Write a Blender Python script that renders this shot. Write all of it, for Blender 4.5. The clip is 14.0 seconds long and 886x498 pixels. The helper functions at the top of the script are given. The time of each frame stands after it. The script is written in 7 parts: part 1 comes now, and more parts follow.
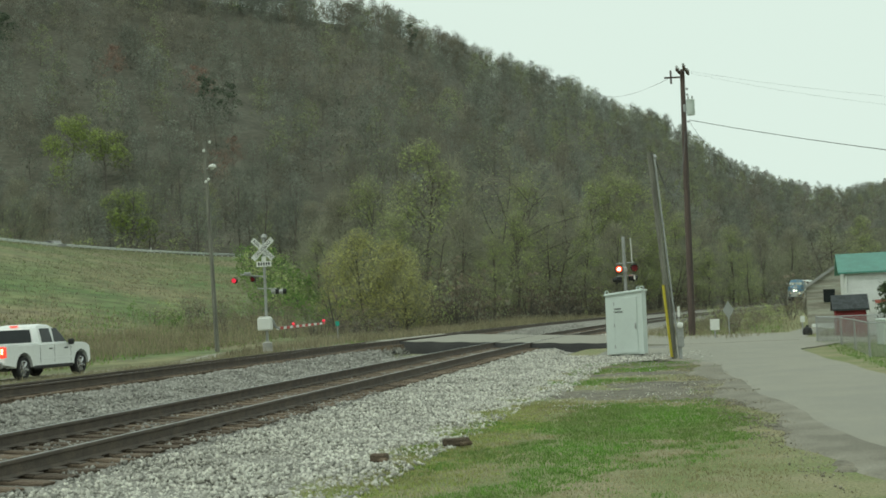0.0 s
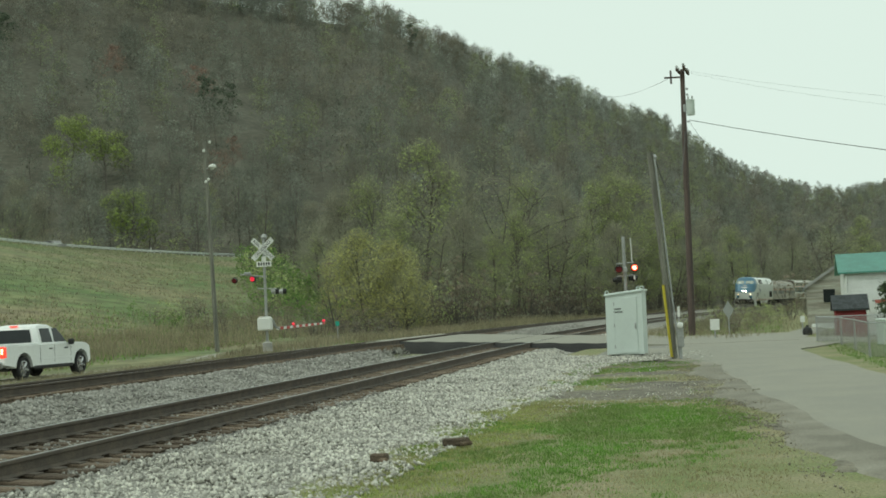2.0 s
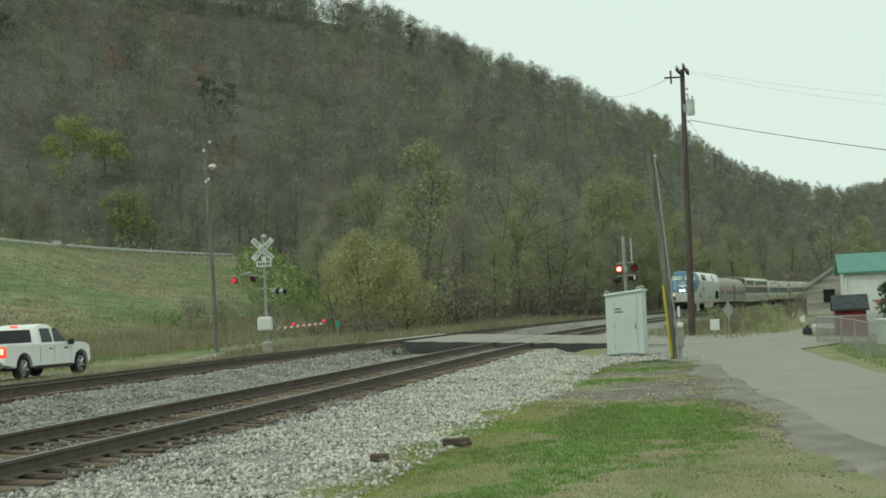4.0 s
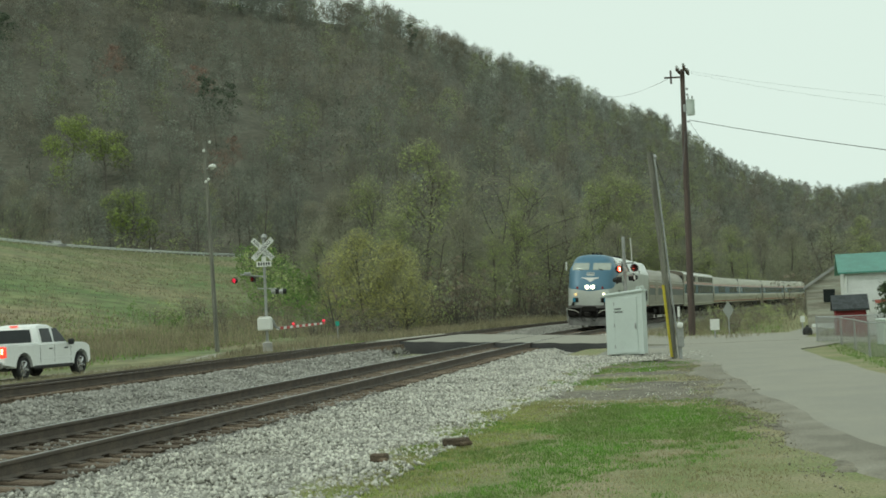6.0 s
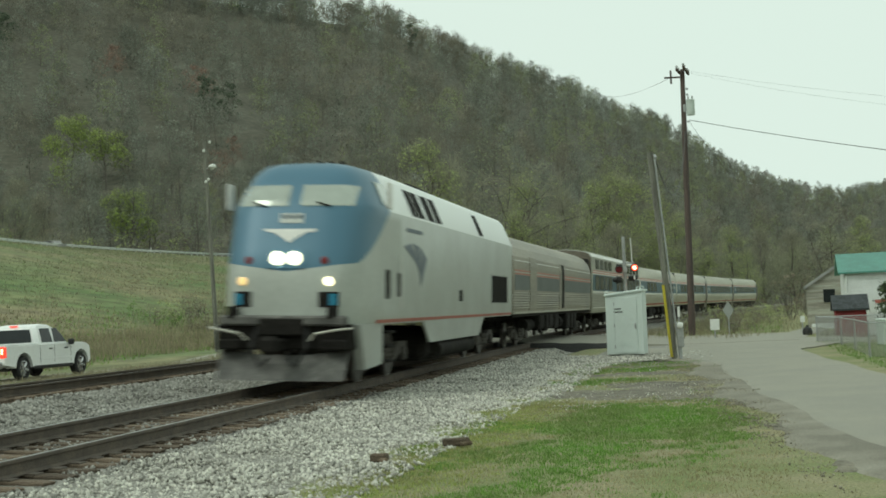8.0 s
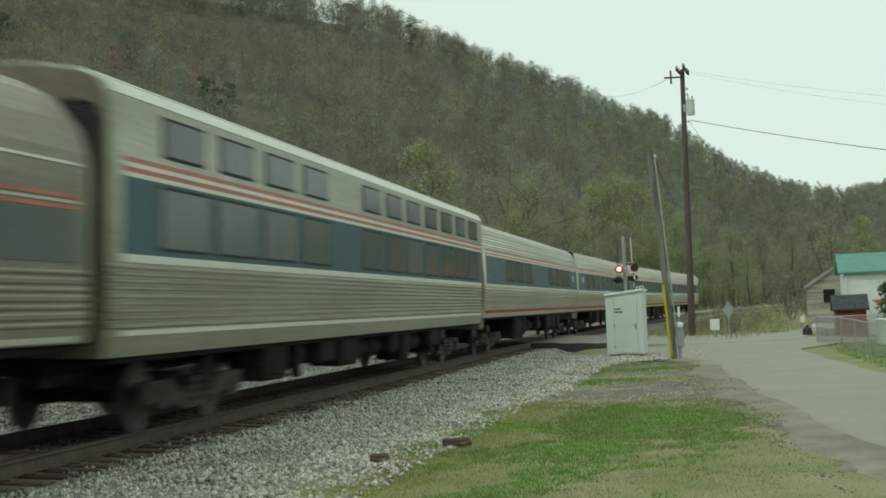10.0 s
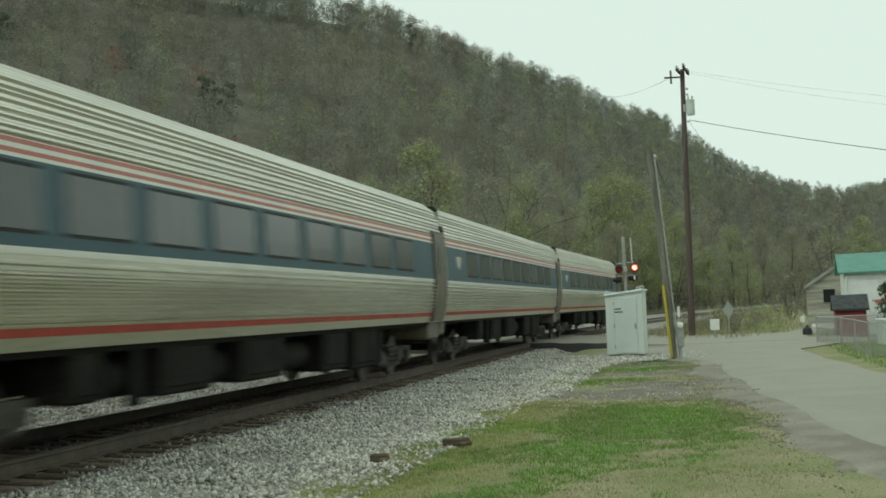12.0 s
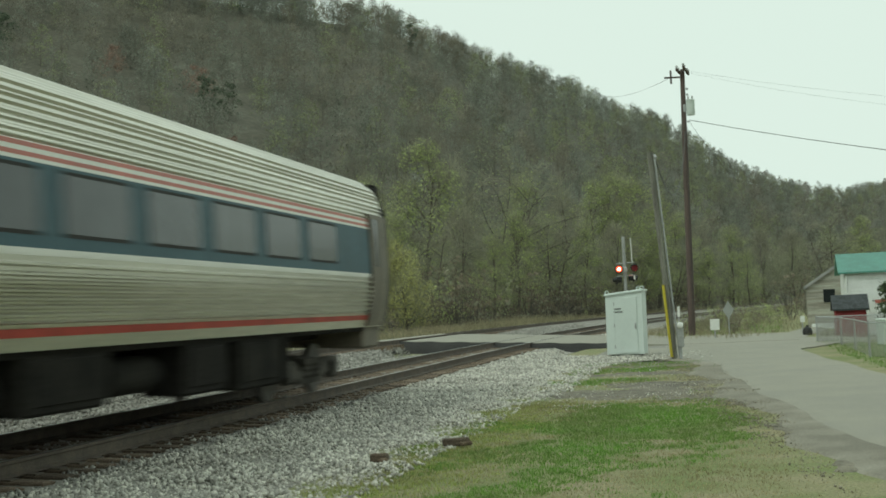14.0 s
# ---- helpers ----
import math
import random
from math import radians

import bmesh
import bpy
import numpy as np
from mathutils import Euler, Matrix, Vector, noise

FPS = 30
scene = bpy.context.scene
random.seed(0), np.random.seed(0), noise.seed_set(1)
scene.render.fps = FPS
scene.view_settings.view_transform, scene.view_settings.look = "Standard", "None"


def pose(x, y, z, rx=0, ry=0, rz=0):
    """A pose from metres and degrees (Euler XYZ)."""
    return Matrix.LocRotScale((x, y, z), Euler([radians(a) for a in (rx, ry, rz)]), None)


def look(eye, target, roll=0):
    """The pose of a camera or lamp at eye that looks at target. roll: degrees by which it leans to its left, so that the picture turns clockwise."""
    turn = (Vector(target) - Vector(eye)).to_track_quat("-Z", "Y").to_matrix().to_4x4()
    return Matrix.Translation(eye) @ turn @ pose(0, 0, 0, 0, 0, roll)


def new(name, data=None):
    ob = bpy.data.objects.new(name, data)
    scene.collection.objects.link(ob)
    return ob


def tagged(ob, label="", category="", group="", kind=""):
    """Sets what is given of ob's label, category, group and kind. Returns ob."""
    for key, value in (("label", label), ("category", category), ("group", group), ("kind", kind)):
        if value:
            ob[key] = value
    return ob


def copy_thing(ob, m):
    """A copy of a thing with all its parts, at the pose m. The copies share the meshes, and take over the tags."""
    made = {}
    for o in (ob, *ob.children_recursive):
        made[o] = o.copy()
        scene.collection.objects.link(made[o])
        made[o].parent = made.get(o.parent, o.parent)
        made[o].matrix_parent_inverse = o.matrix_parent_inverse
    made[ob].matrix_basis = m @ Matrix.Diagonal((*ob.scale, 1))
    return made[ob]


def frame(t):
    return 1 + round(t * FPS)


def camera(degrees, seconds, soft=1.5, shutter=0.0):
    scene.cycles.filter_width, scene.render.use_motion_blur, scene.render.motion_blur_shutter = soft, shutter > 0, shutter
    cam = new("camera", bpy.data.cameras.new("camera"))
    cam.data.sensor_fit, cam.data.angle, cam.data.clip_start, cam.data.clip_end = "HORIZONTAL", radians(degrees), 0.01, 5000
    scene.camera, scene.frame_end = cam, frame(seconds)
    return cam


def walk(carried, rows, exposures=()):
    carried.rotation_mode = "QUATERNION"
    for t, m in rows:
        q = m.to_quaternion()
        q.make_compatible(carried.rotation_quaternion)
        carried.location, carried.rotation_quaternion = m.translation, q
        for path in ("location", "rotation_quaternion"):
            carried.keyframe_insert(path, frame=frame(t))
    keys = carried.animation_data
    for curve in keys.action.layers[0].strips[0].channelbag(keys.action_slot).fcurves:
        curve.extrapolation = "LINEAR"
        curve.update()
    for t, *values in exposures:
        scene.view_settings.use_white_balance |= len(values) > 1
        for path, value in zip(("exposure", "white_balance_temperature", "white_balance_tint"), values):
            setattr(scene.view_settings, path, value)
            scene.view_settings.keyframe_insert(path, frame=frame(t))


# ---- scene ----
CLIP = 14.0
EYE_Z = 1.298
cam = camera(36.01, CLIP, soft=1.7, shutter=0.5)
CAM_POSE = look((0, 0, EYE_Z), (0, 100, EYE_Z + 4.768), -2.717)
walk(cam, [(0.0, CAM_POSE), (CLIP, CAM_POSE)], [(0.0, 0.0, 6500, -5), (CLIP, 0.0, 6500, -5)])

# ---- light: an even overcast sky ----
world = bpy.data.worlds.new("overcast_sky")
scene.world = world
world.use_nodes = True
wn = world.node_tree.nodes
wl = world.node_tree.links
wn.clear()
w_out = wn.new("ShaderNodeOutputWorld")
w_bg = wn.new("ShaderNodeBackground")
w_mix = wn.new("ShaderNodeMixRGB")
w_sky = wn.new("ShaderNodeTexSky")
w_sky.sky_type = "NISHITA"
w_sky.sun_disc = False
w_sky.sun_elevation = radians(48)
w_sky.sun_rotation = radians(250)
w_sky.dust_density = 6.0
w_mix.inputs[0].default_value = 0.985
w_mix.inputs[2].default_value = (7.02, 7.62, 7.36, 1)
wl.new(w_sky.outputs[0], w_mix.inputs[1])
wl.new(w_mix.outputs[0], w_bg.inputs[0])
w_bg.inputs[1].default_value = 0.112
wl.new(w_bg.outputs[0], w_out.inputs[0])

sun = new("sun", bpy.data.lights.new("sun", "SUN"))
sun.data.energy = 0.85
sun.data.angle = radians(25)
sun.data.color = (1.0, 0.97, 0.92)
sun.matrix_world = look((-60, -40, 80), (0, 0, 0))


# ---- materials ----
def mat(name, base, rough=0.6, metal=0.0, var=0.25, scale=3.0, fine=40.0, bump=0.0, bump_scale=30.0, second=None,
        island=0.0, obrand=0.0, spec=0.5, stretch=None, emit=None, emit_power=0.0, thin=0.0):
    """Procedural surface: base colour varied at a broad and a fine scale, with fine relief."""
    m = bpy.data.materials.new(name)
    m.use_nodes = True
    n, l = m.node_tree.nodes, m.node_tree.links
    b = n["Principled BSDF"]
    b.inputs["Roughness"].default_value = rough
    b.inputs["Metallic"].default_value = metal
    b.inputs["Specular IOR Level"].default_value = spec
    tc = n.new("ShaderNodeTexCoord")
    src = tc.outputs["Object"]
    if stretch:
        mp = n.new("ShaderNodeMapping")
        mp.inputs["Scale"].default_value = stretch
        l.new(src, mp.inputs[0])
        src = mp.outputs[0]
    n1 = n.new("ShaderNodeTexNoise")
    n1.inputs["Scale"].default_value = scale
    n1.inputs["Detail"].default_value = 5
    n2 = n.new("ShaderNodeTexNoise")
    n2.inputs["Scale"].default_value = fine
    n2.inputs["Detail"].default_value = 3
    l.new(src, n1.inputs["Vector"])
    l.new(src, n2.inputs["Vector"])
    ramp = n.new("ShaderNodeValToRGB")
    s2 = second or [c * (1 - 1.6 * var) for c in base]
    ramp.color_ramp.elements[0].position = 0.36
    ramp.color_ramp.elements[1].position = 0.64
    ramp.color_ramp.elements[0].color = (*s2, 1)
    ramp.color_ramp.elements[1].color = (*base, 1)
    l.new(n1.outputs["Fac"], ramp.inputs[0])
    mul = n.new("ShaderNodeMixRGB")
    mul.blend_type = "MULTIPLY"
    mul.inputs[0].default_value = 1.0
    mr = n.new("ShaderNodeMapRange")
    mr.inputs[1].default_value, mr.inputs[2].default_value = 0.3, 0.7
    mr.inputs[3].default_value, mr.inputs[4].default_value = 1 - var, 1 + var
    l.new(n2.outputs["Fac"], mr.inputs[0])
    l.new(ramp.outputs[0], mul.inputs[1])
    l.new(mr.outputs[0], mul.inputs[2])
    col = mul.outputs[0]
    for amount, kind in ((island, "i"), (obrand, "o")):
        if amount:
            g = n.new("ShaderNodeNewGeometry") if kind == "i" else n.new("ShaderNodeObjectInfo")
            r2 = n.new("ShaderNodeMapRange")
            r2.inputs[3].default_value, r2.inputs[4].default_value = 1 - amount, 1 + amount
            l.new(g.outputs["Random Per Island" if kind == "i" else "Random"], r2.inputs[0])
            m2 = n.new("ShaderNodeMixRGB")
            m2.blend_type = "MULTIPLY"
            m2.inputs[0].default_value = 1.0
            l.new(col, m2.inputs[1])
            l.new(r2.outputs[0], m2.inputs[2])
            col = m2.outputs[0]
    l.new(col, b.inputs["Base Color"])
    if bump:
        n3 = n.new("ShaderNodeTexNoise")
        n3.inputs["Scale"].default_value = bump_scale
        n3.inputs["Detail"].default_value = 4
        l.new(src, n3.inputs["Vector"])
        bp = n.new("ShaderNodeBump")
        bp.inputs["Strength"].default_value = bump
        bp.inputs["Distance"].default_value = 0.02
        l.new(n3.outputs["Fac"], bp.inputs["Height"])
        l.new(bp.outputs[0], b.inputs["Normal"])
    if thin:
        tl = n.new("ShaderNodeBsdfTranslucent")
        mx = n.new("ShaderNodeMixShader")
        mx.inputs[0].default_value = thin
        l.new(col, tl.inputs[0])
        l.new(b.outputs[0], mx.inputs[1])
        l.new(tl.outputs[0], mx.inputs[2])
        l.new(mx.outputs[0], n["Material Output"].inputs[0])
    if emit:
        b.inputs["Emission Color"].default_value = (*emit, 1)
        b.inputs["Emission Strength"].default_value = emit_power
    return m


# ---- mesh helpers ----
class Shape:
    """Collects vertices and faces of one mesh."""

    def __init__(self):
        self.v, self.f, self.m = [], [], []

    def add(self, verts, faces, mi=0):
        k = len(self.v)
        self.v += [tuple(p) for p in verts]
        self.f += [tuple(i + k for i in f) for f in faces]
        self.m += [mi] * len(faces)
        return self

    def box(self, c, size, bevel=0.0, m=None, mi=0):
        bm = bmesh.new()
        bmesh.ops.create_cube(bm, size=1.0, matrix=Matrix.Diagonal((*size, 1)))
        if bevel:
            bmesh.ops.bevel(bm, geom=bm.edges[:], offset=bevel, segments=1, affect="EDGES")
        t = Matrix.Translation(c) if m is None else m @ Matrix.Translation(c)
        bm.verts.ensure_lookup_table()
        self.add([t @ v.co for v in bm.verts], [[v.index for v in f.verts] for f in bm.faces], mi)
        bm.free()
        return self

    def tube(self, pts, radii, n=8, cap=True, mi=0):
        pts = [Vector(p) for p in pts]
        if isinstance(radii, (int, float)):
            radii = [radii] * len(pts)
        rings = []
        for i, p in enumerate(pts):
            d = (pts[min(i + 1, len(pts) - 1)] - pts[max(i - 1, 0)]).normalized()
            a = d.orthogonal().normalized() if abs(d.z) > 0.9 else d.cross(Vector((0, 0, 1))).normalized()
            if abs(d.z) > 0.9:
                a = Vector((1, 0, 0)) - d * d.x
                a.normalize()
            b = d.cross(a)
            rings.append([p + radii[i] * (a * math.cos(2 * math.pi * j / n) + b * math.sin(2 * math.pi * j / n)) for j in range(n)])
        return self.loft(rings, True, cap, mi)

    def loft(self, rings, closed=True, cap=True, mi=0):
        n = len(rings[0])
        faces = []
        for i in range(len(rings) - 1):
            for j in range(n if closed else n - 1):
                k = (j + 1) % n
                faces.append((i * n + j, i * n + k, (i + 1) * n + k, (i + 1) * n + j))
        if cap and closed:
            faces.append(tuple(range(n))[::-1])
            faces.append(tuple((len(rings) - 1) * n + j for j in range(n)))
        return self.add([p for r in rings for p in r], faces, mi)

    def lathe(self, prof, n=12, m=None, mi=0):
        """prof: (radius, height) pairs round z."""
        m = m or Matrix()
        rings = [[m @ Vector((r * math.cos(2 * math.pi * j / n), r * math.sin(2 * math.pi * j / n), z)) for j in range(n)] for r, z in prof]
        return self.loft(rings, True, True, mi)

    def mesh(self, name, mats, smooth=False):
        me = bpy.data.meshes.new(name)
        me.from_pydata(self.v, [], self.f)
        for q in (mats if isinstance(mats, (list, tuple)) else [mats]):
            me.materials.append(q)
        me.polygons.foreach_set("material_index", self.m)
        bm = bmesh.new()
        bm.from_mesh(me)
        bmesh.ops.recalc_face_normals(bm, faces=bm.faces[:])
        bm.to_mesh(me)
        bm.free()
        if smooth:
            me.polygons.foreach_set("use_smooth", [True] * len(me.polygons))
            me.set_sharp_from_angle(angle=radians(35))
        return me


def part(name, shape, material, parent=None, label="", smooth=False, kind=""):
    ob = new(name, shape.mesh(name, material, smooth))
    ob.parent = parent
    return tagged(ob, label, kind=kind)


def thing(name, label, category, m=None, group="", kind=""):
    """An Empty at the thing's base that carries its parts."""
    ob = new(name)
    ob.empty_display_size = 0.2
    if m is not None:
        ob.matrix_world = m
    return tagged(ob, label, category, group, kind)


def fast_mesh(name, verts, tris, mats, mat_index=None):
    """A large mesh from numpy arrays of corners and triangles."""
    me = bpy.data.meshes.new(name)
    me.vertices.add(len(verts))
    me.vertices.foreach_set("co", np.ascontiguousarray(verts, dtype=np.float32).ravel())
    me.loops.add(tris.size)
    me.loops.foreach_set("vertex_index", np.ascontiguousarray(tris, dtype=np.int32).ravel())
    me.polygons.add(len(tris))
    me.polygons.foreach_set("loop_start", np.arange(0, tris.size, 3, dtype=np.int32))
    for q in mats:
        me.materials.append(q)
    if mat_index is not None:
        me.polygons.foreach_set("material_index", np.ascontiguousarray(mat_index, dtype=np.int32))
    me.update(calc_edges=True)
    me.validate()
    return me


# ---- the line of the railway: arc length s, offset o to the near side ----
S0, S1 = -230.0, 560.0
S_AXIS = np.arange(S0, S1 + 1, 1.0)
BEND = np.interp(S_AXIS, [-60, -40, 0, 30, 60, 100, 150, 220, 300, 420],
                 [0.0, -0.00074, -0.00147, 0.00101, 0.0011, 0.00108, 0.00081, 0.0009, 0.00055, 0.0006])
HEAD = np.concatenate([[0], np.cumsum((BEND[1:] + BEND[:-1]) / 2)])
HEAD += 0.20025 - np.interp(0, S_AXIS, HEAD)
LINE_X = np.concatenate([[0], np.cumsum((np.sin(HEAD[1:]) + np.sin(HEAD[:-1])) / 2)])
LINE_Y = np.concatenate([[0], np.cumsum((np.cos(HEAD[1:]) + np.cos(HEAD[:-1])) / 2)])
LINE_X += -5.4766 - np.interp(0, S_AXIS, LINE_X)
LINE_Y += 14.742 - np.interp(0, S_AXIS, LINE_Y)
CANT = 0.05196
SPACING = 5.554


def line_xy(s, o=0.0):
    h = np.interp(s, S_AXIS, HEAD)
    return np.interp(s, S_AXIS, LINE_X) + o * np.cos(h), np.interp(s, S_AXIS, LINE_Y) - o * np.sin(h)


def on_line(s, o, z):
    """World point at arc length s, offset o and height z in the canted plane of the rails."""
    x, y = line_xy(s, o * math.cos(CANT) + z * math.sin(CANT))
    return Vector((float(x), float(y), -o * math.sin(CANT) + z * math.cos(CANT)))


def near_line(x, y):
    """Arc length and offset of points, for arrays."""
    x, y = np.asarray(x, float), np.asarray(y, float)
    s = np.full(x.shape, 40.0)
    for _ in range(14):
        px, py = line_xy(s)
        h = np.interp(s, S_AXIS, HEAD)
        s = np.clip(s + 0.9 * ((x - px) * np.sin(h) + (y - py) * np.cos(h)), S0, S1)
    px, py = line_xy(s)
    h = np.interp(s, S_AXIS, HEAD)
    return s, (x - px) * np.cos(h) - (y - py) * np.sin(h)


def heading(s):
    return float(np.interp(s, S_AXIS, HEAD))


def pos_at(x, y, z=0.0, turn=0.0):
    return pose(x, y, z, 0, 0, turn)


# ---- terrain ----
SKY_AZ = [-26, -20, -5.3, -2, 0.4, 2.7, 5.1, 7.5, 9.8, 12.1, 14.3, 16.5, 18, 24]
SKY_EL = [0.30, 0.287, 0.2348, 0.2218, 0.2053, 0.1868, 0.1703, 0.1476, 0.131, 0.100, 0.0815, 0.0742, 0.0783, 0.085]
SKY_R = [560, 560, 600, 620, 650, 690, 740, 800, 880, 980, 1120, 1300, 1300, 1300]
FOOT_R = [290, 285, 250, 190, 165, 170, 185, 210, 250, 300, 340, 380, 400, 420]


def ease(t):
    t = np.clip(t, 0, 1)
    return t * t * (3 - 2 * t)


def bumps(x, y, size, seed=0.0):
    """Cheap smooth relief for arrays, about -1 to 1."""
    a = np.sin(x / size + 1.3 * np.sin(y / size * 0.7 + seed) + seed) * np.cos(y / size * 1.1 + 0.8 * np.sin(x / size * 0.9 + 2 * seed))
    b = np.sin(x / size * 2.3 + 0.9 * seed + 1.1 * np.sin(y / size * 1.9)) * np.sin(y / size * 2.1 + seed * 1.7)
    return 0.65 * a + 0.35 * b


def crest_range(az):
    return np.interp(az, [-24, -18.2, -8.3, -4], [165, 190, 258, 290])


def ground_z(x, y):
    x, y = np.asarray(x, float), np.asarray(y, float)
    r = np.hypot(x, y)
    az = np.degrees(np.arctan2(x, y))
    s, o = near_line(x, y)
    z = np.full(x.shape, -0.40)
    # bed of the two tracks
    bed = ease((o + 8.6) / 1.2) * ease((3.2 - o) / 1.2)
    z = z * (1 - bed) + bed * (-0.5 - 0.052 * np.clip(o, -7, 3))
    z += ease((-9.5 - o) / 1.5) * (0.13 + 0.26 * ease((s - 38) / 8) * ease((150 - s) / 40))
    # the low ground on the town's side
    z += -0.85 * ease((o - 10.5) / 9) * ease((s - 36) / 24)
    front = ease((y - 5) / 40)
    # grass bank up to the highway
    rc = crest_range(az)
    up = 13.6 * ease((-3.0 - az) / 5.5)
    start = 62 + 10 * ease((az + 16) / 8)
    z_bank = up * ease(np.clip((r - start) / (rc - start), 0, 1) ** 0.8 * 0.93) / ease(0.93)
    z = z + z_bank * front * (o < -10)
    # the wooded hill
    el = np.interp(az, SKY_AZ, SKY_EL)
    rr = np.interp(az, SKY_AZ, SKY_R)
    rf = np.interp(az, SKY_AZ, FOOT_R)
    top = el * rr + 1.3 - 11.0 + 4.0 * ease((3 - az) / 6)
    t = np.clip((r - rf) / (rr - rf), 0, 1)
    lift = (0.72 * t + 0.28 * ease(t)) - 0.05 * np.sin(t * np.pi)
    hill = (top - up) * lift + bumps(x, y, 60.0, 2.0) * 5.0 * ease(t * 4) * (1 - ease((t - 0.8) * 5))
    drop = np.clip((r - rr) / 400, 0, 1)
    hill = hill * (1 - 0.6 * ease(drop))
    view = ease((np.cos(np.radians(az)) - 0.2) / 0.5)
    z = z + hill * view * (o < -10) * ease((r - rf) / 30)
    # unseen far side of the valley, added behind the eye to darken reflections
    far = ease((np.abs(az) - 42) / 30) * ease((r - 160) / 420)
    z = z + far * (95 + 18 * bumps(x, y, 130.0, 1.0)) * (1 - 0.5 * ease((r - 700) / 900))
    return z + 0.015 * bumps(x, y, 1.7, 0.5) * (np.abs(o + 2.5) > 8) * ease((30 - r) / 20)


# ---- ground, roads and track bed ----
M_LAWN = mat("lawn_soil", (0.165, 0.195, 0.07), 0.95, var=0.35, scale=1.1, fine=30, second=(0.26, 0.235, 0.135), bump=0.6, bump_scale=25)
M_BANK = mat("bank_grass", (0.105, 0.16, 0.05), 0.95, var=0.4, scale=0.06, fine=0.6, second=(0.215, 0.185, 0.105), bump=0.6, bump_scale=6)
M_LITTER = mat("leaf_litter", (0.105, 0.102, 0.075), 0.95, var=0.35, scale=0.05, fine=0.6, second=(0.07, 0.066, 0.046), bump=0.6, bump_scale=2)
M_ROAD = mat("worn_asphalt", (0.305, 0.29, 0.24), 0.9, var=0.14, scale=0.8, fine=60, second=(0.275, 0.265, 0.225), bump=0.4, bump_scale=120)
# near-black base carries the shadowy band along the crossing's edge
M_TAR_SHADE = mat("shade_black_asphalt", (0.020, 0.019, 0.018), 0.95, var=0.3, scale=1.2, fine=50, second=(0.032, 0.030, 0.028), bump=0.6, bump_scale=60)
M_GRIT = mat("grey_dirt", (0.215, 0.195, 0.15), 0.95, var=0.3, scale=1.8, fine=30, second=(0.125, 0.112, 0.088), bump=0.7, bump_scale=50)
M_VERGE = mat("lane_shoulder_grit", (0.285, 0.265, 0.215), 0.95, var=0.25, scale=1.1, fine=40, second=(0.19, 0.175, 0.14), bump=0.6, bump_scale=60)
M_BALLAST = mat("ballast_bed", (0.31, 0.30, 0.265), 0.95, var=0.4, scale=8, fine=22, second=(0.17, 0.16, 0.14), bump=1.0, bump_scale=22)
M_STONE = mat("limestone_ballast", (0.50, 0.485, 0.43), 0.9, var=0.15, scale=0.8, fine=30, second=(0.40, 0.385, 0.34), island=0.5)
M_GRIT_STONE = mat("lane_pebbles", (0.30, 0.275, 0.21), 0.95, var=0.2, scale=1.5, fine=30, second=(0.22, 0.20, 0.15), island=0.35)
M_STONE_DIRTY = mat("dusty_ballast", (0.34, 0.33, 0.30), 0.9, var=0.15, scale=1.2, fine=30, second=(0.25, 0.24, 0.215), island=0.45)
M_RAIL = mat("rusty_rail", (0.125, 0.10, 0.078), 0.8, var=0.25, scale=4, fine=50, second=(0.085, 0.07, 0.058), bump=0.3)
M_RAILHEAD = mat("polished_railhead", (0.42, 0.42, 0.42), 0.32, 0.9, var=0.1, scale=3, fine=40)
M_TIE = mat("weathered_tie", (0.21, 0.158, 0.112), 0.95, var=0.3, scale=5, fine=40, second=(0.12, 0.09, 0.066), bump=0.8, bump_scale=40, obrand=0.4, stretch=(1, 9, 9))


def build_ground():
    az = np.radians(np.concatenate([np.arange(-180, -26, 7.0), np.arange(-26, 26, 0.4), np.arange(26, 180, 7.0)]))
    rad = 0.4 * 1.047 ** np.arange(0, 205)
    rad = np.concatenate([rad[rad < 150], np.arange(150, 1330, 9.0), rad[rad > 1335]])
    a, r = np.meshgrid(az, rad)
    x, y = r * np.sin(a), r * np.cos(a)
    z = ground_z(x, y)
    n, k = len(rad), len(az)
    verts = np.stack([x, y, z], -1).reshape(-1, 3)
    verts = np.vstack([verts, [[0, 0, float(z[0].mean())]]])
    i, j = np.meshgrid(np.arange(n - 1), np.arange(k), indexing="ij")
    j2 = (j + 1) % k
    q0, q1, q2, q3 = i * k + j, i * k + j2, (i + 1) * k + j2, (i + 1) * k + j
    tris = np.concatenate([np.stack([q0, q2, q1], -1).reshape(-1, 3), np.stack([q0, q3, q2], -1).reshape(-1, 3)])
    hub = np.stack([np.full(k, n * k), np.arange(k), (np.arange(k) + 1) % k], -1)
    tris = np.concatenate([tris, hub])
    c = verts[tris].mean(1)
    s, o = near_line(c[:, 0], c[:, 1])
    rr = np.hypot(c[:, 0], c[:, 1])
    azc = np.degrees(np.arctan2(c[:, 0], c[:, 1]))
    mi = np.zeros(len(tris), int)
    mi[o < -9] = 1
    mi[(rr > np.interp(azc, SKY_AZ, FOOT_R) - 12) & (o < -9) & (np.abs(azc) < 60)] = 2
    mi[(azc > -5) & (azc < 60) & (o < -13) & (rr > 85)] = 2
    # leaf litter also covers the unseen slopes added behind the eye
    mi[(np.abs(azc) > 45) & (rr > 190)] = 2
    ob = new("ground", fast_mesh("ground", verts, tris, [M_LAWN, M_BANK, M_LITTER], mi))
    ob.data.polygons.foreach_set("use_smooth", [True] * len(ob.data.polygons))
    return tagged(ob, "patchy spring grass and brown leaf litter rising to a hill", "ground", kind="structure")


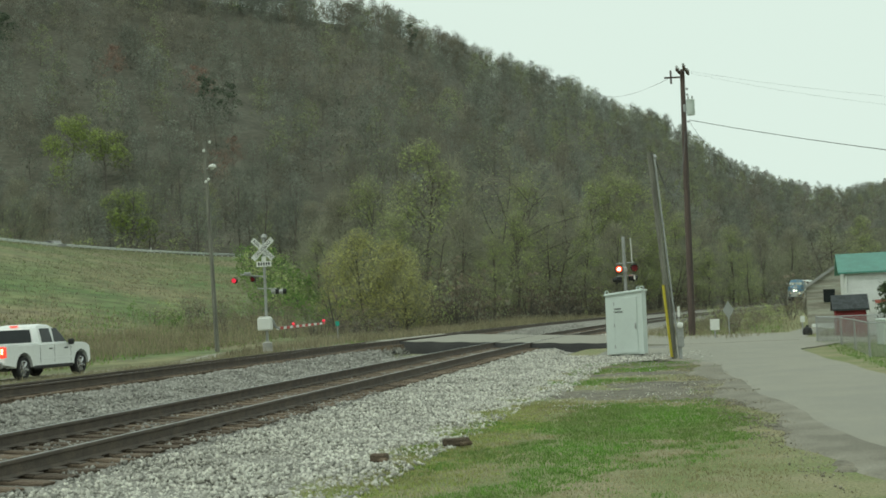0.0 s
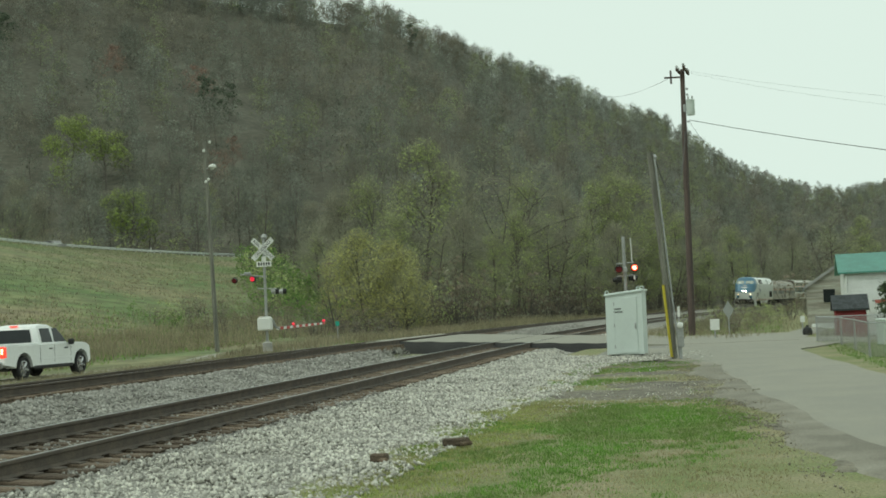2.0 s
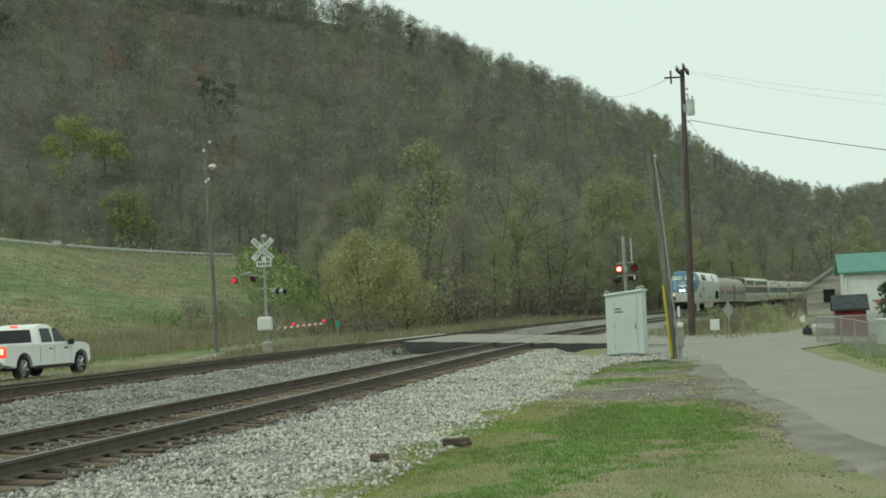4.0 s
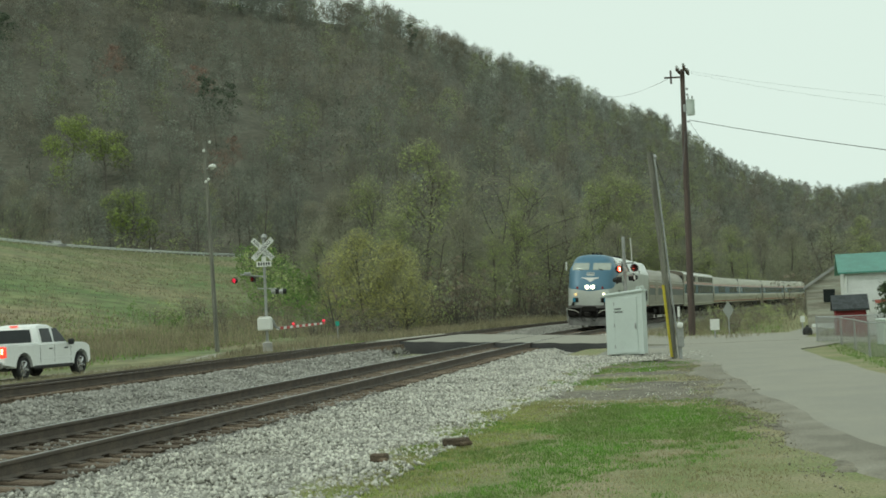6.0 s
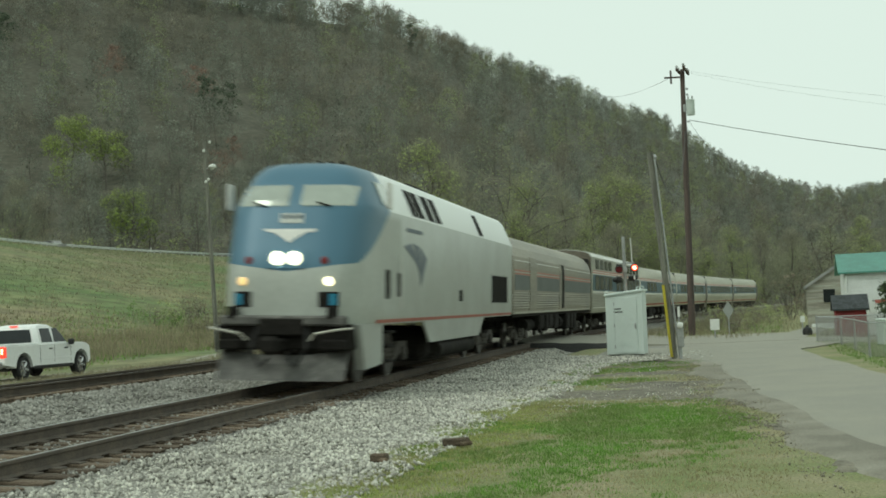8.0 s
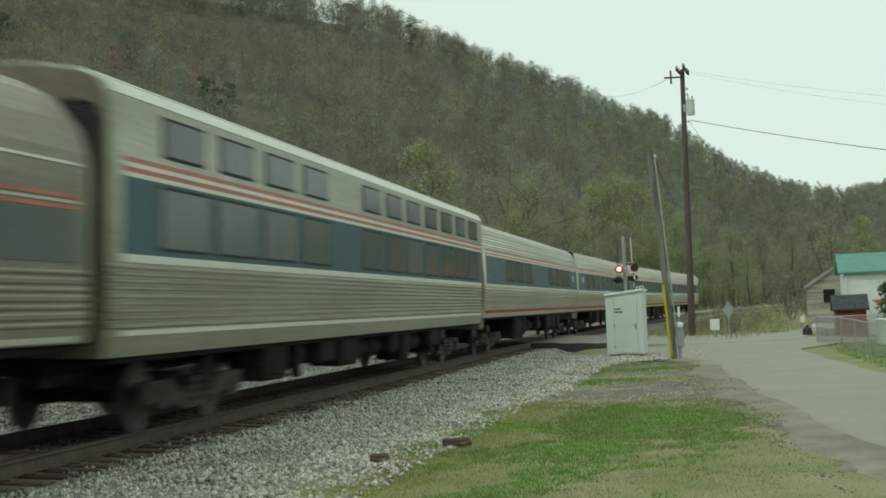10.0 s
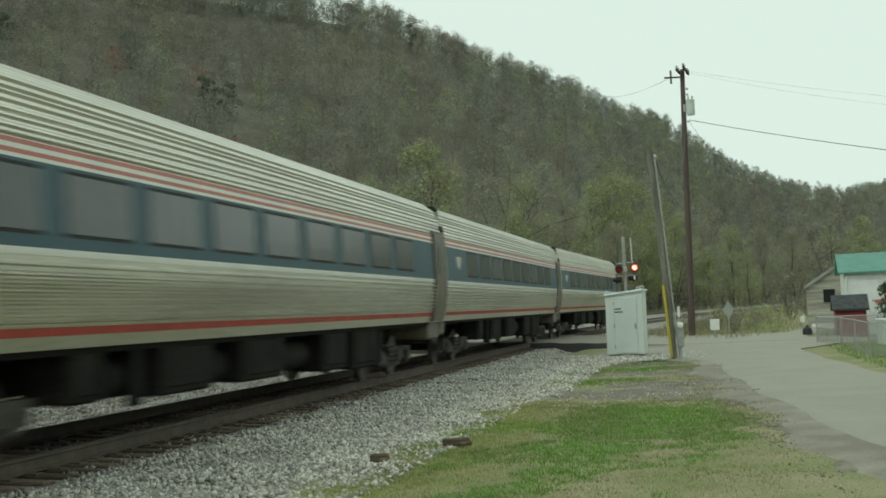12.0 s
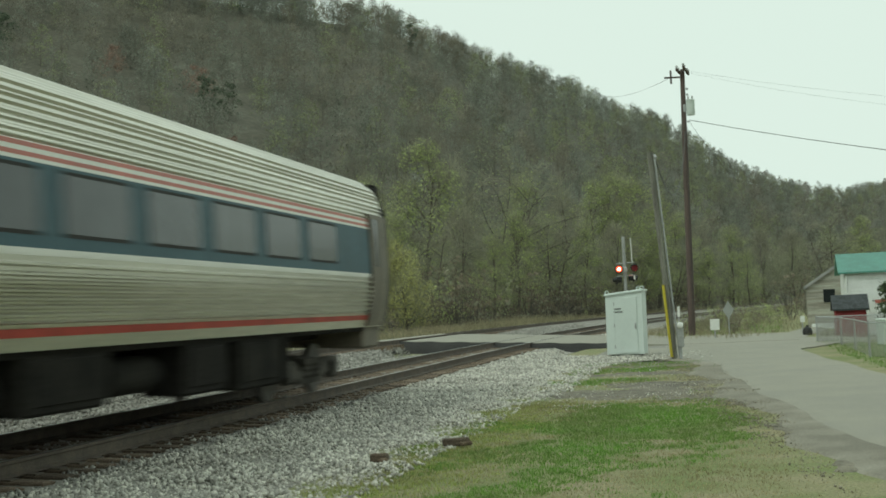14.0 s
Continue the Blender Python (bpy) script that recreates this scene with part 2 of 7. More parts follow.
def sheet(name, s_list, left, right, cols, height, material, label, thick=0.25):
    """A paved strip in the coordinates of the line; left and right are its offsets at each s."""
    sh = Shape()
    rows = []
    for i, s in enumerate(s_list):
        row = []
        for j in range(cols + 1):
            o = left[i] + (right[i] - left[i]) * j / cols
            x, y = line_xy(s, o)
            row.append((float(x), float(y), height(s, o, float(x), float(y))))
        rows.append(row)
    sh.loft(rows, closed=False, cap=False)
    # sides
    rim = rows[0] + [r[-1] for r in rows[1:]] + rows[-1][-2::-1] + [r[0] for r in rows[-2:0:-1]]
    low = [(p[0], p[1], p[2] - thick) for p in rim]
    sh.loft([rim, low], closed=True, cap=False)
    ob = part(name, sh, material, None, smooth=True)
    return tagged(ob, label, "road", kind="structure")


def gz(x, y):
    return float(ground_z(np.array([x]), np.array([y]))[0])


def crossing_height(s, o, x, y):
    """The paved crossing lies in the plane of the rails and runs out to the ground on both sides."""
    k = float(ease(np.array((o + 8.8) / 3.0)) * ease(np.array((7.0 - o) / 4.0)))
    return k * (-0.052 * max(-8.0, min(o, 3.0)) - 0.015) + (1 - k) * (gz(x, y) + 0.03)


def build_roads():
    ss = [float(v) for v in np.linspace(42.5, 55.5, 14)]
    sheet("crossing_road", ss, [-13.8] * 14, [11.5] * 14, 61, crossing_height, M_ROAD, "worn grey asphalt crossing over two tracks", 0.5)
    # asphalt shoulders that slope off beside the crossing, shade painted in as near-black
    for name, sa, sb in (("crossing_shoulder", 42.5, 41.2), ("crossing_shoulder", 55.5, 56.8)):
        sh = Shape()
        rows = []
        for q in range(5):
            s = sa + (sb - sa) * q / 4
            row = []
            for j in range(40):
                o = -5.1 + j * (9.6 / 39)
                x, y = line_xy(s, o)
                z = crossing_height(sa, o, float(x), float(y)) - 0.003
                row.append((float(x), float(y), z - 0.78 * (q / 4) ** 1.3 + 0.02 * math.sin(o * 5 + q)))
            rows.append(row)
        sh.loft(rows, closed=False, cap=False)
        tagged(part(name, sh, M_TAR_SHADE, None, smooth=True), "crumbling asphalt shoulder of the crossing, shade painted in as near-black", "road", kind="structure")
    over = lambda h: (lambda s, o, x, y: gz(x, y) + h)
    ss = [float(v) for v in np.linspace(36.5, 47.0, 9)]
    sheet("side_road", ss, [7.0] * 9, [55.0] * 9, 60, over(0.022), M_ROAD, "pale worn asphalt street beside the railway", 0.2)
    ks = [-25.0, -12.0, -4.0, 1.0, 3.0, 7.3, 12.0, 18.0, 24.0, 28.0, 32.0, 36.5, 38.5]
    lf = [12.5, 11.2, 10.3, 9.8, 9.45, 9.05, 8.6, 8.2, 7.9, 7.2, 6.2, 5.4, 5.2]
    rt = [16.0, 14.6, 13.6, 12.9, 12.6, 12.2, 11.9, 11.5, 11.2, 11.0, 11.0, 12.5, 14.5]
    ss = [float(v) for v in np.arange(-25, 38.6, 0.35)]
    rag = lambda s, k: 0.05 * math.sin(s * 0.9 + k) + 0.012 * math.sin(s * 4.7 + 2 * k)
    lane_left = lambda q: float(np.interp(q, ks, lf)) + rag(q, 0.3)
    verge = lambda q: max(0.25, 0.55 + 0.2 * math.sin(q * 0.7) + 0.06 * math.sin(q * 2.3 + 1) + 0.03 * math.sin(q * 5.1))
    soft = lambda v: float(ease(np.array(v)))
    # both strips sink into the ground along the grass, so that their edges are worn and uneven
    lane_top = lambda q, o, x, y: gz(x, y) + 0.045 - 0.10 * (1 - soft((o - lane_left(q)) / 0.45))
    verge_top = lambda q, o, x, y: gz(x, y) + 0.03 - 0.08 * (1 - soft((o - lane_left(q) + verge(q)) / 0.4)) - 0.12 * soft((o - lane_left(q) - 0.3) / 0.4)
    sheet("gravel_lane", ss, [lane_left(q) for q in ss], [float(np.interp(q, ks, rt)) + rag(q, 1.7) for q in ss], 22, lane_top, M_ROAD,
          "pale grey worn lane along the railway", 0.06)
    sheet("lane_verge", ss, [lane_left(q) - verge(q) for q in ss], [lane_left(q) + 0.75 for q in ss], 10, verge_top, M_VERGE,
          "grey-brown dirt and grit along the lane's edge", 0.06)
    sheet("gravel_pad", [26.5, 28.0, 31.0, 34.0, 37.0, 40.0, 42.4], [4.6, 4.4, 4.3, 4.2, 4.2, 4.2, 4.2], [7.0, 8.0, 8.3, 7.6, 7.0, 7.2, 7.4], 8, over(0.014), M_BALLAST,
          "grey gravel round a relay cabinet", 0.05)
    # worn patches where vehicles cross the grass
    for k, (sc, oc, a, b) in enumerate(((13.2, 6.4, 1.5, 2.0), (15.6, 7.2, 1.3, 1.5), (11.6, 7.9, 0.7, 1.0), (20.4, 6.6, 0.9, 1.7), (24.6, 6.4, 0.8, 1.3), (27.2, 7.0, 1.4, 1.2), (9.4, 8.75, 0.9, 0.32), (5.2, 9.15, 0.75, 0.4), (12.4, 8.6, 0.6, 0.4), (1.0, 9.6, 0.8, 0.35))):
        sh = Shape()
        rings = []
        for f in (0.02, 0.55, 0.8, 1.0):
            ring = []
            for j in range(40):
                q = 2 * math.pi * j / 40
                w = 1 + 0.22 * math.sin(3 * q + k) + 0.16 * math.sin(7 * q + 2 * k) + 0.10 * math.sin(13 * q + k)
                x, y = line_xy(sc + a * f * w * math.sin(q), oc + b * f * w * math.cos(q))
                ring.append((float(x), float(y), gz(float(x), float(y)) + 0.014 - (0.03 if f == 1.0 else 0.0)))
            rings.append(ring)
        sh.loft(rings, True, False)
        tagged(part("dirt_patch", sh, M_GRIT, None, smooth=True), "bare grey-brown dirt worn into the grass", "dirt", kind="structure")
    ss = [float(v) for v in np.linspace(-120, 56, 60)]
    sheet("far_road", ss, [float(np.interp(q, [24, 33, 37, 50], [-16.8, -16.2, -14.0, -14.0])) for q in ss], [-12.6] * 60, 8, over(0.03), M_ROAD, "grey asphalt road beyond the tracks", 0.2)
    ss = [46.5, 50.0, 53.7, 59.0, 64.0, 72.0]
    sheet("gravel_drive", ss, [9.6, 10.5, 11.1, 11.8, 12.2, 12.8], [11.9, 12.2, 12.5, 13.1, 13.5, 14.1], 6, over(0.03), M_ROAD,
          "pale gravel drive climbing behind the street", 0.2)


def bed_dip(s, o):
    """The stone is scraped low beside the paved crossing, between the tracks and outside them."""
    near = ease((s - 33.0) / 6.0) * ease((43.5 - s) / 1.0) + ease((s - 54.5) / 1.0) * ease((64 - s) / 6.0)
    return -0.60 * near * np.clip(ease((-1.5 - o) / 0.8) * ease((o + 4.4) / 0.8) + 0.35 * ease((o - 1.9) / 0.9), 0, 1)


FAR_TILT = 0.085   # the far track leans the other way from the near one


def lift_far(off, o):
    return FAR_TILT * (o + SPACING) if off < -2 else 0.0


def sweep_line(profile, s_list, off=0.0, track=0.0):
    """Rings of a profile of (offset, height) carried along the line."""
    return [[on_line(s, off + o, z + lift_far(track, off + o)) for o, z in profile] for s in s_list]


def build_bed():
    ss = [float(v) for v in np.concatenate([np.arange(S0, -20, 10), np.arange(-20, 120, 2.0), np.arange(120, S1, 8)])]
    prof = [(-9.8, -0.95), (-7.5, -0.36), (-3.9, -0.13), (-2.85, -0.36), (-2.0, -0.23), (1.6, -0.225), (2.4, -0.24), (4.9, -0.17), (5.3, -0.5)]
    sh = Shape()
    sh.loft([[on_line(q, o, z + float(bed_dip(q, o))) for o, z in prof] for q in ss], closed=False, cap=False)
    return tagged(part("track_bed", sh, M_BALLAST, None), "grey crushed stone bed under two railway tracks", "track bed", kind="structure")


RAIL = [(-0.07, -0.18), (0.07, -0.18), (0.07, -0.168), (0.012, -0.15), (0.010, -0.05), (0.036, -0.038), (0.036, -0.008), (0.028, 0.0),
        (-0.028, 0.0), (-0.036, -0.008), (-0.036, -0.038), (-0.010, -0.05), (-0.012, -0.15), (-0.07, -0.168)]


def build_tracks():
    ss = [float(v) for v in np.concatenate([np.arange(S0, -20, 6), np.arange(-20, 150, 2.0), np.arange(150, S1, 5)])]
    tracks = []
    for name, off, label in (("railway_track", 0.0, "railway track with rusty steel rails on wooden ties"),
                             ("railway_track", -SPACING, "second railway track with rusty rails beyond the first")):
        tr = thing(name, label, "railway track", group="railway tracks")
        for side in (-0.7535, 0.7535):
            sh = Shape()
            rings = sweep_line(RAIL, ss, off + side, off)
            sh.loft(rings, True, True)
            head = part("rail", sh, [M_RAIL], tr, "rusty steel rail with a polished top")
            top = Shape()
            top.loft(sweep_line([(-0.026, 0.002), (0.026, 0.002)], ss, off + side, off), closed=False, cap=False)
            part("railhead", top, M_RAILHEAD, head, "bright worn running surface")
        tracks.append(tr)
    return tracks


def build_ties(tracks):
    rng = random.Random(4)
    base = Shape().box((0, 0, 0), (2.6, 0.225, 0.18), 0.012)
    meshes = []
    for k in range(4):
        sh = Shape()
        sh.v = [(v[0] + rng.uniform(-0.03, 0.03), v[1] + rng.uniform(-0.008, 0.008), v[2] + rng.uniform(-0.006, 0.004)) for v in base.v]
        sh.f, sh.m = base.f, base.m
        meshes.append(sh.mesh("tie", M_TIE))
    plate = Shape().box((0, 0, 0.094), (0.33, 0.19, 0.02), 0.004)
    plate_mesh = plate.mesh("tie_plate", M_RAIL)
    for tr, off, s_from, count in ((tracks[0], 0.0, -12.0, 190), (tracks[1], -SPACING, 4.0, 130)):
        for i in range(count):
            s = s_from + i * 0.515
            if 41.5 < s < 56.5:
                continue
            c = on_line(s, off + rng.uniform(-0.05, 0.05), -0.275)
            m = Matrix.Translation(c) @ Matrix.Rotation(-heading(s) + rng.uniform(-0.012, 0.012), 4, "Z") @ Matrix.Rotation(CANT if off == 0.0 else CANT - FAR_TILT, 4, "Y")
            ob = new("tie", rng.choice(meshes))
            ob.parent = tr
            ob.matrix_world = m
            if s < 30 and off == 0.0:
                for sx in (-0.7535, 0.7535):
                    pl = new("tie_plate", plate_mesh)
                    pl.parent = ob
                    pl.location = (sx, 0, 0)


def scatter_stones(name, boxes, material, label, seed):
    """Crushed stones as small uneven lumps, strewn over stretches (s0, s1, o0, o1, per square metre, size)."""
    rng = np.random.default_rng(seed)
    octa = np.array([[1, 0, 0], [-1, 0, 0], [0, 1, 0], [0, -1, 0], [0, 0, 1], [0, 0, -1.0]])
    tri = np.array([[0, 2, 4], [2, 1, 4], [1, 3, 4], [3, 0, 4], [2, 0, 5], [1, 2, 5], [3, 1, 5], [0, 3, 5]])
    vs = []
    for s0, s1, o0, o1, dens, size in boxes:
        n = int((s1 - s0) * (o1 - o0) * dens)
        s, o = rng.uniform(s0, s1, n), rng.uniform(o0, o1, n)
        keep = rng.random(n) < np.clip(np.minimum(o - o0, o1 - o) / 0.45 + 0.12 + 0.10 * np.sin(s * 5.7) + 0.08 * np.sin(s * 2.3), 0, 1)
        s, o = s[keep], o[keep]
        n = len(s)
        x, y = line_xy(s, o)
        prof = np.interp(o, [-9.8, -7.5, -3.9, -2.85, -2.0, 1.6, 2.4, 4.6, 4.9, 9.0], [-0.95, -0.36, -0.13, -0.36, -0.23, -0.225, -0.24, -0.175, -0.14, 0.073])
        z = -0.052 * o + prof + bed_dip(s, o) + 0.03 * bumps(s, o, 0.5, 1.0) + rng.uniform(-0.005, 0.02, n)
        sz = size * rng.uniform(0.55, 1.25, n)
        v = octa[None] * (1 + rng.uniform(-0.35, 0.35, (n, 6, 1))) + rng.uniform(-0.25, 0.25, (n, 6, 3))
        v *= (sz[:, None] * rng.uniform(0.6, 1.15, (n, 3)))[:, None, :]
        a = rng.uniform(0, 6.28, n)
        ca, sa = np.cos(a), np.sin(a)
        t = rng.uniform(-0.9, 0.9, n)
        vx, vy, vz = v[..., 0], v[..., 1], v[..., 2]
        vy, vz = vy * np.cos(t)[:, None] - vz * np.sin(t)[:, None], vy * np.sin(t)[:, None] + vz * np.cos(t)[:, None]
        v = np.stack([vx * ca[:, None] - vy * sa[:, None] + x[:, None], vx * sa[:, None] + vy * ca[:, None] + y[:, None], vz + z[:, None]], -1)
        vs.append(v)
    v = np.concatenate(vs)
    tris = (tri[None] + 6 * np.arange(len(v))[:, None, None]).reshape(-1, 3)
    ob = new(name, fast_mesh(name, v.reshape(-1, 3), tris, [material]))
    return tagged(ob, label, "gravel", kind="stuff")


build_ground()
build_roads()
build_bed()
TRACKS = build_tracks()
scatter_stones("ballast_stones", [(-4, 12, 1.35, 4.9, 330, 0.034), (12, 26, 1.35, 5.3, 230, 0.038), (26, 41.3, 1.35, 5.6, 130, 0.046),
                                  (28, 42, 5.0, 8.2, 80, 0.042), (9, 29, 5.2, 8.6, 26, 0.016), (10, 16, 5.0, 8.0, 40, 0.014), (57, 84, 1.3, 6.2, 42, 0.05)],
               M_STONE, "pale grey crushed limestone along the track", 3)
EDGE_S, EDGE_O = [-4.0, 1.0, 3.0, 7.3, 12.0, 18.0, 24.0, 28.0], [10.3, 9.8, 9.45, 9.05, 8.6, 8.2, 7.9, 7.2]
scatter_stones("lane_gravel", [(0.8 * k, 0.8 * k + 0.9, float(np.interp(0.8 * k, EDGE_S, EDGE_O)) - 1.0, float(np.interp(0.8 * k, EDGE_S, EDGE_O)) + 0.7, 150, 0.014) for k in range(-3, 36)],
               M_GRIT_STONE, "loose grey-brown gravel along the lane", 8)
scatter_stones("ballast_stones", [(-4, 14, 0.85, 1.75, 150, 0.034), (2, 20, -4.6, -1.25, 190, 0.036), (20, 41, -4.6, -1.25, 120, 0.044), (57, 90, -4.4, -1.3, 45, 0.05),
                                  (-2, 20, -0.68, 0.68, 120, 0.03), (20, 41, -0.68, 0.68, 70, 0.036),
                                  (12, 41, -6.2, -4.9, 70, 0.036)],
               M_STONE_DIRTY, "dusty grey crushed stone between the tracks", 5)


# ---- the passenger train ----
M_STEEL = mat("fluted_stainless", (0.66, 0.645, 0.575), 0.34, 0.95, var=0.1, scale=0.5, fine=6, second=(0.53, 0.515, 0.45), stretch=(1, 0.25, 3))
M_SATIN = mat("satin_stainless", (0.43, 0.425, 0.365), 0.42, 0.85, var=0.1, scale=0.5, fine=6, second=(0.34, 0.335, 0.285), stretch=(1, 0.25, 3))
M_BOGIE = mat("dusty_bogie_steel", (0.10, 0.092, 0.080), 0.85, var=0.3, scale=3, fine=20, second=(0.04, 0.037, 0.033), spec=0.2)
M_DULL = mat("dull_stainless", (0.32, 0.295, 0.235), 0.5, 0.6, var=0.12, scale=0.5, fine=6, second=(0.23, 0.22, 0.185), stretch=(1, 0.25, 3))
M_BLUE = mat("slate_blue_band", (0.052, 0.108, 0.138), 0.5, var=0.12, scale=0.7, fine=8, spec=0.3)
M_BLUEGREY = mat("faded_grey_band", (0.12, 0.135, 0.13), 0.5, var=0.12, scale=0.7, fine=8, spec=0.3)
M_RED = mat("faded_red_stripe", (0.50, 0.15, 0.115), 0.45, var=0.15, scale=2, fine=20)
M_OLDRED = mat("dull_red_stripe", (0.46, 0.06, 0.045), 0.55, var=0.2, scale=2, fine=20)
M_WHITE = mat("white_stripe", (0.74, 0.73, 0.69), 0.4, var=0.06, scale=2, fine=20)
M_PALE = mat("pale_stripe", (0.52, 0.50, 0.44), 0.5, var=0.06, scale=2, fine=20)
M_CARGLASS = mat("tinted_coach_glass", (0.055, 0.062, 0.068), 0.2, 0.0, var=0.15, scale=1.0, fine=3, spec=0.45)
M_CURTAIN = mat("drawn_curtain", (0.12, 0.128, 0.135), 0.22, 0.0, var=0.2, scale=1.2, fine=5, second=(0.08, 0.086, 0.09), spec=0.3, stretch=(1, 3, 0.3))
M_UNDER = mat("grimy_underframe", (0.018, 0.0165, 0.015), 0.8, var=0.35, scale=2, fine=20, second=(0.021, 0.019, 0.017), spec=0.1)
M_GRIME = mat("dusty_equipment", (0.030, 0.028, 0.024), 0.9, var=0.3, scale=2, fine=20, second=(0.016, 0.015, 0.014), spec=0.1)
M_WHEEL = mat("steel_wheel", (0.11, 0.10, 0.09), 0.5, 0.5, var=0.2, scale=3, fine=20)
M_ENDS = mat("brown_grey_end", (0.18, 0.155, 0.12), 0.6, var=0.2, scale=2, fine=15)
M_RUBBER = mat("black_diaphragm", (0.028, 0.027, 0.026), 0.8, var=0.2, scale=4, fine=30)
M_SILVER = mat("silver_grey_paint", (0.44, 0.46, 0.43), 0.4, 0.1, var=0.06, scale=0.8, fine=9, second=(0.38, 0.39, 0.36))
M_PLOW = mat("dusty_pilot", (0.15, 0.145, 0.135), 0.7, var=0.2, scale=3, fine=25, second=(0.075, 0.072, 0.067))
# pale base colour stands in for sky reflected in the cab glass
M_WINDSHIELD = mat("sky_pale_windshield_glass", (0.42, 0.45, 0.40), 0.12, 0.55, var=0.05, scale=1, fine=4, spec=0.8)
M_LAMP = mat("headlight_lens", (0.9, 0.9, 0.85), 0.2, var=0.02, emit=(1.0, 0.90, 0.62), emit_power=3.0)
M_LAMPCORE = mat("headlight_bulb", (0.9, 0.9, 0.85), 0.2, var=0.02, emit=(1.0, 0.93, 0.75), emit_power=40.0)
M_DITCH = mat("ditch_light_lens", (0.9, 0.9, 0.85), 0.2, var=0.02, emit=(1.0, 0.84, 0.52), emit_power=3.0)
M_AMBER = mat("dim_amber_lens", (0.8, 0.6, 0.35), 0.2, var=0.02, emit=(1.0, 0.62, 0.22), emit_power=0.9)
M_LOGO = mat("blue_grey_emblem", (0.13, 0.16, 0.20), 0.4, var=0.1)
M_CYAN = mat("blue_nose_window", (0.05, 0.27, 0.42), 0.2, var=0.1)
M_DARKRED = mat("dark_red_lens", (0.22, 0.03, 0.035), 0.25, var=0.05)


def loco_paint():
    """Silver sides, a blue nose whose edge sweeps up the side, and a white upper panel."""
    m = mat("locomotive_paint", (0.475, 0.50, 0.465), 0.38, 0.1, var=0.05, scale=0.8, fine=9, second=(0.42, 0.435, 0.40))
    n, l = m.node_tree.nodes, m.node_tree.links
    b = n["Principled BSDF"]
    base = b.inputs["Base Color"].links[0].from_socket
    tc = n.new("ShaderNodeTexCoord")
    sp = n.new("ShaderNodeSeparateXYZ")
    l.new(tc.outputs["Object"], sp.inputs[0])

    def op(kind, a, c):
        q = n.new("ShaderNodeMath")
        q.operation = kind
        for i, v in enumerate((a, c)):
            if v is None:
                continue
            if isinstance(v, (int, float)):
                q.inputs[i].default_value = v
            else:
                l.new(v, q.inputs[i])
        return q.outputs[0]

    ax = op("ABSOLUTE", sp.outputs[0], None)
    back = op("MAXIMUM", op("SUBTRACT", 9.85, sp.outputs[1]), 0.0)
    edge = op("ADD", op("ADD", op("MULTIPLY", ax, 0.13), 2.27), op("MULTIPLY", op("POWER", back, 1.15), 0.52))
    blue = op("MULTIPLY", op("GREATER_THAN", sp.outputs[2], edge), op("GREATER_THAN", sp.outputs[1], 7.75))
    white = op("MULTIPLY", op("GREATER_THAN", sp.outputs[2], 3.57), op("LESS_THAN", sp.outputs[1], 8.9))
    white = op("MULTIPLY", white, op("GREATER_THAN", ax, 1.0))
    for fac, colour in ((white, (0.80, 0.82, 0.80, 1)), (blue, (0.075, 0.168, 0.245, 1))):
        mx = n.new("ShaderNodeMixRGB")
        l.new(fac, mx.inputs[0])
        l.new(base, mx.inputs[1])
        mx.inputs[2].default_value = colour
        base = mx.outputs[0]
    l.new(base, b.inputs["Base Color"])
    return m


M_LOCO = loco_paint()


def y_tube(sh, y0, y1, x, z, r, n=10):
    return sh.tube([(x, y0, z), (x, y1, z)], r, n)


def wheelset(parent, y, r, x=0.76):
    for side in (-1, 1):
        sh = Shape()
        m = Matrix.Translation((side * x, y, r)) @ Matrix.Rotation(radians(90), 4, "Y")
        sh.lathe([(0.08, -0.09), (r * 0.55, -0.05), (r * 0.8, -0.045), (r, -0.055), (r, 0.05), (r * 0.85, 0.055), (r * 0.55, 0.03), (0.1, 0.06)], 20, m)
        part("wheel", sh, M_WHEEL, parent, smooth=True)
    part("axle", Shape().tube([(-x, y, r), (x, y, r)], 0.085, 8), M_UNDER, parent)


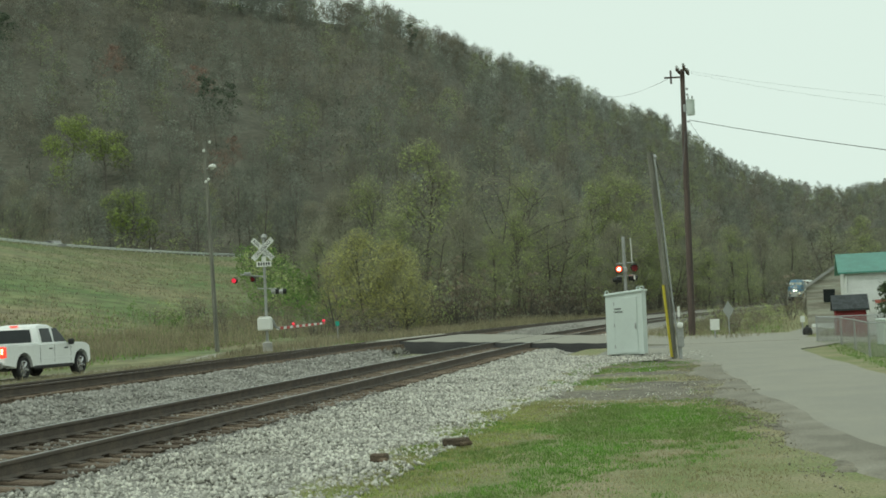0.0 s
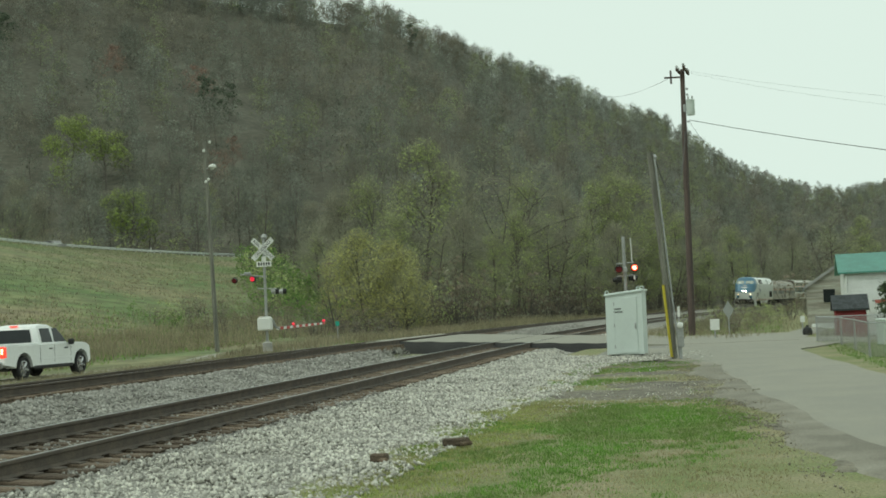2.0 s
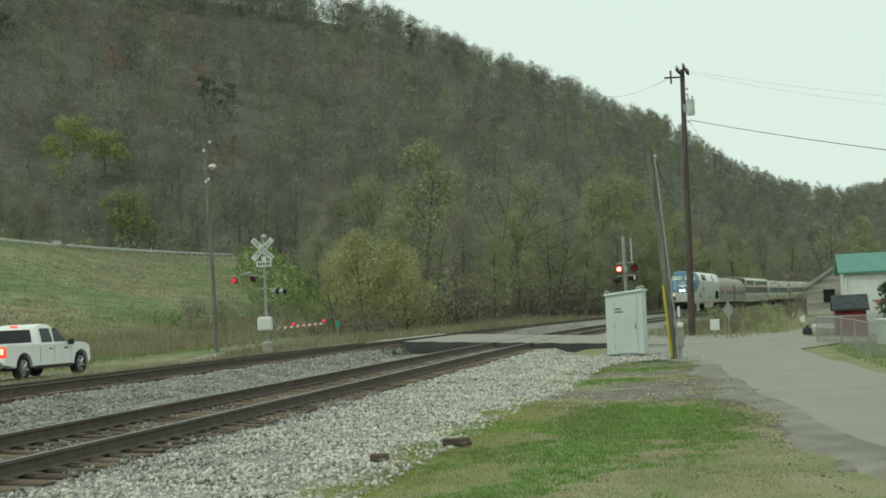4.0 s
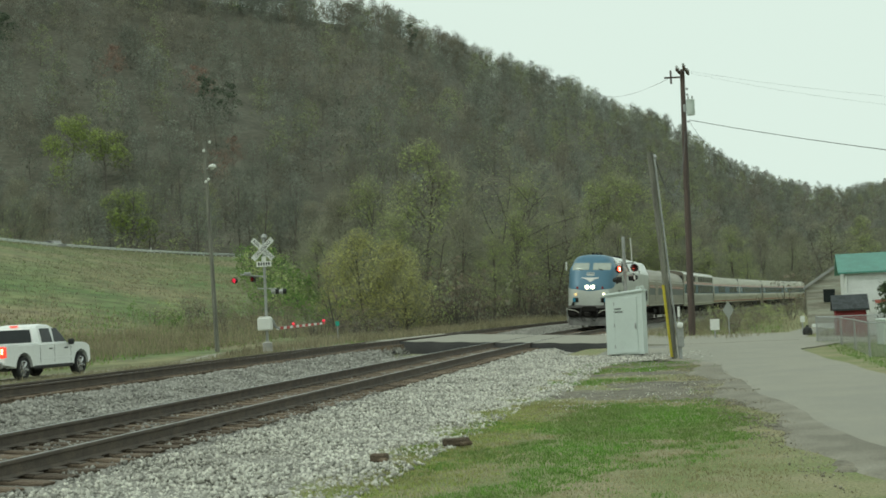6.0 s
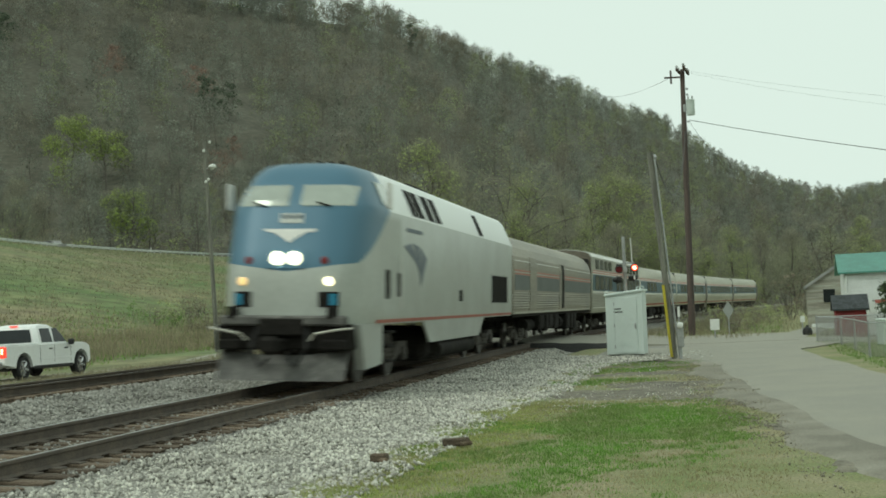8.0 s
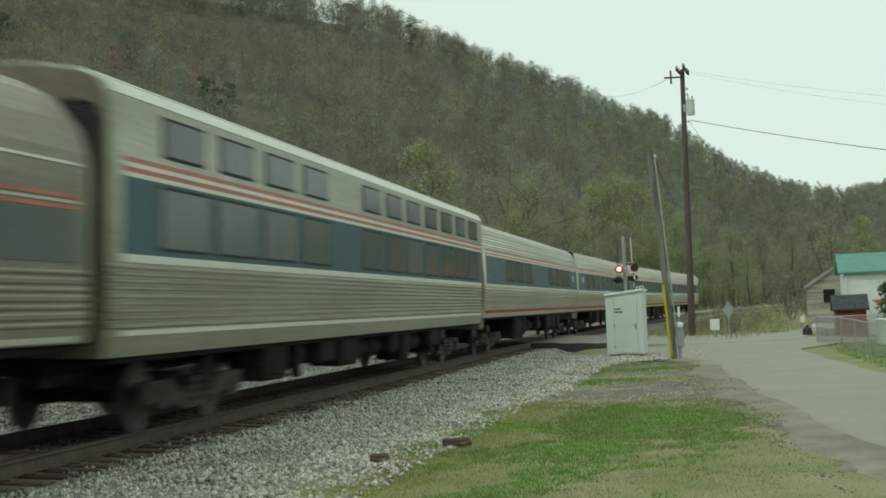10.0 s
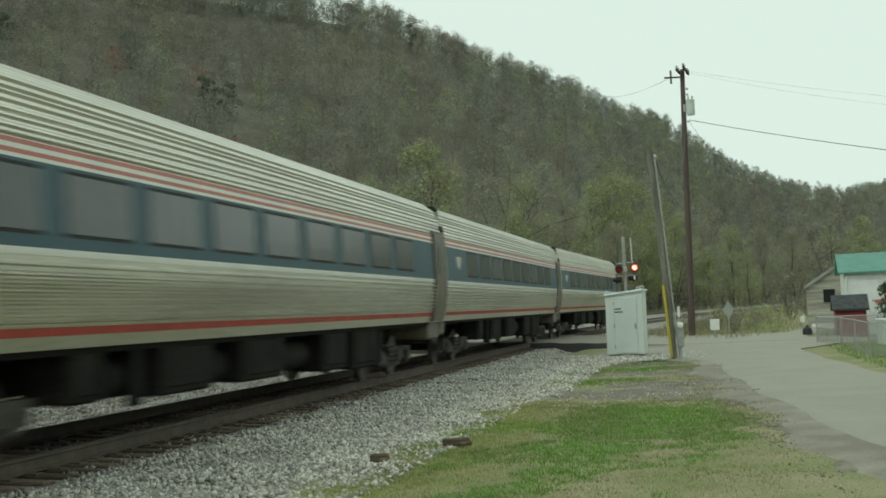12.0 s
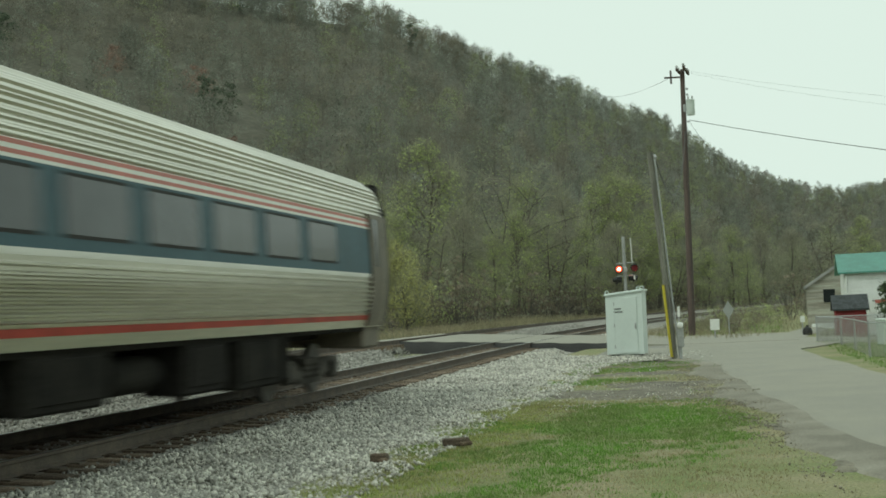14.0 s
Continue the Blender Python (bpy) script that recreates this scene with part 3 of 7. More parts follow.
def bogie(car, yc, base, r, heavy=False):
    """Two-axle bogie with side frames, journal boxes, springs and a cross beam."""
    bg = Shape()
    for side in (-1, 1):
        x = side * 1.08
        zt = 0.78 if heavy else 0.68
        prof = [(-base / 2 - 0.45, zt - 0.28), (-base / 2 - 0.45, zt), (-base / 2 + 0.35, zt), (-0.55, zt - 0.2), (0.55, zt - 0.2), (base / 2 - 0.35, zt),
                (base / 2 + 0.45, zt), (base / 2 + 0.45, zt - 0.28), (base / 2 - 0.3, zt - 0.26), (0.5, zt - 0.42), (-0.5, zt - 0.42), (-base / 2 + 0.3, zt - 0.26)]
        bg.loft([[(x - 0.07, yc + a, z) for a, z in prof], [(x + 0.07, yc + a, z) for a, z in prof]], True, True)
    bg.box((0, yc, 0.62), (2.0, 0.42, 0.22), 0.03)
    frame_part = part("bogie", bg, M_BOGIE, car, "dark grimy steel bogie")
    for e in (-1, 1):
        wheelset(frame_part, yc + e * base / 2, r)
        for side in (-1, 1):
            part("journal_box", Shape().box((side * 1.13, yc + e * base / 2, r), (0.2, 0.34, 0.32), 0.04), M_BOGIE, frame_part)
    for side in (-1, 1):
        for dy in (-0.24, 0.24):
            sp = Shape()
            sp.lathe([(0.11, 0), (0.13, 0.05), (0.11, 0.1), (0.13, 0.15), (0.11, 0.2), (0.13, 0.25), (0.11, 0.34)], 10, Matrix.Translation((side * 1.12, yc + dy, 0.36)))
            part("spring", sp, M_BOGIE, frame_part)
    return frame_part


# -- locomotive --
BODY = [(1.48, 1.22), (1.52, 1.36), (1.525, 3.46), (1.20, 4.14), (1.02, 4.29), (0.55, 4.38), (0.0, 4.40)]
NOSE_N = 5.0
NOSE_BACK = 6.8


def nose_front(z):
    return float(np.interp(z, [1.2, 2.1, 2.45, 3.3, 3.55, 4.0, 4.2, 4.33, 4.4], [10.38, 10.36, 10.28, 9.88, 9.74, 9.40, 9.18, 8.92, 8.3]))


def body_half(z):
    return float(np.interp(z, [p[1] for p in BODY], [p[0] for p in BODY]))


def nose_y(x, z):
    w = body_half(z)
    return NOSE_BACK + (nose_front(z) - NOSE_BACK) * max(0.0, 1 - abs(x / w) ** NOSE_N) ** (1 / NOSE_N)


def nose_patch(x0, x1, z0, z1, off=0.012, nx=8, nz=4, round_=0.0):
    sh = Shape()
    for layer in (off, off - 0.03):
        rows = []
        for i in range(nz + 1):
            z = z0 + (z1 - z0) * i / nz
            rows.append([(x0 + (x1 - x0) * j / nx, nose_y(x0 + (x1 - x0) * j / nx, z) + layer, z + (0.4 * layer if z > 3.4 else 0)) for j in range(nx + 1)])
        sh.loft(rows, False, False)
    return sh


def nose_disc(x, z, r, depth=0.05, off=0.0):
    m = Matrix.Translation((x, nose_y(x, z) + off, z)) @ Matrix.Rotation(radians(-90), 4, "X")
    return Shape().lathe([(r * 1.0, -0.05), (r, depth * 0.5), (r * 0.75, depth), (0.005, depth * 1.1)], 16, m)


def side_patch(half, y0, y1, z0, z1, side, off=0.012, n=3):
    """A panel that follows the side of a car body."""
    sh = Shape()
    rows = []
    for i in range(n + 1):
        z = z0 + (z1 - z0) * i / n
        rows.append([(side * (half(z) + off), y0, z), (side * (half(z) + off), y1, z)])
    inner = [[(side * (half(z0 + (z1 - z0) * i / n) - 0.03), y0, z0 + (z1 - z0) * i / n), (side * (half(z0 + (z1 - z0) * i / n) - 0.03), y1, z0 + (z1 - z0) * i / n)]
             for i in range(n + 1)]
    sh.loft(rows, False, False)
    rim = [r[0] for r in rows] + [r[1] for r in rows[::-1]]
    rim2 = [r[0] for r in inner] + [r[1] for r in inner[::-1]]
    sh.loft([rim, rim2], True, False)
    return sh


def build_locomotive():
    car = thing("locomotive", "silver diesel passenger locomotive with a blue nose, headlights lit", "locomotive")
    sh = Shape()
    ring = [(x, z) for x, z in BODY] + [(-x, z) for x, z in BODY[-2::-1]]
    ys = [-10.35, -10.25, NOSE_BACK + 0.02]
    sc = [0.985, 1.0, 1.0]
    sh.loft([[(x * k, y, z if z < 2 else 2 + (z - 2) * k) for x, z in ring] for y, k in zip(ys, sc)], True, True)
    # nose as rings of plan outlines, bottom to top
    zs = [1.22, 1.36, 1.7, 2.1, 2.3, 2.45, 2.7, 3.0, 3.3, 3.46, 3.55, 3.7, 3.85, 4.0, 4.1, 4.2, 4.27, 4.33, 4.38, 4.395]
    rings = []
    for z in zs:
        w, yf = body_half(z), nose_front(z)
        out = []
        for k in range(41):
            a = math.pi * k / 40
            c, s = math.cos(a), math.sin(a)
            out.append((w * math.copysign(abs(c) ** (2 / NOSE_N), c), NOSE_BACK + (yf - NOSE_BACK) * abs(s) ** (2 / NOSE_N), z))
        rings.append(out)
    sh.loft(rings, False, False)
    sh.add(rings[-1], [tuple(range(41))])
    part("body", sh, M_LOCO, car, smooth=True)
    # glass
    for x0, x1 in ((-1.19, -0.12), (0.12, 1.19)):
        part("windshield", nose_patch(x0, x1, 3.48, 3.88), M_WINDSHIELD, car, "windshield pane with the sky's reflection in its pale colour")
        wp = Shape()
        xa = (x0 + x1) / 2
        wp.tube([(xa - 0.1, nose_y(xa, 3.46) + 0.03, 3.47), (xa + 0.18, nose_y(xa, 3.54) + 0.04, 3.55)], 0.015, 5)
        part("wiper", wp, M_UNDER, car)
    for side in (-1, 1):
        part("cab_window", side_patch(body_half, 7.55, 8.35, 3.58, 4.02, side, 0.02), M_WINDSHIELD, car, "cab side window")
        part("mirror", Shape().box((side * 1.70, 8.75, 3.72), (0.08, 0.22, 0.5), 0.02), M_WHITE, car, "white folding mirror")
        part("grab_iron", Shape().tube([(side * 1.55, 7.15, 1.5), (side * 1.6, 7.15, 1.55), (side * 1.6, 7.15, 2.6), (side * 1.55, 7.15, 2.65)], 0.018, 5), M_WHITE, car)
        # dark intake slits along the upper panel
        for y0, y1 in ((5.0, 5.55), (4.2, 4.85), (3.0, 3.75), (2.1, 2.75), (-4.3, -3.7)):
            g = part("intake", side_patch(body_half, y0, y1, 3.52, 4.08, side, 0.014), M_UNDER, car, "dark louvred intake")
        for y0, y1, z0, z1 in ((7.95, 8.3, 1.75, 2.35), (6.9, 7.2, 1.8, 2.3), (-0.7, -0.25, 1.7, 2.0)):
            part("side_hatch", side_patch(body_half, y0, y1, z0, z1, side, 0.012), M_UNDER, car, "dark slit in the side")
        part("radiator_frame", side_patch(body_half, -9.2, -5.7, 1.62, 2.52, side, 0.010), M_SILVER, car)
        lou = Shape()
        for k in range(9):
            lou.box((side * 1.545, -7.45, 1.70 + k * 0.095), (0.03, 3.2, 0.03), 0, Matrix())
        lv = part("louvre", side_patch(body_half, -9.05, -5.85, 1.66, 2.48, side, 0.014), M_UNDER, car, "dark louvred radiator opening")
        part("slat", lou, M_GRIME, lv)
        # red line, skirts, emblem
        part("red_line", side_patch(body_half, -10.2, 8.9, 1.255, 1.325, side, 0.012), M_RED, car, "thin red line")
        sk = Shape()
        poly = [(4.4, 1.24), (-4.6, 1.24), (-3.5, 0.72), (3.6, 0.72)]
        sk.loft([[(side * 1.44, y, z) for y, z in poly], [(side * 1.50, y, z) for y, z in poly]], True, True)
        part("skirt", sk, M_SILVER, car)
        fk = Shape()
        poly = [(10.2, 1.24), (8.35, 1.24), (8.35, 0.42), (9.8, 0.36)]
        fk.loft([[(side * 1.28, y, z) for y, z in poly], [(side * 1.47, y, z) for y, z in poly]], True, True)
        part("front_skirt", fk, M_SILVER, car)
        em = Shape()
        # three blades that sweep down from a curved top to one point
        for k in range(3):
            a0, a1 = 0.06 + 0.33 * k, 0.06 + 0.33 * k + 0.25
            left, right = [], []
            for q in range(7):
                f = q / 6
                for a, out in ((a0, left), (a1, right)):
                    y = (6.75 - 2.7 * a) * (1 - f) + 4.85 * f - 0.35 * math.sin(math.pi * f) * (1 - a)
                    z = (2.95 - 0.22 * (2 * a - 0.8) ** 2) * (1 - f) + (2.02 + 0.25 * (1 - a)) * f
                    out.append((y, z))
            poly = left + right[::-1]
            em.loft([[(side * 1.528, y, z) for y, z in poly], [(side * 1.535, y, z) for y, z in poly]], True, True)
        em.box((side * 1.531, 5.5, 3.2), (0.008, 1.7, 0.08))
        part("emblem", em, M_LOGO, car, "blue-grey emblem of three blades")
        for k, z in enumerate((0.45, 0.75, 1.05)):
            part("step", Shape().box((side * 1.38, 7.6, z), (0.25, 0.55, 0.05), 0.01), M_GRIME, car)
    # lights and nose details
    part("number_board", nose_patch(-0.24, 0.24, 3.16, 3.34, 0.015), M_SILVER, car, "pale number board")
    nb = Shape()
    for k in range(3):
        x = -0.16 + 0.15 * k
        nb.box((x, nose_y(x, 3.26) + 0.022, 3.26), (0.09, 0.01, 0.11), 0, None)
    part("number_bars", nb, M_LOGO, car)
    lg = Shape()
    rows = []
    for z, w in ((3.05, 0.56), (3.0, 0.5), (2.98, 0.33), (2.86, 0.1), (2.80, 0.02)):
        rows.append([(w * (j / 4 - 1), nose_y(w * (j / 4 - 1), z) + 0.014, z) for j in range(9)])
    lg.loft(rows, False, False)
    part("nose_emblem", lg, M_WHITE, car, "white arrow-shaped emblem")
    box = nose_patch(-0.4, 0.4, 2.33, 2.67, 0.03)
    part("headlight_housing", box, M_LOCO, car)
    for x in (-0.17, 0.17):
        hl = part("headlight", nose_disc(x, 2.5, 0.135, 0.05, 0.03), M_LAMP, car, "bright lit headlight")
        part("bulb", nose_disc(x, 2.5, 0.06, 0.06, 0.045), M_LAMPCORE, hl)
        part("ditch_light", nose_disc(x * 5.1, 2.08, 0.085, 0.05), M_DITCH if x < 0 else M_AMBER, car, "bright lit ditch light" if x < 0 else "dim amber ditch light")
        part("marker_lamp", nose_disc(x * 4.5, 2.47, 0.075, 0.04), M_DARKRED, car, "dark red marker lamp")
        s = 1 if x > 0 else -1
        xa, xb = sorted((s * 0.68, s * 1.06))
        rec = part("nose_recess", nose_patch(xa, xb, 1.58, 1.88, 0.014), M_UNDER, car, "dark square recess")
        xa, xb = sorted((s * 0.88, s * 1.03))
        part("blue_glass", nose_patch(xa, xb, 1.62, 1.84, 0.02), M_CYAN, rec, "blue tinted glass")
        hr = Shape().tube([(s * 0.62, 10.75, 0.95), (s * 0.75, 10.85, 1.08), (s * 1.2, 10.85, 1.16), (s * 1.42, 10.6, 1.18)], 0.025, 6)
        part("handrail", hr, M_PALE, car, "pale steel handrail")
        part("hose", Shape().tube([(s * 0.5, 10.5, 1.2), (s * 0.55, 10.75, 0.8), (s * 0.35, 10.75, 0.45), (s * 0.2, 10.7, 0.6)], 0.03, 6), M_RUBBER, car)
        part("end_post", Shape().box((s * 1.0, 10.5, 1.48), (0.14, 0.3, 0.22), 0.02), M_UNDER, car)
        part("front_step", Shape().box((s * 1.05, 10.5, 0.86), (0.5, 0.26, 0.2), 0.03), M_UNDER, car)
    part("anticlimber", Shape().box((0, 10.42, 1.32), (2.5, 0.36, 0.2), 0.04), M_PLOW, car)
    part("end_beam", Shape().box((0, 10.2, 1.0), (2.7, 0.5, 0.5), 0.05), M_UNDER, car)
    cp = Shape().box((0, 10.75, 0.86), (0.24, 0.8, 0.24), 0.04)
    cp.box((0.06, 11.12, 0.86), (0.34, 0.26, 0.34), 0.07)
    part("coupler", cp, M_UNDER, car)
    part("coupler_pocket", Shape().box((0, 10.52, 1.2), (0.9, 0.2, 0.34), 0.03), M_UNDER, car)
    pl = Shape()
    prof = [(10.35, 0.78), (10.62, 0.5), (10.78, 0.18), (10.72, 0.18), (10.5, 0.5), (10.28, 0.74)]
    rings = []
    for x in (-1.27, -1.1, -0.5, 0.5, 1.1, 1.27):
        k = 0.0 if abs(x) < 1 else (0.1 if abs(x) < 1.3 else 0.35)
        rings.append([(x, y - k, z if (abs(x) > 0.6 or z < 0.6) else z - 0.12) for y, z in prof])
    pl.loft(rings, True, True)
    part("pilot", pl, M_PLOW, car, "dusty grey plough-shaped pilot")
    part("fuel_tank", Shape().box((0, 0, 0.62), (2.6, 6.6, 0.75), 0.18), M_UNDER, car)
    part("air_tank", y_tube(Shape(), -2.6, 2.4, -1.36, 0.5, 0.19, 12), M_GRIME, car, smooth=True)
    part("air_tank", y_tube(Shape(), -2.6, 2.4, 1.36, 0.5, 0.19, 12), M_GRIME, car, smooth=True)
    ro = Shape().box((0, 1.0, 4.42), (1.3, 2.4, 0.12), 0.04)
    part("exhaust_hatch", ro, M_GRIME, car)
    hn = Shape()
    for x in (-0.25, 0, 0.25):
        hn.tube([(x, 6.6, 4.47), (x, 7.0, 4.47), (x, 7.1, 4.47)], [0.03, 0.04, 0.09], 8)
    hn.box((0, 6.7, 4.42), (0.7, 0.1, 0.08))
    part("horn", hn, M_GRIME, car)
    for yc in (6.45, -6.45):
        bogie(car, yc, 2.74, 0.51, True)
    return car


# -- coaches --
COACH = [(1.50, 1.20), (1.555, 1.45), (1.60, 1.9), (1.605, 2.2), (1.585, 2.5), (1.545, 2.95), (1.52, 3.14), (1.46, 3.42), (1.33, 3.66), (1.06, 3.82), (0.55, 3.885), (0.0, 3.90)]
SLEEPER = [(1.50, 1.06), (1.53, 1.3), (1.545, 2.2), (1.54, 3.2), (1.52, 3.9), (1.40, 4.08), (1.15, 4.18), (0.6, 4.25), (0.0, 4.27)]
BAGGAGE = [(1.50, 1.25), (1.52, 1.5), (1.525, 2.9), (1.50, 3.2), (1.38, 3.5), (1.12, 3.78), (0.75, 3.95), (0.35, 4.03), (0.0, 4.05)]


def half_of(profile):
    upper = [p for p in profile]
    return lambda z: float(np.interp(z, [p[1] for p in upper], [p[0] for p in upper]))


def shell_points(profile, flutes):
    """Half outline with small ridges: flutes is a list of (z0, z1, pitch, depth)."""
    pts = []
    P = [Vector((x, z)) for x, z in profile]
    for a, b in zip(P, P[1:]):
        n = max(1, int((b - a).length / 0.02))
        for k in range(n):
            pts.append(a.lerp(b, k / n))
    pts.append(P[-1])
    run = 0.0
    out = []
    last = pts[0]
    for i, q in enumerate(pts):
        run += (q - last).length
        last = q
        t = (pts[min(i + 1, len(pts) - 1)] - pts[max(i - 1, 0)]).normalized()
        nrm = Vector((t.y, -t.x))
        for z0, z1, pitch, depth in flutes:
            if z0 <= q.y <= z1 and not (i == len(pts) - 1):
                ph = (run / pitch) % 1.0
                q = q + nrm * (depth if ph < 0.5 else 0.0)
                break
        out.append((q.x, q.y))
    # drop points on straight runs
    slim = [out[0]]
    for i in range(1, len(out) - 1):
        a, b, c = Vector(slim[-1]), Vector(out[i]), Vector(out[i + 1])
        if abs((b - a).cross(c - b)) > 1e-5 or (b - a).length > 0.3:
            slim.append(out[i])
    slim.append(out[-1])
    return slim


def coach_shell(car, profile, flutes, bands, length, roof_mat):
    """The body in parts: a shell with ridges, coloured bands on both sides, and the ends."""
    half = shell_points(profile, flutes)
    ring = half + [(-x, z) for x, z in half[-2::-1]]
    L = length / 2
    sh = Shape()
    rows = []
    for y, k in ((-L, 0.975), (-L + 0.12, 0.995), (-L + 0.3, 1.0), (L - 0.3, 1.0), (L - 0.12, 0.995), (L, 0.975)):
        rows.append([(x * k, y, z if z < 2 else 2 + (z - 2) * (1 - (1 - k) * 0.6)) for x, z in ring])
    sh.loft(rows, True, True)
    body = part("body", sh, roof_mat, car)
    for e in (-1, 1):
        cap = Shape()
        pts = [(x * 0.965, z * 0.985 + 0.02) for x, z in profile] + [(-x * 0.965, z * 0.985 + 0.02) for x, z in profile[-2::-1]]
        cap.loft([[(x, e * (L - 0.02), z) for x, z in pts], [(x, e * (L + 0.012), z) for x, z in pts]], True, True)
        part("end_wall", cap, M_ENDS, body, "brown-grey end wall")
    h = half_of(profile)
    for z0, z1, m, lab in bands:
        for side in (-1, 1):
            part("stripe", side_patch(h, -L + 0.32, L - 0.32, z0, z1, side, 0.012, 4), m, body, lab)
    return body, h


def coach_window(body, h, y0, y1, z0, z1, material, side):
    w = part("window", side_patch(h, y0 - 0.035, y1 + 0.035, z0 - 0.035, z1 + 0.035, side, 0.016, 3), M_RUBBER, body, "dark rubber-framed window")
    part("pane", side_patch(h, y0, y1, z0, z1, side, 0.022, 3), material, w)


def diaphragm(car, y, z1):
    sh = Shape()
    e = 1 if y > 0 else -1
    for k in range(3):
        sh.box((0, y + e * (0.04 + 0.06 * k), (z1 + 0.9) / 2 + 0.2), (2.72 - 0.1 * (k % 2), 0.05, z1 - 1.1 - 0.06 * (k % 2)), 0.06)
    part("diaphragm", sh, M_RUBBER, car, "black folded gangway bellows")
    part("coupler", Shape().box((0, y + e * 0.12, 0.85), (0.3, 0.6, 0.25), 0.04), M_UNDER, car)


def under_gear(car, seed, sill):
    rng = random.Random(seed)
    part("centre_sill", Shape().box((0, 0, sill - 0.12), (1.0, 24.6, 0.26), 0.03), M_UNDER, car)
    part("underfloor", Shape().box((0, 0, sill - 0.02), (2.86, 25.0, 0.12), 0.02), M_UNDER, car)
    y = -6.6
    while y < 6.3:
        w = rng.uniform(0.6, 2.0)
        kind = rng.random()
        for side in (-1, 1):
            zb = rng.uniform(0.38, 0.62)
            if kind < 0.28:
                part("air_tank", y_tube(Shape(), y, y + w, side * 1.05, 0.78, 0.24, 12), M_GRIME, car, smooth=True)
            else:
                m = M_GRIME if kind > 0.72 else M_UNDER
                sh = Shape().box((side * 1.12, y + w / 2, (zb + sill) / 2), (0.62, w, sill - zb), 0.04)
                sh.box((side * 1.44, y + w / 2, (zb + sill) / 2), (0.03, w * 0.8, (sill - zb) * 0.7), 0.01)
                part("equipment_box", sh, m, car)
        y += w + rng.uniform(0.15, 0.5)
    for y, side in ((-6.9, -1), (6.9, 1), (5.2, -1), (-5.2, 1)):
        part("hanger", Shape().box((side * 1.35, y, (sill + 0.45) / 2), (0.12, 0.28, sill - 0.45), 0.02), M_GRIME, car)


def end_door(body, h, L, top):
    """Recessed vestibule door in brown-grey near the rear end, on both sides."""
    for side in (-1, 1):
        d = part("end_panel", side_patch(h, -L + 0.04, -L + 1.35, 1.22, top + 0.1, side, 0.062, 8), M_ENDS, body, "brown-grey vestibule door panel")
        part("door_seam", side_patch(h, -L + 0.04, -L + 0.12, 1.3, top + 0.25, side, 0.068, 8), M_RUBBER, d)
        part("door_frame", side_patch(h, -L + 0.42, -L + 0.50, 1.3, top + 0.02, side, 0.070, 8), M_DULL, d)
        part("door_window", side_patch(h, -L + 0.86, -L + 1.16, 2.35, top + 0.02, side, 0.070, 6), M_CARGLASS, d)


def roof_vents(body, ys, z):
    for y in ys:
        for x in (-0.55, 0.55):
            part("roof_vent", Shape().box((x, y, z - 0.07), (0.5, 0.5, 0.1), 0.02), M_GRIME, body)


def build_coach(name, label, windows, curtains, seed, vest=True):
    car = thing(name, label, "train car", group="passenger cars")
    L = 25.6 / 2
    bands = [(1.34, 1.43, M_OLDRED, "dull dark red line"), (2.155, 2.225, M_WHITE, "white line"), (2.225, 2.965, M_BLUE, "slate-blue window band"),
             (2.965, 3.0, M_WHITE, "white stripe"), (3.0, 3.042, M_RED, "red stripe"), (3.042, 3.085, M_WHITE, "white stripe"), (3.085, 3.13, M_RED, "red stripe")]
    body, h = coach_shell(car, COACH, [(1.48, 2.12, 0.085, 0.055), (3.16, 3.85, 0.075, 0.026)], bands, 25.6, M_STEEL)
    for k, (f0, f1) in enumerate(windows):
        for side in (-1, 1):
            coach_window(body, h, 12.95 - f1, 12.95 - f0, 2.37, 2.90, M_CURTAIN if (k + seed) % curtains == 0 else M_CARGLASS, side)
    # the emblem stands at the end without doors
    e = 1 if vest else -1
    for side in (-1, 1):
        em = Shape()
        poly = [(e * 11.3, 2.78), (e * 10.6, 2.78), (e * 10.67, 2.64), (e * 10.97, 2.48), (e * 11.23, 2.60)]
        em.loft([[(side * (h(z) + 0.011), y, z) for y, z in poly], [(side * (h(z) + 0.019), y, z) for y, z in poly]], True, True)
        part("emblem", em, M_PALE, body, "pale emblem shape")
    if vest:
        end_door(body, h, L, 3.12)
    part("end_skirt", Shape().box((0, -L + 0.62, 1.05), (2.9, 1.2, 0.55), 0.05) if vest else Shape().box((0, -L + 0.32, 1.05), (2.9, 0.6, 0.4), 0.05), M_ENDS, car)
    part("end_skirt", Shape().box((0, L - 0.32, 1.05), (2.9, 0.6, 0.4), 0.05), M_ENDS, car)
    for y in (-L, L):
        diaphragm(car, y, 3.7)
    roof_vents(body, (L - 1.2, L - 2.1, -L + 1.4, -L + 2.3), 3.86)
    under_gear(car, seed, 1.2)
    for yc in (9.07, -9.07):
        bogie(car, yc, 2.6, 0.457)
    return car


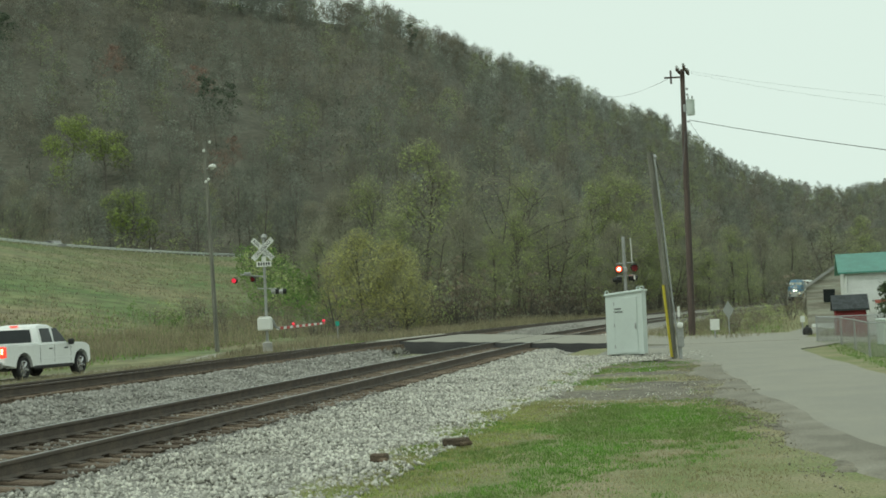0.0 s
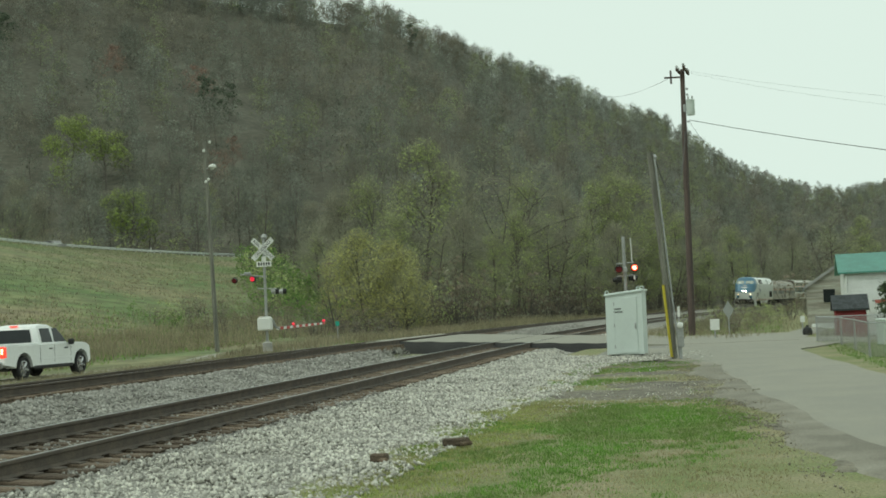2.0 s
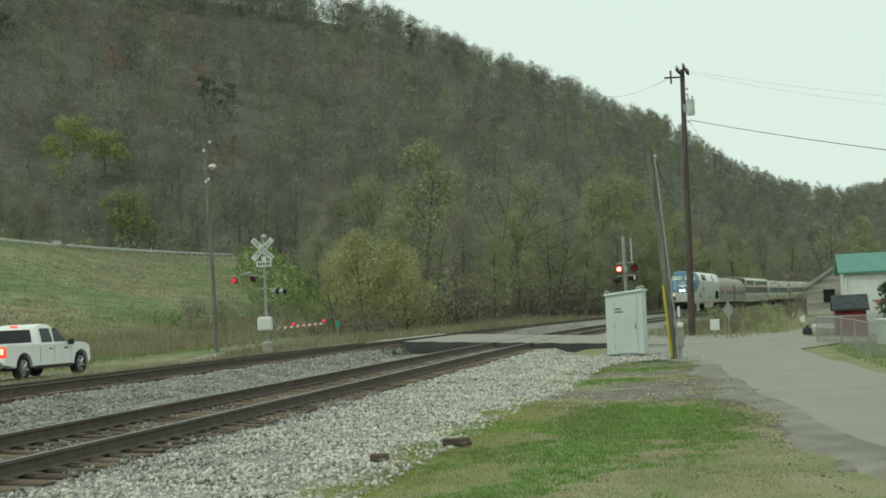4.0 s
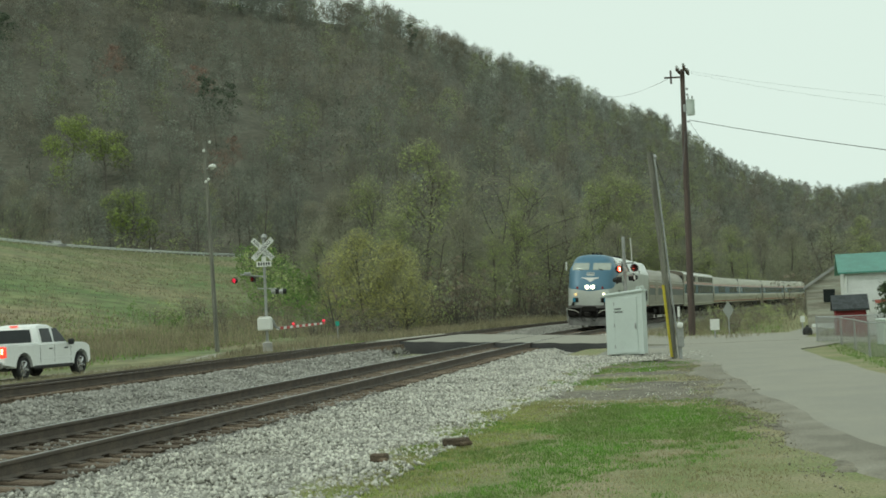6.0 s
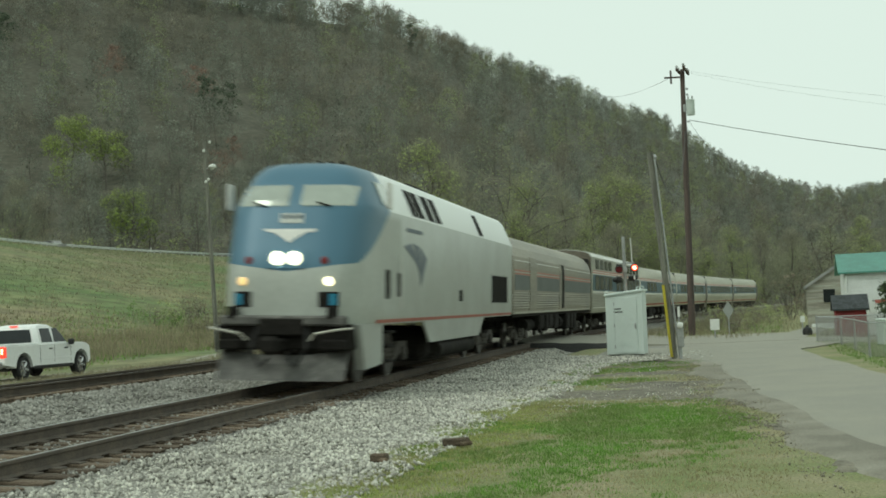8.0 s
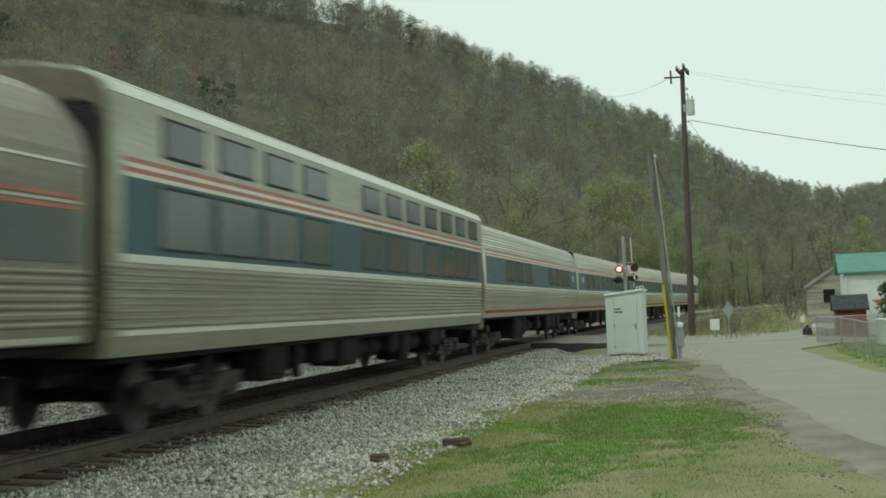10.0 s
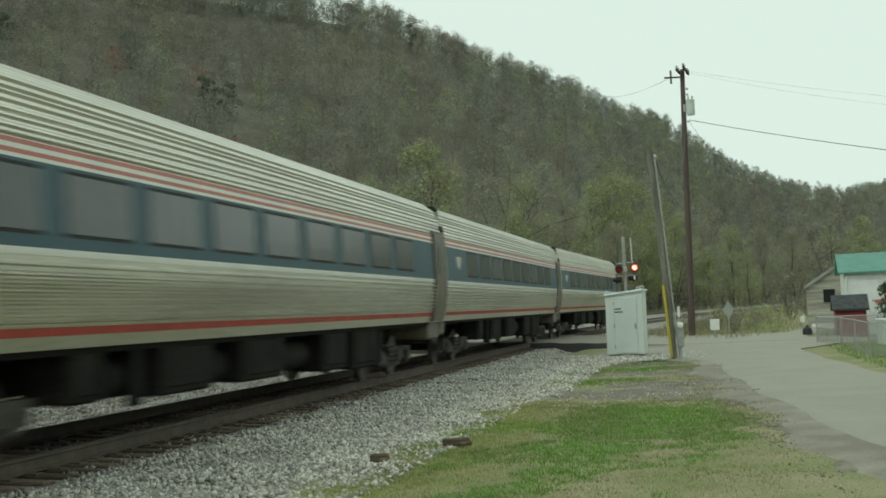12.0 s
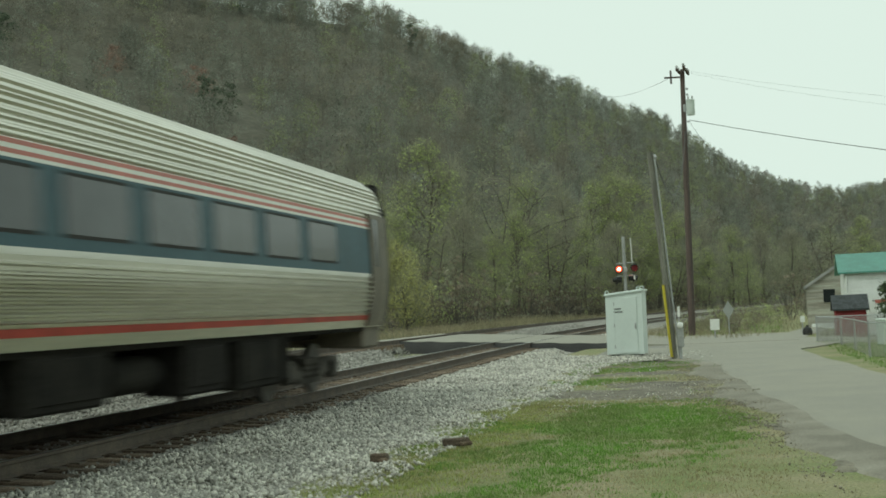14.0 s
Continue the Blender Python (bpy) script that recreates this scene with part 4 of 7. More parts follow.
def build_sleeper():
    car = thing("sleeping_car", "tall stainless sleeping car with two rows of windows", "train car", group="passenger cars")
    bands = [(2.145, 2.235, M_WHITE, "white line"), (2.235, 3.06, M_BLUE, "slate-blue window band"), (3.06, 3.11, M_WHITE, "white stripe"), (3.11, 3.165, M_RED, "red stripe"),
             (3.165, 3.215, M_WHITE, "white stripe"), (3.215, 3.27, M_RED, "red stripe"), (1.30, 1.36, M_WHITE, "pale line")]
    body, h = coach_shell(car, SLEEPER, [(1.38, 2.12, 0.085, 0.032)], bands, 25.6, M_SATIN)
    for k in range(12):
        f = 1.55 + 1.97 * k
        if k == 4:
            continue
        for side in (-1, 1):
            coach_window(body, h, 12.95 - f - 1.62, 12.95 - f + 0.02, 2.33, 2.99, M_CURTAIN if k % 5 == 2 else M_CARGLASS, side)
            coach_window(body, h, 12.95 - f - 1.45, 12.95 - f - 0.1, 3.38, 3.78, M_CURTAIN if k % 3 == 1 else M_CARGLASS, side)
    for side in (-1, 1):
        part("roof_edge", side_patch(h, -12.7, 12.7, 3.92, 4.12, side, 0.01), M_WHITE, body, "white roof edge")
    for y in (-12.8, 12.8):
        diaphragm(car, y, 3.7)
    under_gear(car, 11, 1.06)
    for yc in (9.07, -9.07):
        bogie(car, yc, 2.6, 0.457)
    return car


def build_baggage():
    car = thing("baggage_car", "dull stainless baggage car with a dark doorway", "train car", group="passenger cars")
    bands = [(1.27, 1.33, M_PALE, "pale line"), (2.62, 2.66, M_RED, "red stripe"), (2.68, 2.71, M_PALE, "pale stripe"), (2.73, 2.77, M_RED, "red stripe"), (2.1, 2.6, M_BLUEGREY, "dull blue-grey band"),
             (3.06, 3.09, M_WHITE, "thin pale line")]
    body, h = coach_shell(car, BAGGAGE, [(1.40, 2.05, 0.09, 0.010)], bands, 25.6, M_DULL)
    for side in (-1, 1):
        d = part("door", side_patch(h, -1.35, 0.35, 1.36, 3.25, side, 0.02, 6), M_DULL, body, "sliding steel door")
        part("door_gap", side_patch(h, -1.2, -0.45, 1.4, 3.2, side, 0.03, 6), M_UNDER, d, "dark doorway")
        d = part("door", side_patch(h, 7.2, 9.0, 1.36, 3.25, side, 0.02, 6), M_DULL, body, "sliding steel door")
    for y in (-12.8, 12.8):
        diaphragm(car, y, 3.6)
    under_gear(car, 8, 1.22)
    for yc in (9.07, -9.07):
        bogie(car, yc, 2.6, 0.457)
    return car


def raise_roof(car, low, k):
    """Stretch the upper body of a car above the height low."""
    for ob in car.children_recursive:
        for v in ob.data.vertices:
            if v.co.z > low:
                v.co.z = low + (v.co.z - low) * k
    return car


COACH_WINDOWS = [(3.3 + 2.145 * k, 3.3 + 2.145 * k + 1.62) for k in range(9)]
CAFE_WINDOWS = [(4.3, 6.05), (6.4, 8.1), (8.5, 10.2), (15.1, 16.6), (17.0, 18.6), (19.0, 20.6), (21.0, 22.6)]
TRAIN = []   # thing, distance of its front behind the train's front, length, pivot spacing


def build_train():
    TRAIN.append((raise_roof(build_locomotive(), 2.3, 1.085), 0.0, 21.0, 12.9))
    TRAIN.append((raise_roof(build_baggage(), 2.2, 1.07), 21.15, 25.9, 18.14))
    TRAIN.append((raise_roof(build_sleeper(), 2.2, 1.08), 47.15, 25.9, 18.14))
    TRAIN.append((raise_roof(build_coach("cafe_car", "fluted stainless lounge car with few windows", CAFE_WINDOWS, 9, 1, False), 2.2, 1.165), 73.15, 25.9, 18.14))
    c = raise_roof(build_coach("coach", "fluted stainless coach with a slate-blue window band", COACH_WINDOWS, 4, 2), 2.2, 1.165)
    TRAIN.append((c, 99.15, 25.9, 18.14))
    for k in (1, 2):
        TRAIN.append((copy_thing(c, Matrix()), 99.15 + 26.0 * k, 25.9, 18.14))


def car_pose(s_mid, base):
    a, b = on_line(s_mid - base / 2, 0, 0), on_line(s_mid + base / 2, 0, 0)
    d = (a - b).normalized()
    yaw = math.atan2(d.y, d.x) - math.pi / 2
    return Matrix.Translation((a + b) / 2) @ Matrix.Rotation(yaw, 4, "Z") @ Matrix.Rotation(-CANT, 4, "Y")


def front_s(t):
    """Where the train's front is on the line: about 65 miles an hour."""
    return 11.736 - 29.1704 * (t - 8) - 0.0025 * (t - 8) ** 2


build_train()


# ---- woods, brush and grass ----
M_BARK = mat("grey_bark", (0.15, 0.135, 0.115), 0.95, var=0.25, scale=1.5, fine=15, second=(0.10, 0.09, 0.075), obrand=0.15)
M_TWIG_GREY = mat("bare_grey_twigs", (0.275, 0.29, 0.245), 0.95, var=0.3, scale=0.07, fine=0.2, second=(0.185, 0.193, 0.155), island=0.15, thin=0.45)
M_TWIG_BROWN = mat("bare_brown_twigs", (0.275, 0.26, 0.205), 0.95, var=0.3, scale=0.07, fine=0.2, second=(0.19, 0.178, 0.14), island=0.15, thin=0.45)
M_TWIG_NEAR = mat("pale_grey_twigs", (0.35, 0.36, 0.25), 0.95, var=0.2, scale=0.1, fine=0.5, second=(0.29, 0.275, 0.215), island=0.2, thin=0.45)
M_BRUSH = mat("tan_brush_twigs", (0.28, 0.235, 0.175), 0.95, var=0.2, scale=0.1, fine=0.5, second=(0.21, 0.175, 0.13), island=0.2, thin=0.45)
M_OLIVE = mat("olive_budding_leaves", (0.30, 0.325, 0.185), 0.9, var=0.2, scale=0.06, fine=0.4, second=(0.255, 0.27, 0.165), island=0.25, thin=0.45)
M_OLIVE_NEAR = mat("young_olive_leaves", (0.46, 0.52, 0.225), 0.9, var=0.15, scale=0.1, fine=0.6, second=(0.38, 0.43, 0.195), island=0.25, thin=0.45)
M_YELLOW = mat("yellow_green_leaves", (0.56, 0.56, 0.22), 0.9, var=0.2, scale=0.3, fine=2, second=(0.42, 0.41, 0.18), island=0.25, thin=0.45)
M_FRESH = mat("fresh_green_leaves", (0.36, 0.42, 0.15), 0.9, var=0.2, scale=0.2, fine=1, second=(0.30, 0.37, 0.11), island=0.3, thin=0.45)
M_SHRUB = mat("bright_green_shrub_leaves", (0.20, 0.31, 0.09), 0.9, var=0.2, scale=0.2, fine=1, second=(0.15, 0.24, 0.07), island=0.3, thin=0.45)
M_RUSSET = mat("russet_buds", (0.29, 0.20, 0.16), 0.9, var=0.2, scale=0.1, fine=0.6, second=(0.24, 0.16, 0.125), island=0.3, thin=0.45)
M_PINE = mat("dark_evergreen", (0.12, 0.15, 0.10), 0.9, var=0.25, scale=0.3, fine=2, island=0.3, thin=0.45)
M_JUNIPER = mat("green_evergreen_leaves", (0.11, 0.15, 0.075), 0.9, var=0.25, scale=0.5, fine=3, island=0.3, thin=0.45)
M_STRAW = mat("dry_straw_weeds", (0.36, 0.325, 0.215), 0.95, var=0.2, scale=0.4, fine=3, second=(0.25, 0.22, 0.145), island=0.35, thin=0.45)
M_BLADE = mat("fresh_grass_blades", (0.17, 0.33, 0.06), 0.8, var=0.2, scale=0.7, fine=5, second=(0.19, 0.27, 0.08), island=0.3, thin=0.45)
M_BLADE_PALE = mat("yellow_green_grass_blades", (0.36, 0.43, 0.12), 0.8, var=0.2, scale=0.7, fine=5, second=(0.35, 0.35, 0.15), island=0.3, thin=0.45)
M_BLADE_DRY = mat("dry_grass_blades", (0.44, 0.40, 0.24), 0.85, var=0.2, scale=0.7, fine=5, second=(0.27, 0.23, 0.12), island=0.3, thin=0.45)


class Twigs:
    """Triangles of a plant, in numpy-friendly lists, with a material number for each."""

    def __init__(self, seed):
        self.rng = random.Random(seed)
        self.v, self.t, self.m = [], [], []

    def limb(self, a, b, ra, rb, n, mi):
        k = len(self.v)
        d = (b - a).normalized()
        u = d.orthogonal().normalized()
        w = d.cross(u)
        for p, r in ((a, ra), (b, rb)):
            for j in range(n):
                q = 2 * math.pi * j / n
                self.v.append(p + r * (u * math.cos(q) + w * math.sin(q)))
        for j in range(n):
            j2 = (j + 1) % n
            self.t += [(k + j, k + j2, k + n + j2), (k + j, k + n + j2, k + n + j)]
            self.m += [mi, mi]

    def spike(self, a, b, r, mi):
        d = (b - a).normalized()
        u = d.cross(Vector((self.rng.uniform(-1, 1), self.rng.uniform(-1, 1), self.rng.uniform(-1, 1)))).normalized()
        k = len(self.v)
        self.v += [a - u * r, a + u * r, b]
        self.t.append((k, k + 1, k + 2))
        self.m.append(mi)

    def leaf(self, p, size, mi, facing=None):
        """A small spray of foliage, turned outwards from its crown and a little to the sky."""
        k = len(self.v)
        g = self.rng.gauss
        if facing is None:
            for _ in range(3):
                self.v.append(p + Vector((g(0, 1), g(0, 1), g(0, 0.8))) * size * 0.62)
        else:
            d = (facing.normalized() + Vector((g(0, 0.30), g(0, 0.30), 0.30 + g(0, 0.30)))).normalized()
            u = d.orthogonal().normalized()
            w = d.cross(u)
            a = self.rng.uniform(0, 6.28)
            for q in range(3):
                b = a + q * 2.09 + self.rng.uniform(-0.5, 0.5)
                self.v.append(p + (u * math.cos(b) + w * math.sin(b)) * size * self.rng.uniform(0.55, 1.05))
        self.t.append((k, k + 1, k + 2))
        self.m.append(mi)

    def arrays(self):
        return np.array([tuple(p) for p in self.v], dtype=np.float32), np.array(self.t, dtype=np.int32), np.array(self.m, dtype=np.int32)


def broadleaf(seed, h, spread, limbs, subs, twigs, leaves, leaf_size, low=0.25, sides=5, forks=1):
    """A tree of height h: tapered, leaning trunk, rising limbs, branches, twigs and loose leaf clumps. Materials: 0 bark, 1 twig, 2 leaf."""
    tw = Twigs(seed)
    rng = tw.rng
    U = rng.uniform
    r0 = h * 0.016
    stems = []
    for f in range(forks):
        lean = Vector((U(-0.12, 0.12), U(-0.12, 0.12), 1)) if forks == 1 else Vector((U(-0.4, 0.4), U(-0.4, 0.4), 1))
        p, pts = Vector((0, 0, -0.3)), [Vector((0, 0, -0.3))]
        for k in range(4):
            p = p + Vector((lean.x + U(-0.06, 0.06), lean.y + U(-0.06, 0.06), 1)) * h * 0.21
            pts.append(p)
        for k in range(4):
            tw.limb(pts[k], pts[k + 1], r0 * (1 - 0.22 * k) / forks ** 0.4, r0 * (0.78 - 0.22 * k) / forks ** 0.4, sides, 0)
        stems.append(pts)
    ends = []
    for i in range(limbs):
        pts = stems[i % forks]
        t = low + (0.98 - low) * (i + U(0, 1)) / limbs
        k = min(3, int(t * 4))
        a = pts[k].lerp(pts[k + 1], t * 4 - k)
        q = i * 2.4 + U(-0.5, 0.5)
        reach = spread * (0.45 + 0.75 * math.sin(math.pi * min(1, (t - low) / (1 - low) * 0.8 + 0.18))) * U(0.65, 1.1)
        rise = h * U(0.10, 0.26) * (1.15 - 0.35 * t)
        b = a + Vector((math.cos(q) * reach * 0.5, math.sin(q) * reach * 0.5, rise * 0.62))
        c = a + Vector((math.cos(q + U(-0.2, 0.2)) * reach, math.sin(q + U(-0.2, 0.2)) * reach, rise))
        rr = r0 * 0.34 * (1.15 - 0.6 * t)
        tw.limb(a, b, rr, rr * 0.6, 3, 0)
        tw.limb(b, c, rr * 0.6, rr * 0.25, 3, 0)
        for j in range(subs):
            s = U(0.25, 1.0)
            e = (a.lerp(b, s * 2) if s < 0.5 else b.lerp(c, s * 2 - 1))
            f = e + Vector((U(-1, 1), U(-1, 1), U(0.0, 1.0))) * spread * 0.32
            tw.spike(e, f, rr * 0.35, 1)
            ends.append((e, f))
    top = stems[0][-1]
    for k in range(3):
        ends.append((top, top + Vector((U(-0.3, 0.3), U(-0.3, 0.3), 1)) * h * 0.14))
    for k in range(twigs):
        e, f = rng.choice(ends)
        a = e.lerp(f, U(0.2, 1))
        tw.spike(a, a + Vector((U(-1, 1), U(-1, 1), U(-0.3, 1))) * spread * 0.2, h * 0.0014 + 0.006, 1)
    for k in range(leaves):
        e, f = rng.choice(ends)
        a = e.lerp(f, U(0.3, 1.1)) + Vector((rng.gauss(0, 1), rng.gauss(0, 1), rng.gauss(0, 0.9))) * spread * 0.11
        tw.leaf(a, leaf_size * U(0.6, 1.3), 2, a - Vector((0, 0, h * 0.5)))
    return tw.arrays()


def lobed(seed, h, spread, lobes, leaves, leaf_size, twigs, base=0.3, sides=4, twig_r=0.0):
    """A tree whose crown is a cluster of uneven lobes: trunk, a limb into each lobe, twigs, and leaf clumps round the lobes with gaps. Materials: 0 bark, 1 twig, 2 leaf."""
    tw = Twigs(seed)
    rng = tw.rng
    U = rng.uniform
    r0 = h * (0.014 if sides > 3 else 0.009)
    foot = Vector((0, 0, -0.4))
    mid = Vector((U(-0.05, 0.05) * h, U(-0.05, 0.05) * h, h * 0.36))
    top = mid + Vector((U(-0.06, 0.06) * h, U(-0.06, 0.06) * h, h * 0.42))
    tw.limb(foot, mid, r0 * 1.1, r0 * 0.75, sides, 0)
    tw.limb(mid, top, r0 * 0.75, r0 * 0.2, sides, 0)
    blobs = []
    for i in range(lobes):
        t = (i + U(0.1, 0.9)) / lobes
        q = i * 2.4 + U(-0.6, 0.6)
        wide = math.sin(math.pi * min(1.0, 0.22 + 0.78 * t)) ** 0.7
        c = Vector((math.cos(q), math.sin(q), 0)) * spread * wide * U(0.35, 0.75) + Vector((mid.x * t, mid.y * t, h * (base + (0.93 - base) * t)))
        rad = spread * U(0.34, 0.52) * (1.15 - 0.45 * t)
        blobs.append((c, rad))
        f = min(0.95, max(0.12, (c.z - rad * 1.3) / h * 1.1))
        a = foot.lerp(mid, f / 0.45) if f < 0.45 else mid.lerp(top, (f - 0.45) / 0.5)
        tw.limb(a, c, r0 * 0.35, r0 * 0.10, 3, 0)
        for k in range(4):
            d = Vector((rng.gauss(0, 1), rng.gauss(0, 1), abs(rng.gauss(0.3, 0.8)))).normalized()
            tw.spike(a.lerp(c, U(0.5, 1)), c + d * rad * U(0.8, 1.15), r0 * 0.12 + 0.01, 1)
    for k in range(twigs):
        c, rad = rng.choice(blobs)
        d = Vector((rng.gauss(0, 1), rng.gauss(0, 1), rng.gauss(0.35, 0.9))).normalized()
        a = c + d * rad * U(0.2, 0.8)
        d2 = (d + Vector((U(-0.6, 0.6), U(-0.6, 0.6), U(-0.1, 0.8)))).normalized()
        tw.spike(a, a + d2 * rad * U(0.45, 1.0), twig_r or 0.008 + h * 0.0012, 1)
    for k in range(leaves):
        c, rad = rng.choice(blobs)
        d = Vector((rng.gauss(0, 1), rng.gauss(0, 1), rng.gauss(0.25, 0.9))).normalized()
        tw.leaf(c + Vector((d.x, d.y, d.z * 0.8)) * rad * (U(0.35, 1.0) ** 0.5) * U(0.85, 1.2), leaf_size * U(0.6, 1.3), 2, d + 0.35 * (c - Vector((mid.x, mid.y, h * 0.5))) / spread)
    return tw.arrays()


def evergreen(seed, h, n):
    tw = Twigs(seed)
    U = tw.rng.uniform
    tw.limb(Vector((0, 0, -0.3)), Vector((0, 0, h * 0.95)), h * 0.015, 0.02, 4, 0)
    for k in range(n):
        t = U(0.12, 1.0) ** 0.8
        q = U(0, 6.28)
        reach = (1.05 - t) * h * 0.22 * U(0.6, 1.1)
        a = Vector((0, 0, t * h))
        b = a + Vector((math.cos(q) * reach, math.sin(q) * reach, -0.12 * reach + U(-0.2, 0.2)))
        for _ in range(3):
            tw.leaf(a.lerp(b, U(0.3, 1)), 0.55, 2)
    return tw.arrays()


def plant(name, arrays, at, scale, turn, leaf, label, twig=None, category="tree"):
    """A single tree as a thing with trunk and crown."""
    v, t, m = arrays
    ob = thing(name, label, category, Matrix.Translation(at) @ Matrix.Rotation(turn, 4, "Z") @ Matrix.Diagonal((scale, scale, scale, 1)))
    for pname, pick, mats in (("trunk", m == 0, [M_BARK]), ("crown", m > 0, [twig or M_TWIG_GREY, leaf])):
        tt = t[pick]
        used, inv = np.unique(tt, return_inverse=True)
        me = fast_mesh(pname, v[used], inv.reshape(-1, 3), mats, (m[pick] - 1) if pname == "crown" else None)
        o2 = new(pname, me)
        o2.parent = ob
    return ob


def strew(name, kinds, places, mats, label, category):
    """Very many plants joined into one object; kinds: list of (arrays, material numbers of bark, twig, leaf); places: x, y, z, size, turn, kind."""
    vs, ts, ms, base = [], [], [], 0
    places = np.asarray(places, dtype=np.float64)
    for k, (arr, remap) in enumerate(kinds):
        v, t, m = arr
        p = places[places[:, 5] == k]
        if not len(p):
            continue
        c, s = np.cos(p[:, 4])[:, None], np.sin(p[:, 4])[:, None]
        w = p[:, 3][:, None]
        x = (v[None, :, 0] * c - v[None, :, 1] * s) * w + p[:, 0][:, None]
        y = (v[None, :, 0] * s + v[None, :, 1] * c) * w + p[:, 1][:, None]
        z = v[None, :, 2] * w + p[:, 2][:, None]
        vs.append(np.stack([x, y, z], -1).reshape(-1, 3))
        ts.append((t[None] + (np.arange(len(p)) * len(v))[:, None, None]).reshape(-1, 3) + base)
        ms.append(np.tile(np.array(remap)[m], len(p)))
        base += len(p) * len(v)
    ob = new(name, fast_mesh(name, np.concatenate(vs), np.concatenate(ts), mats, np.concatenate(ms)))
    return tagged(ob, label, category, kind="stuff")


def polar(az, r):
    a = math.radians(az)
    x, y = r * math.sin(a), r * math.cos(a)
    return x, y, gz(x, y)


def build_hill_woods():
    rng = np.random.default_rng(21)
    mats = [M_BARK, M_TWIG_GREY, M_TWIG_BROWN, M_OLIVE, M_FRESH, M_RUSSET, M_PINE, M_YELLOW]
    kinds = []
    for k in range(3):
        kinds.append((lobed(30 + k, 14.5, 5.3, 9, 250, 0.40, 190, 0.13, 3, twig_r=0.05), (0, 1, 1)))     # 0-2 grey
    for k in range(2):
        kinds.append((lobed(40 + k, 13.5, 5.3, 9, 250, 0.40, 190, 0.13, 3, twig_r=0.05), (0, 2, 2)))     # 3-4 brown
    for k in range(2):
        kinds.append((lobed(50 + k, 13.5, 5.4, 9, 310, 0.40, 120, 0.13, 3, twig_r=0.045), (0, 3, 3)))     # 5-6 olive
    kinds.append((lobed(60, 12.5, 5.0, 9, 420, 0.38, 60, 0.25, 3), (0, 4, 4)))                           # 7 fresh
    kinds.append((lobed(61, 11, 4.6, 8, 280, 0.38, 140, 0.25, 3, twig_r=0.045), (0, 5, 5)))              # 8 russet
    kinds.append((lobed(62, 14, 4.4, 9, 460, 0.45, 40, 0.2, 3), (0, 6, 6)))                              # 9 evergreen
    fine = {0: (31, 14.5, 0, 1, 1), 3: (41, 13.5, 0, 2, 2), 5: (51, 13.5, 0, 1, 3)}
    for k, (seed, h, *remap) in fine.items():
        kinds.append((lobed(seed + 7, h, 5.2, 12, 300, 0.26, 560, 0.26, 5, twig_r=0.03), tuple(remap)))  # 10-12, finer for the foot of the hill
    n = 60000
    az = rng.uniform(-20, 21, n)
    rf, rr = np.interp(az, SKY_AZ, FOOT_R), np.interp(az, SKY_AZ, SKY_R)
    t = rng.random(n)
    r = np.sqrt((rf * 0.97) ** 2 + t * ((rr * 1.06) ** 2 - (rf * 0.97) ** 2))
    # keep a spacing that widens with distance
    cell = {}
    keep = []
    for i in range(n):
        x, y = r[i] * math.sin(math.radians(az[i])), r[i] * math.cos(math.radians(az[i]))
        d = 8.6 + 0.0064 * r[i]
        ring = int(math.log(d) / 0.0064)
        key = (ring, int(math.radians(az[i] + 40) * r[i] / d))
        if key in cell:
            continue
        cell[key] = 1
        keep.append((x, y, az[i], r[i]))
    # small trees close together along the crest
    for i in range(420):
        a = rng.uniform(-14, 20)
        q = float(np.interp(a, SKY_AZ, SKY_R)) * rng.uniform(0.93, 1.02)
        keep.append((q * math.sin(math.radians(a)), q * math.cos(math.radians(a)), a, q))
    P = np.array(keep)
    x, y = P[:, 0], P[:, 1]
    z = ground_z(x, y)
    m = len(P)
    patch = bumps(x, y, 45.0, 4.0) + 0.5 * rng.normal(size=m)
    low = 1 - np.clip((P[:, 3] - np.interp(P[:, 2], SKY_AZ, FOOT_R)) / 260, 0, 1)
    right = np.clip((P[:, 2] + 2) / 12, 0, 1)
    u = rng.random(m)
    kind = rng.integers(0, 3, m)
    kind = np.where(patch > 0.35, rng.integers(3, 5, m), kind)
    kind = np.where(u < 0.10 + 0.30 * low * (0.35 + right) + 0.12 * right, rng.integers(5, 7, m), kind)
    u2 = rng.random(m)
    kind = np.where(u2 < 0.003 + 0.012 * low, 7, kind)
    # russet buds in three stands
    for az0, r0 in ((-13.0, 436.0), (-9.95, 414.0), (-8.2, 336.0)):
        away = np.hypot(P[:, 3] - r0, np.radians(P[:, 2] - az0) * r0)
        kind = np.where((away < 10) & (u < 0.85), 8, kind)
    for az0, r0 in ((-17.3, 447.0), (-8.6, 389.0)):
        away = np.hypot(P[:, 3] - r0, np.radians(P[:, 2] - az0) * r0)
        kind = np.where((away < 8) & (u < 0.9), 9, kind)
    kind = np.where((u2 > 0.994) & (P[:, 2] < 3) & (P[:, 3] > 400), 9, kind)
    close = P[:, 3] < 330
    for a, b, c in ((0, 3, 10), (3, 5, 11), (5, 7, 12)):
        kind = np.where(close & (kind >= a) & (kind < b), c, kind)
    size = rng.uniform(0.75, 1.2, m)
    size[-420:] *= 0.95
    rows = np.stack([x, y, z, size, rng.uniform(0, 6.28, m), kind], -1)
    strew("hillside_woods", kinds, rows, mats, "bare grey early-spring woods with scattered green buds", "woods")


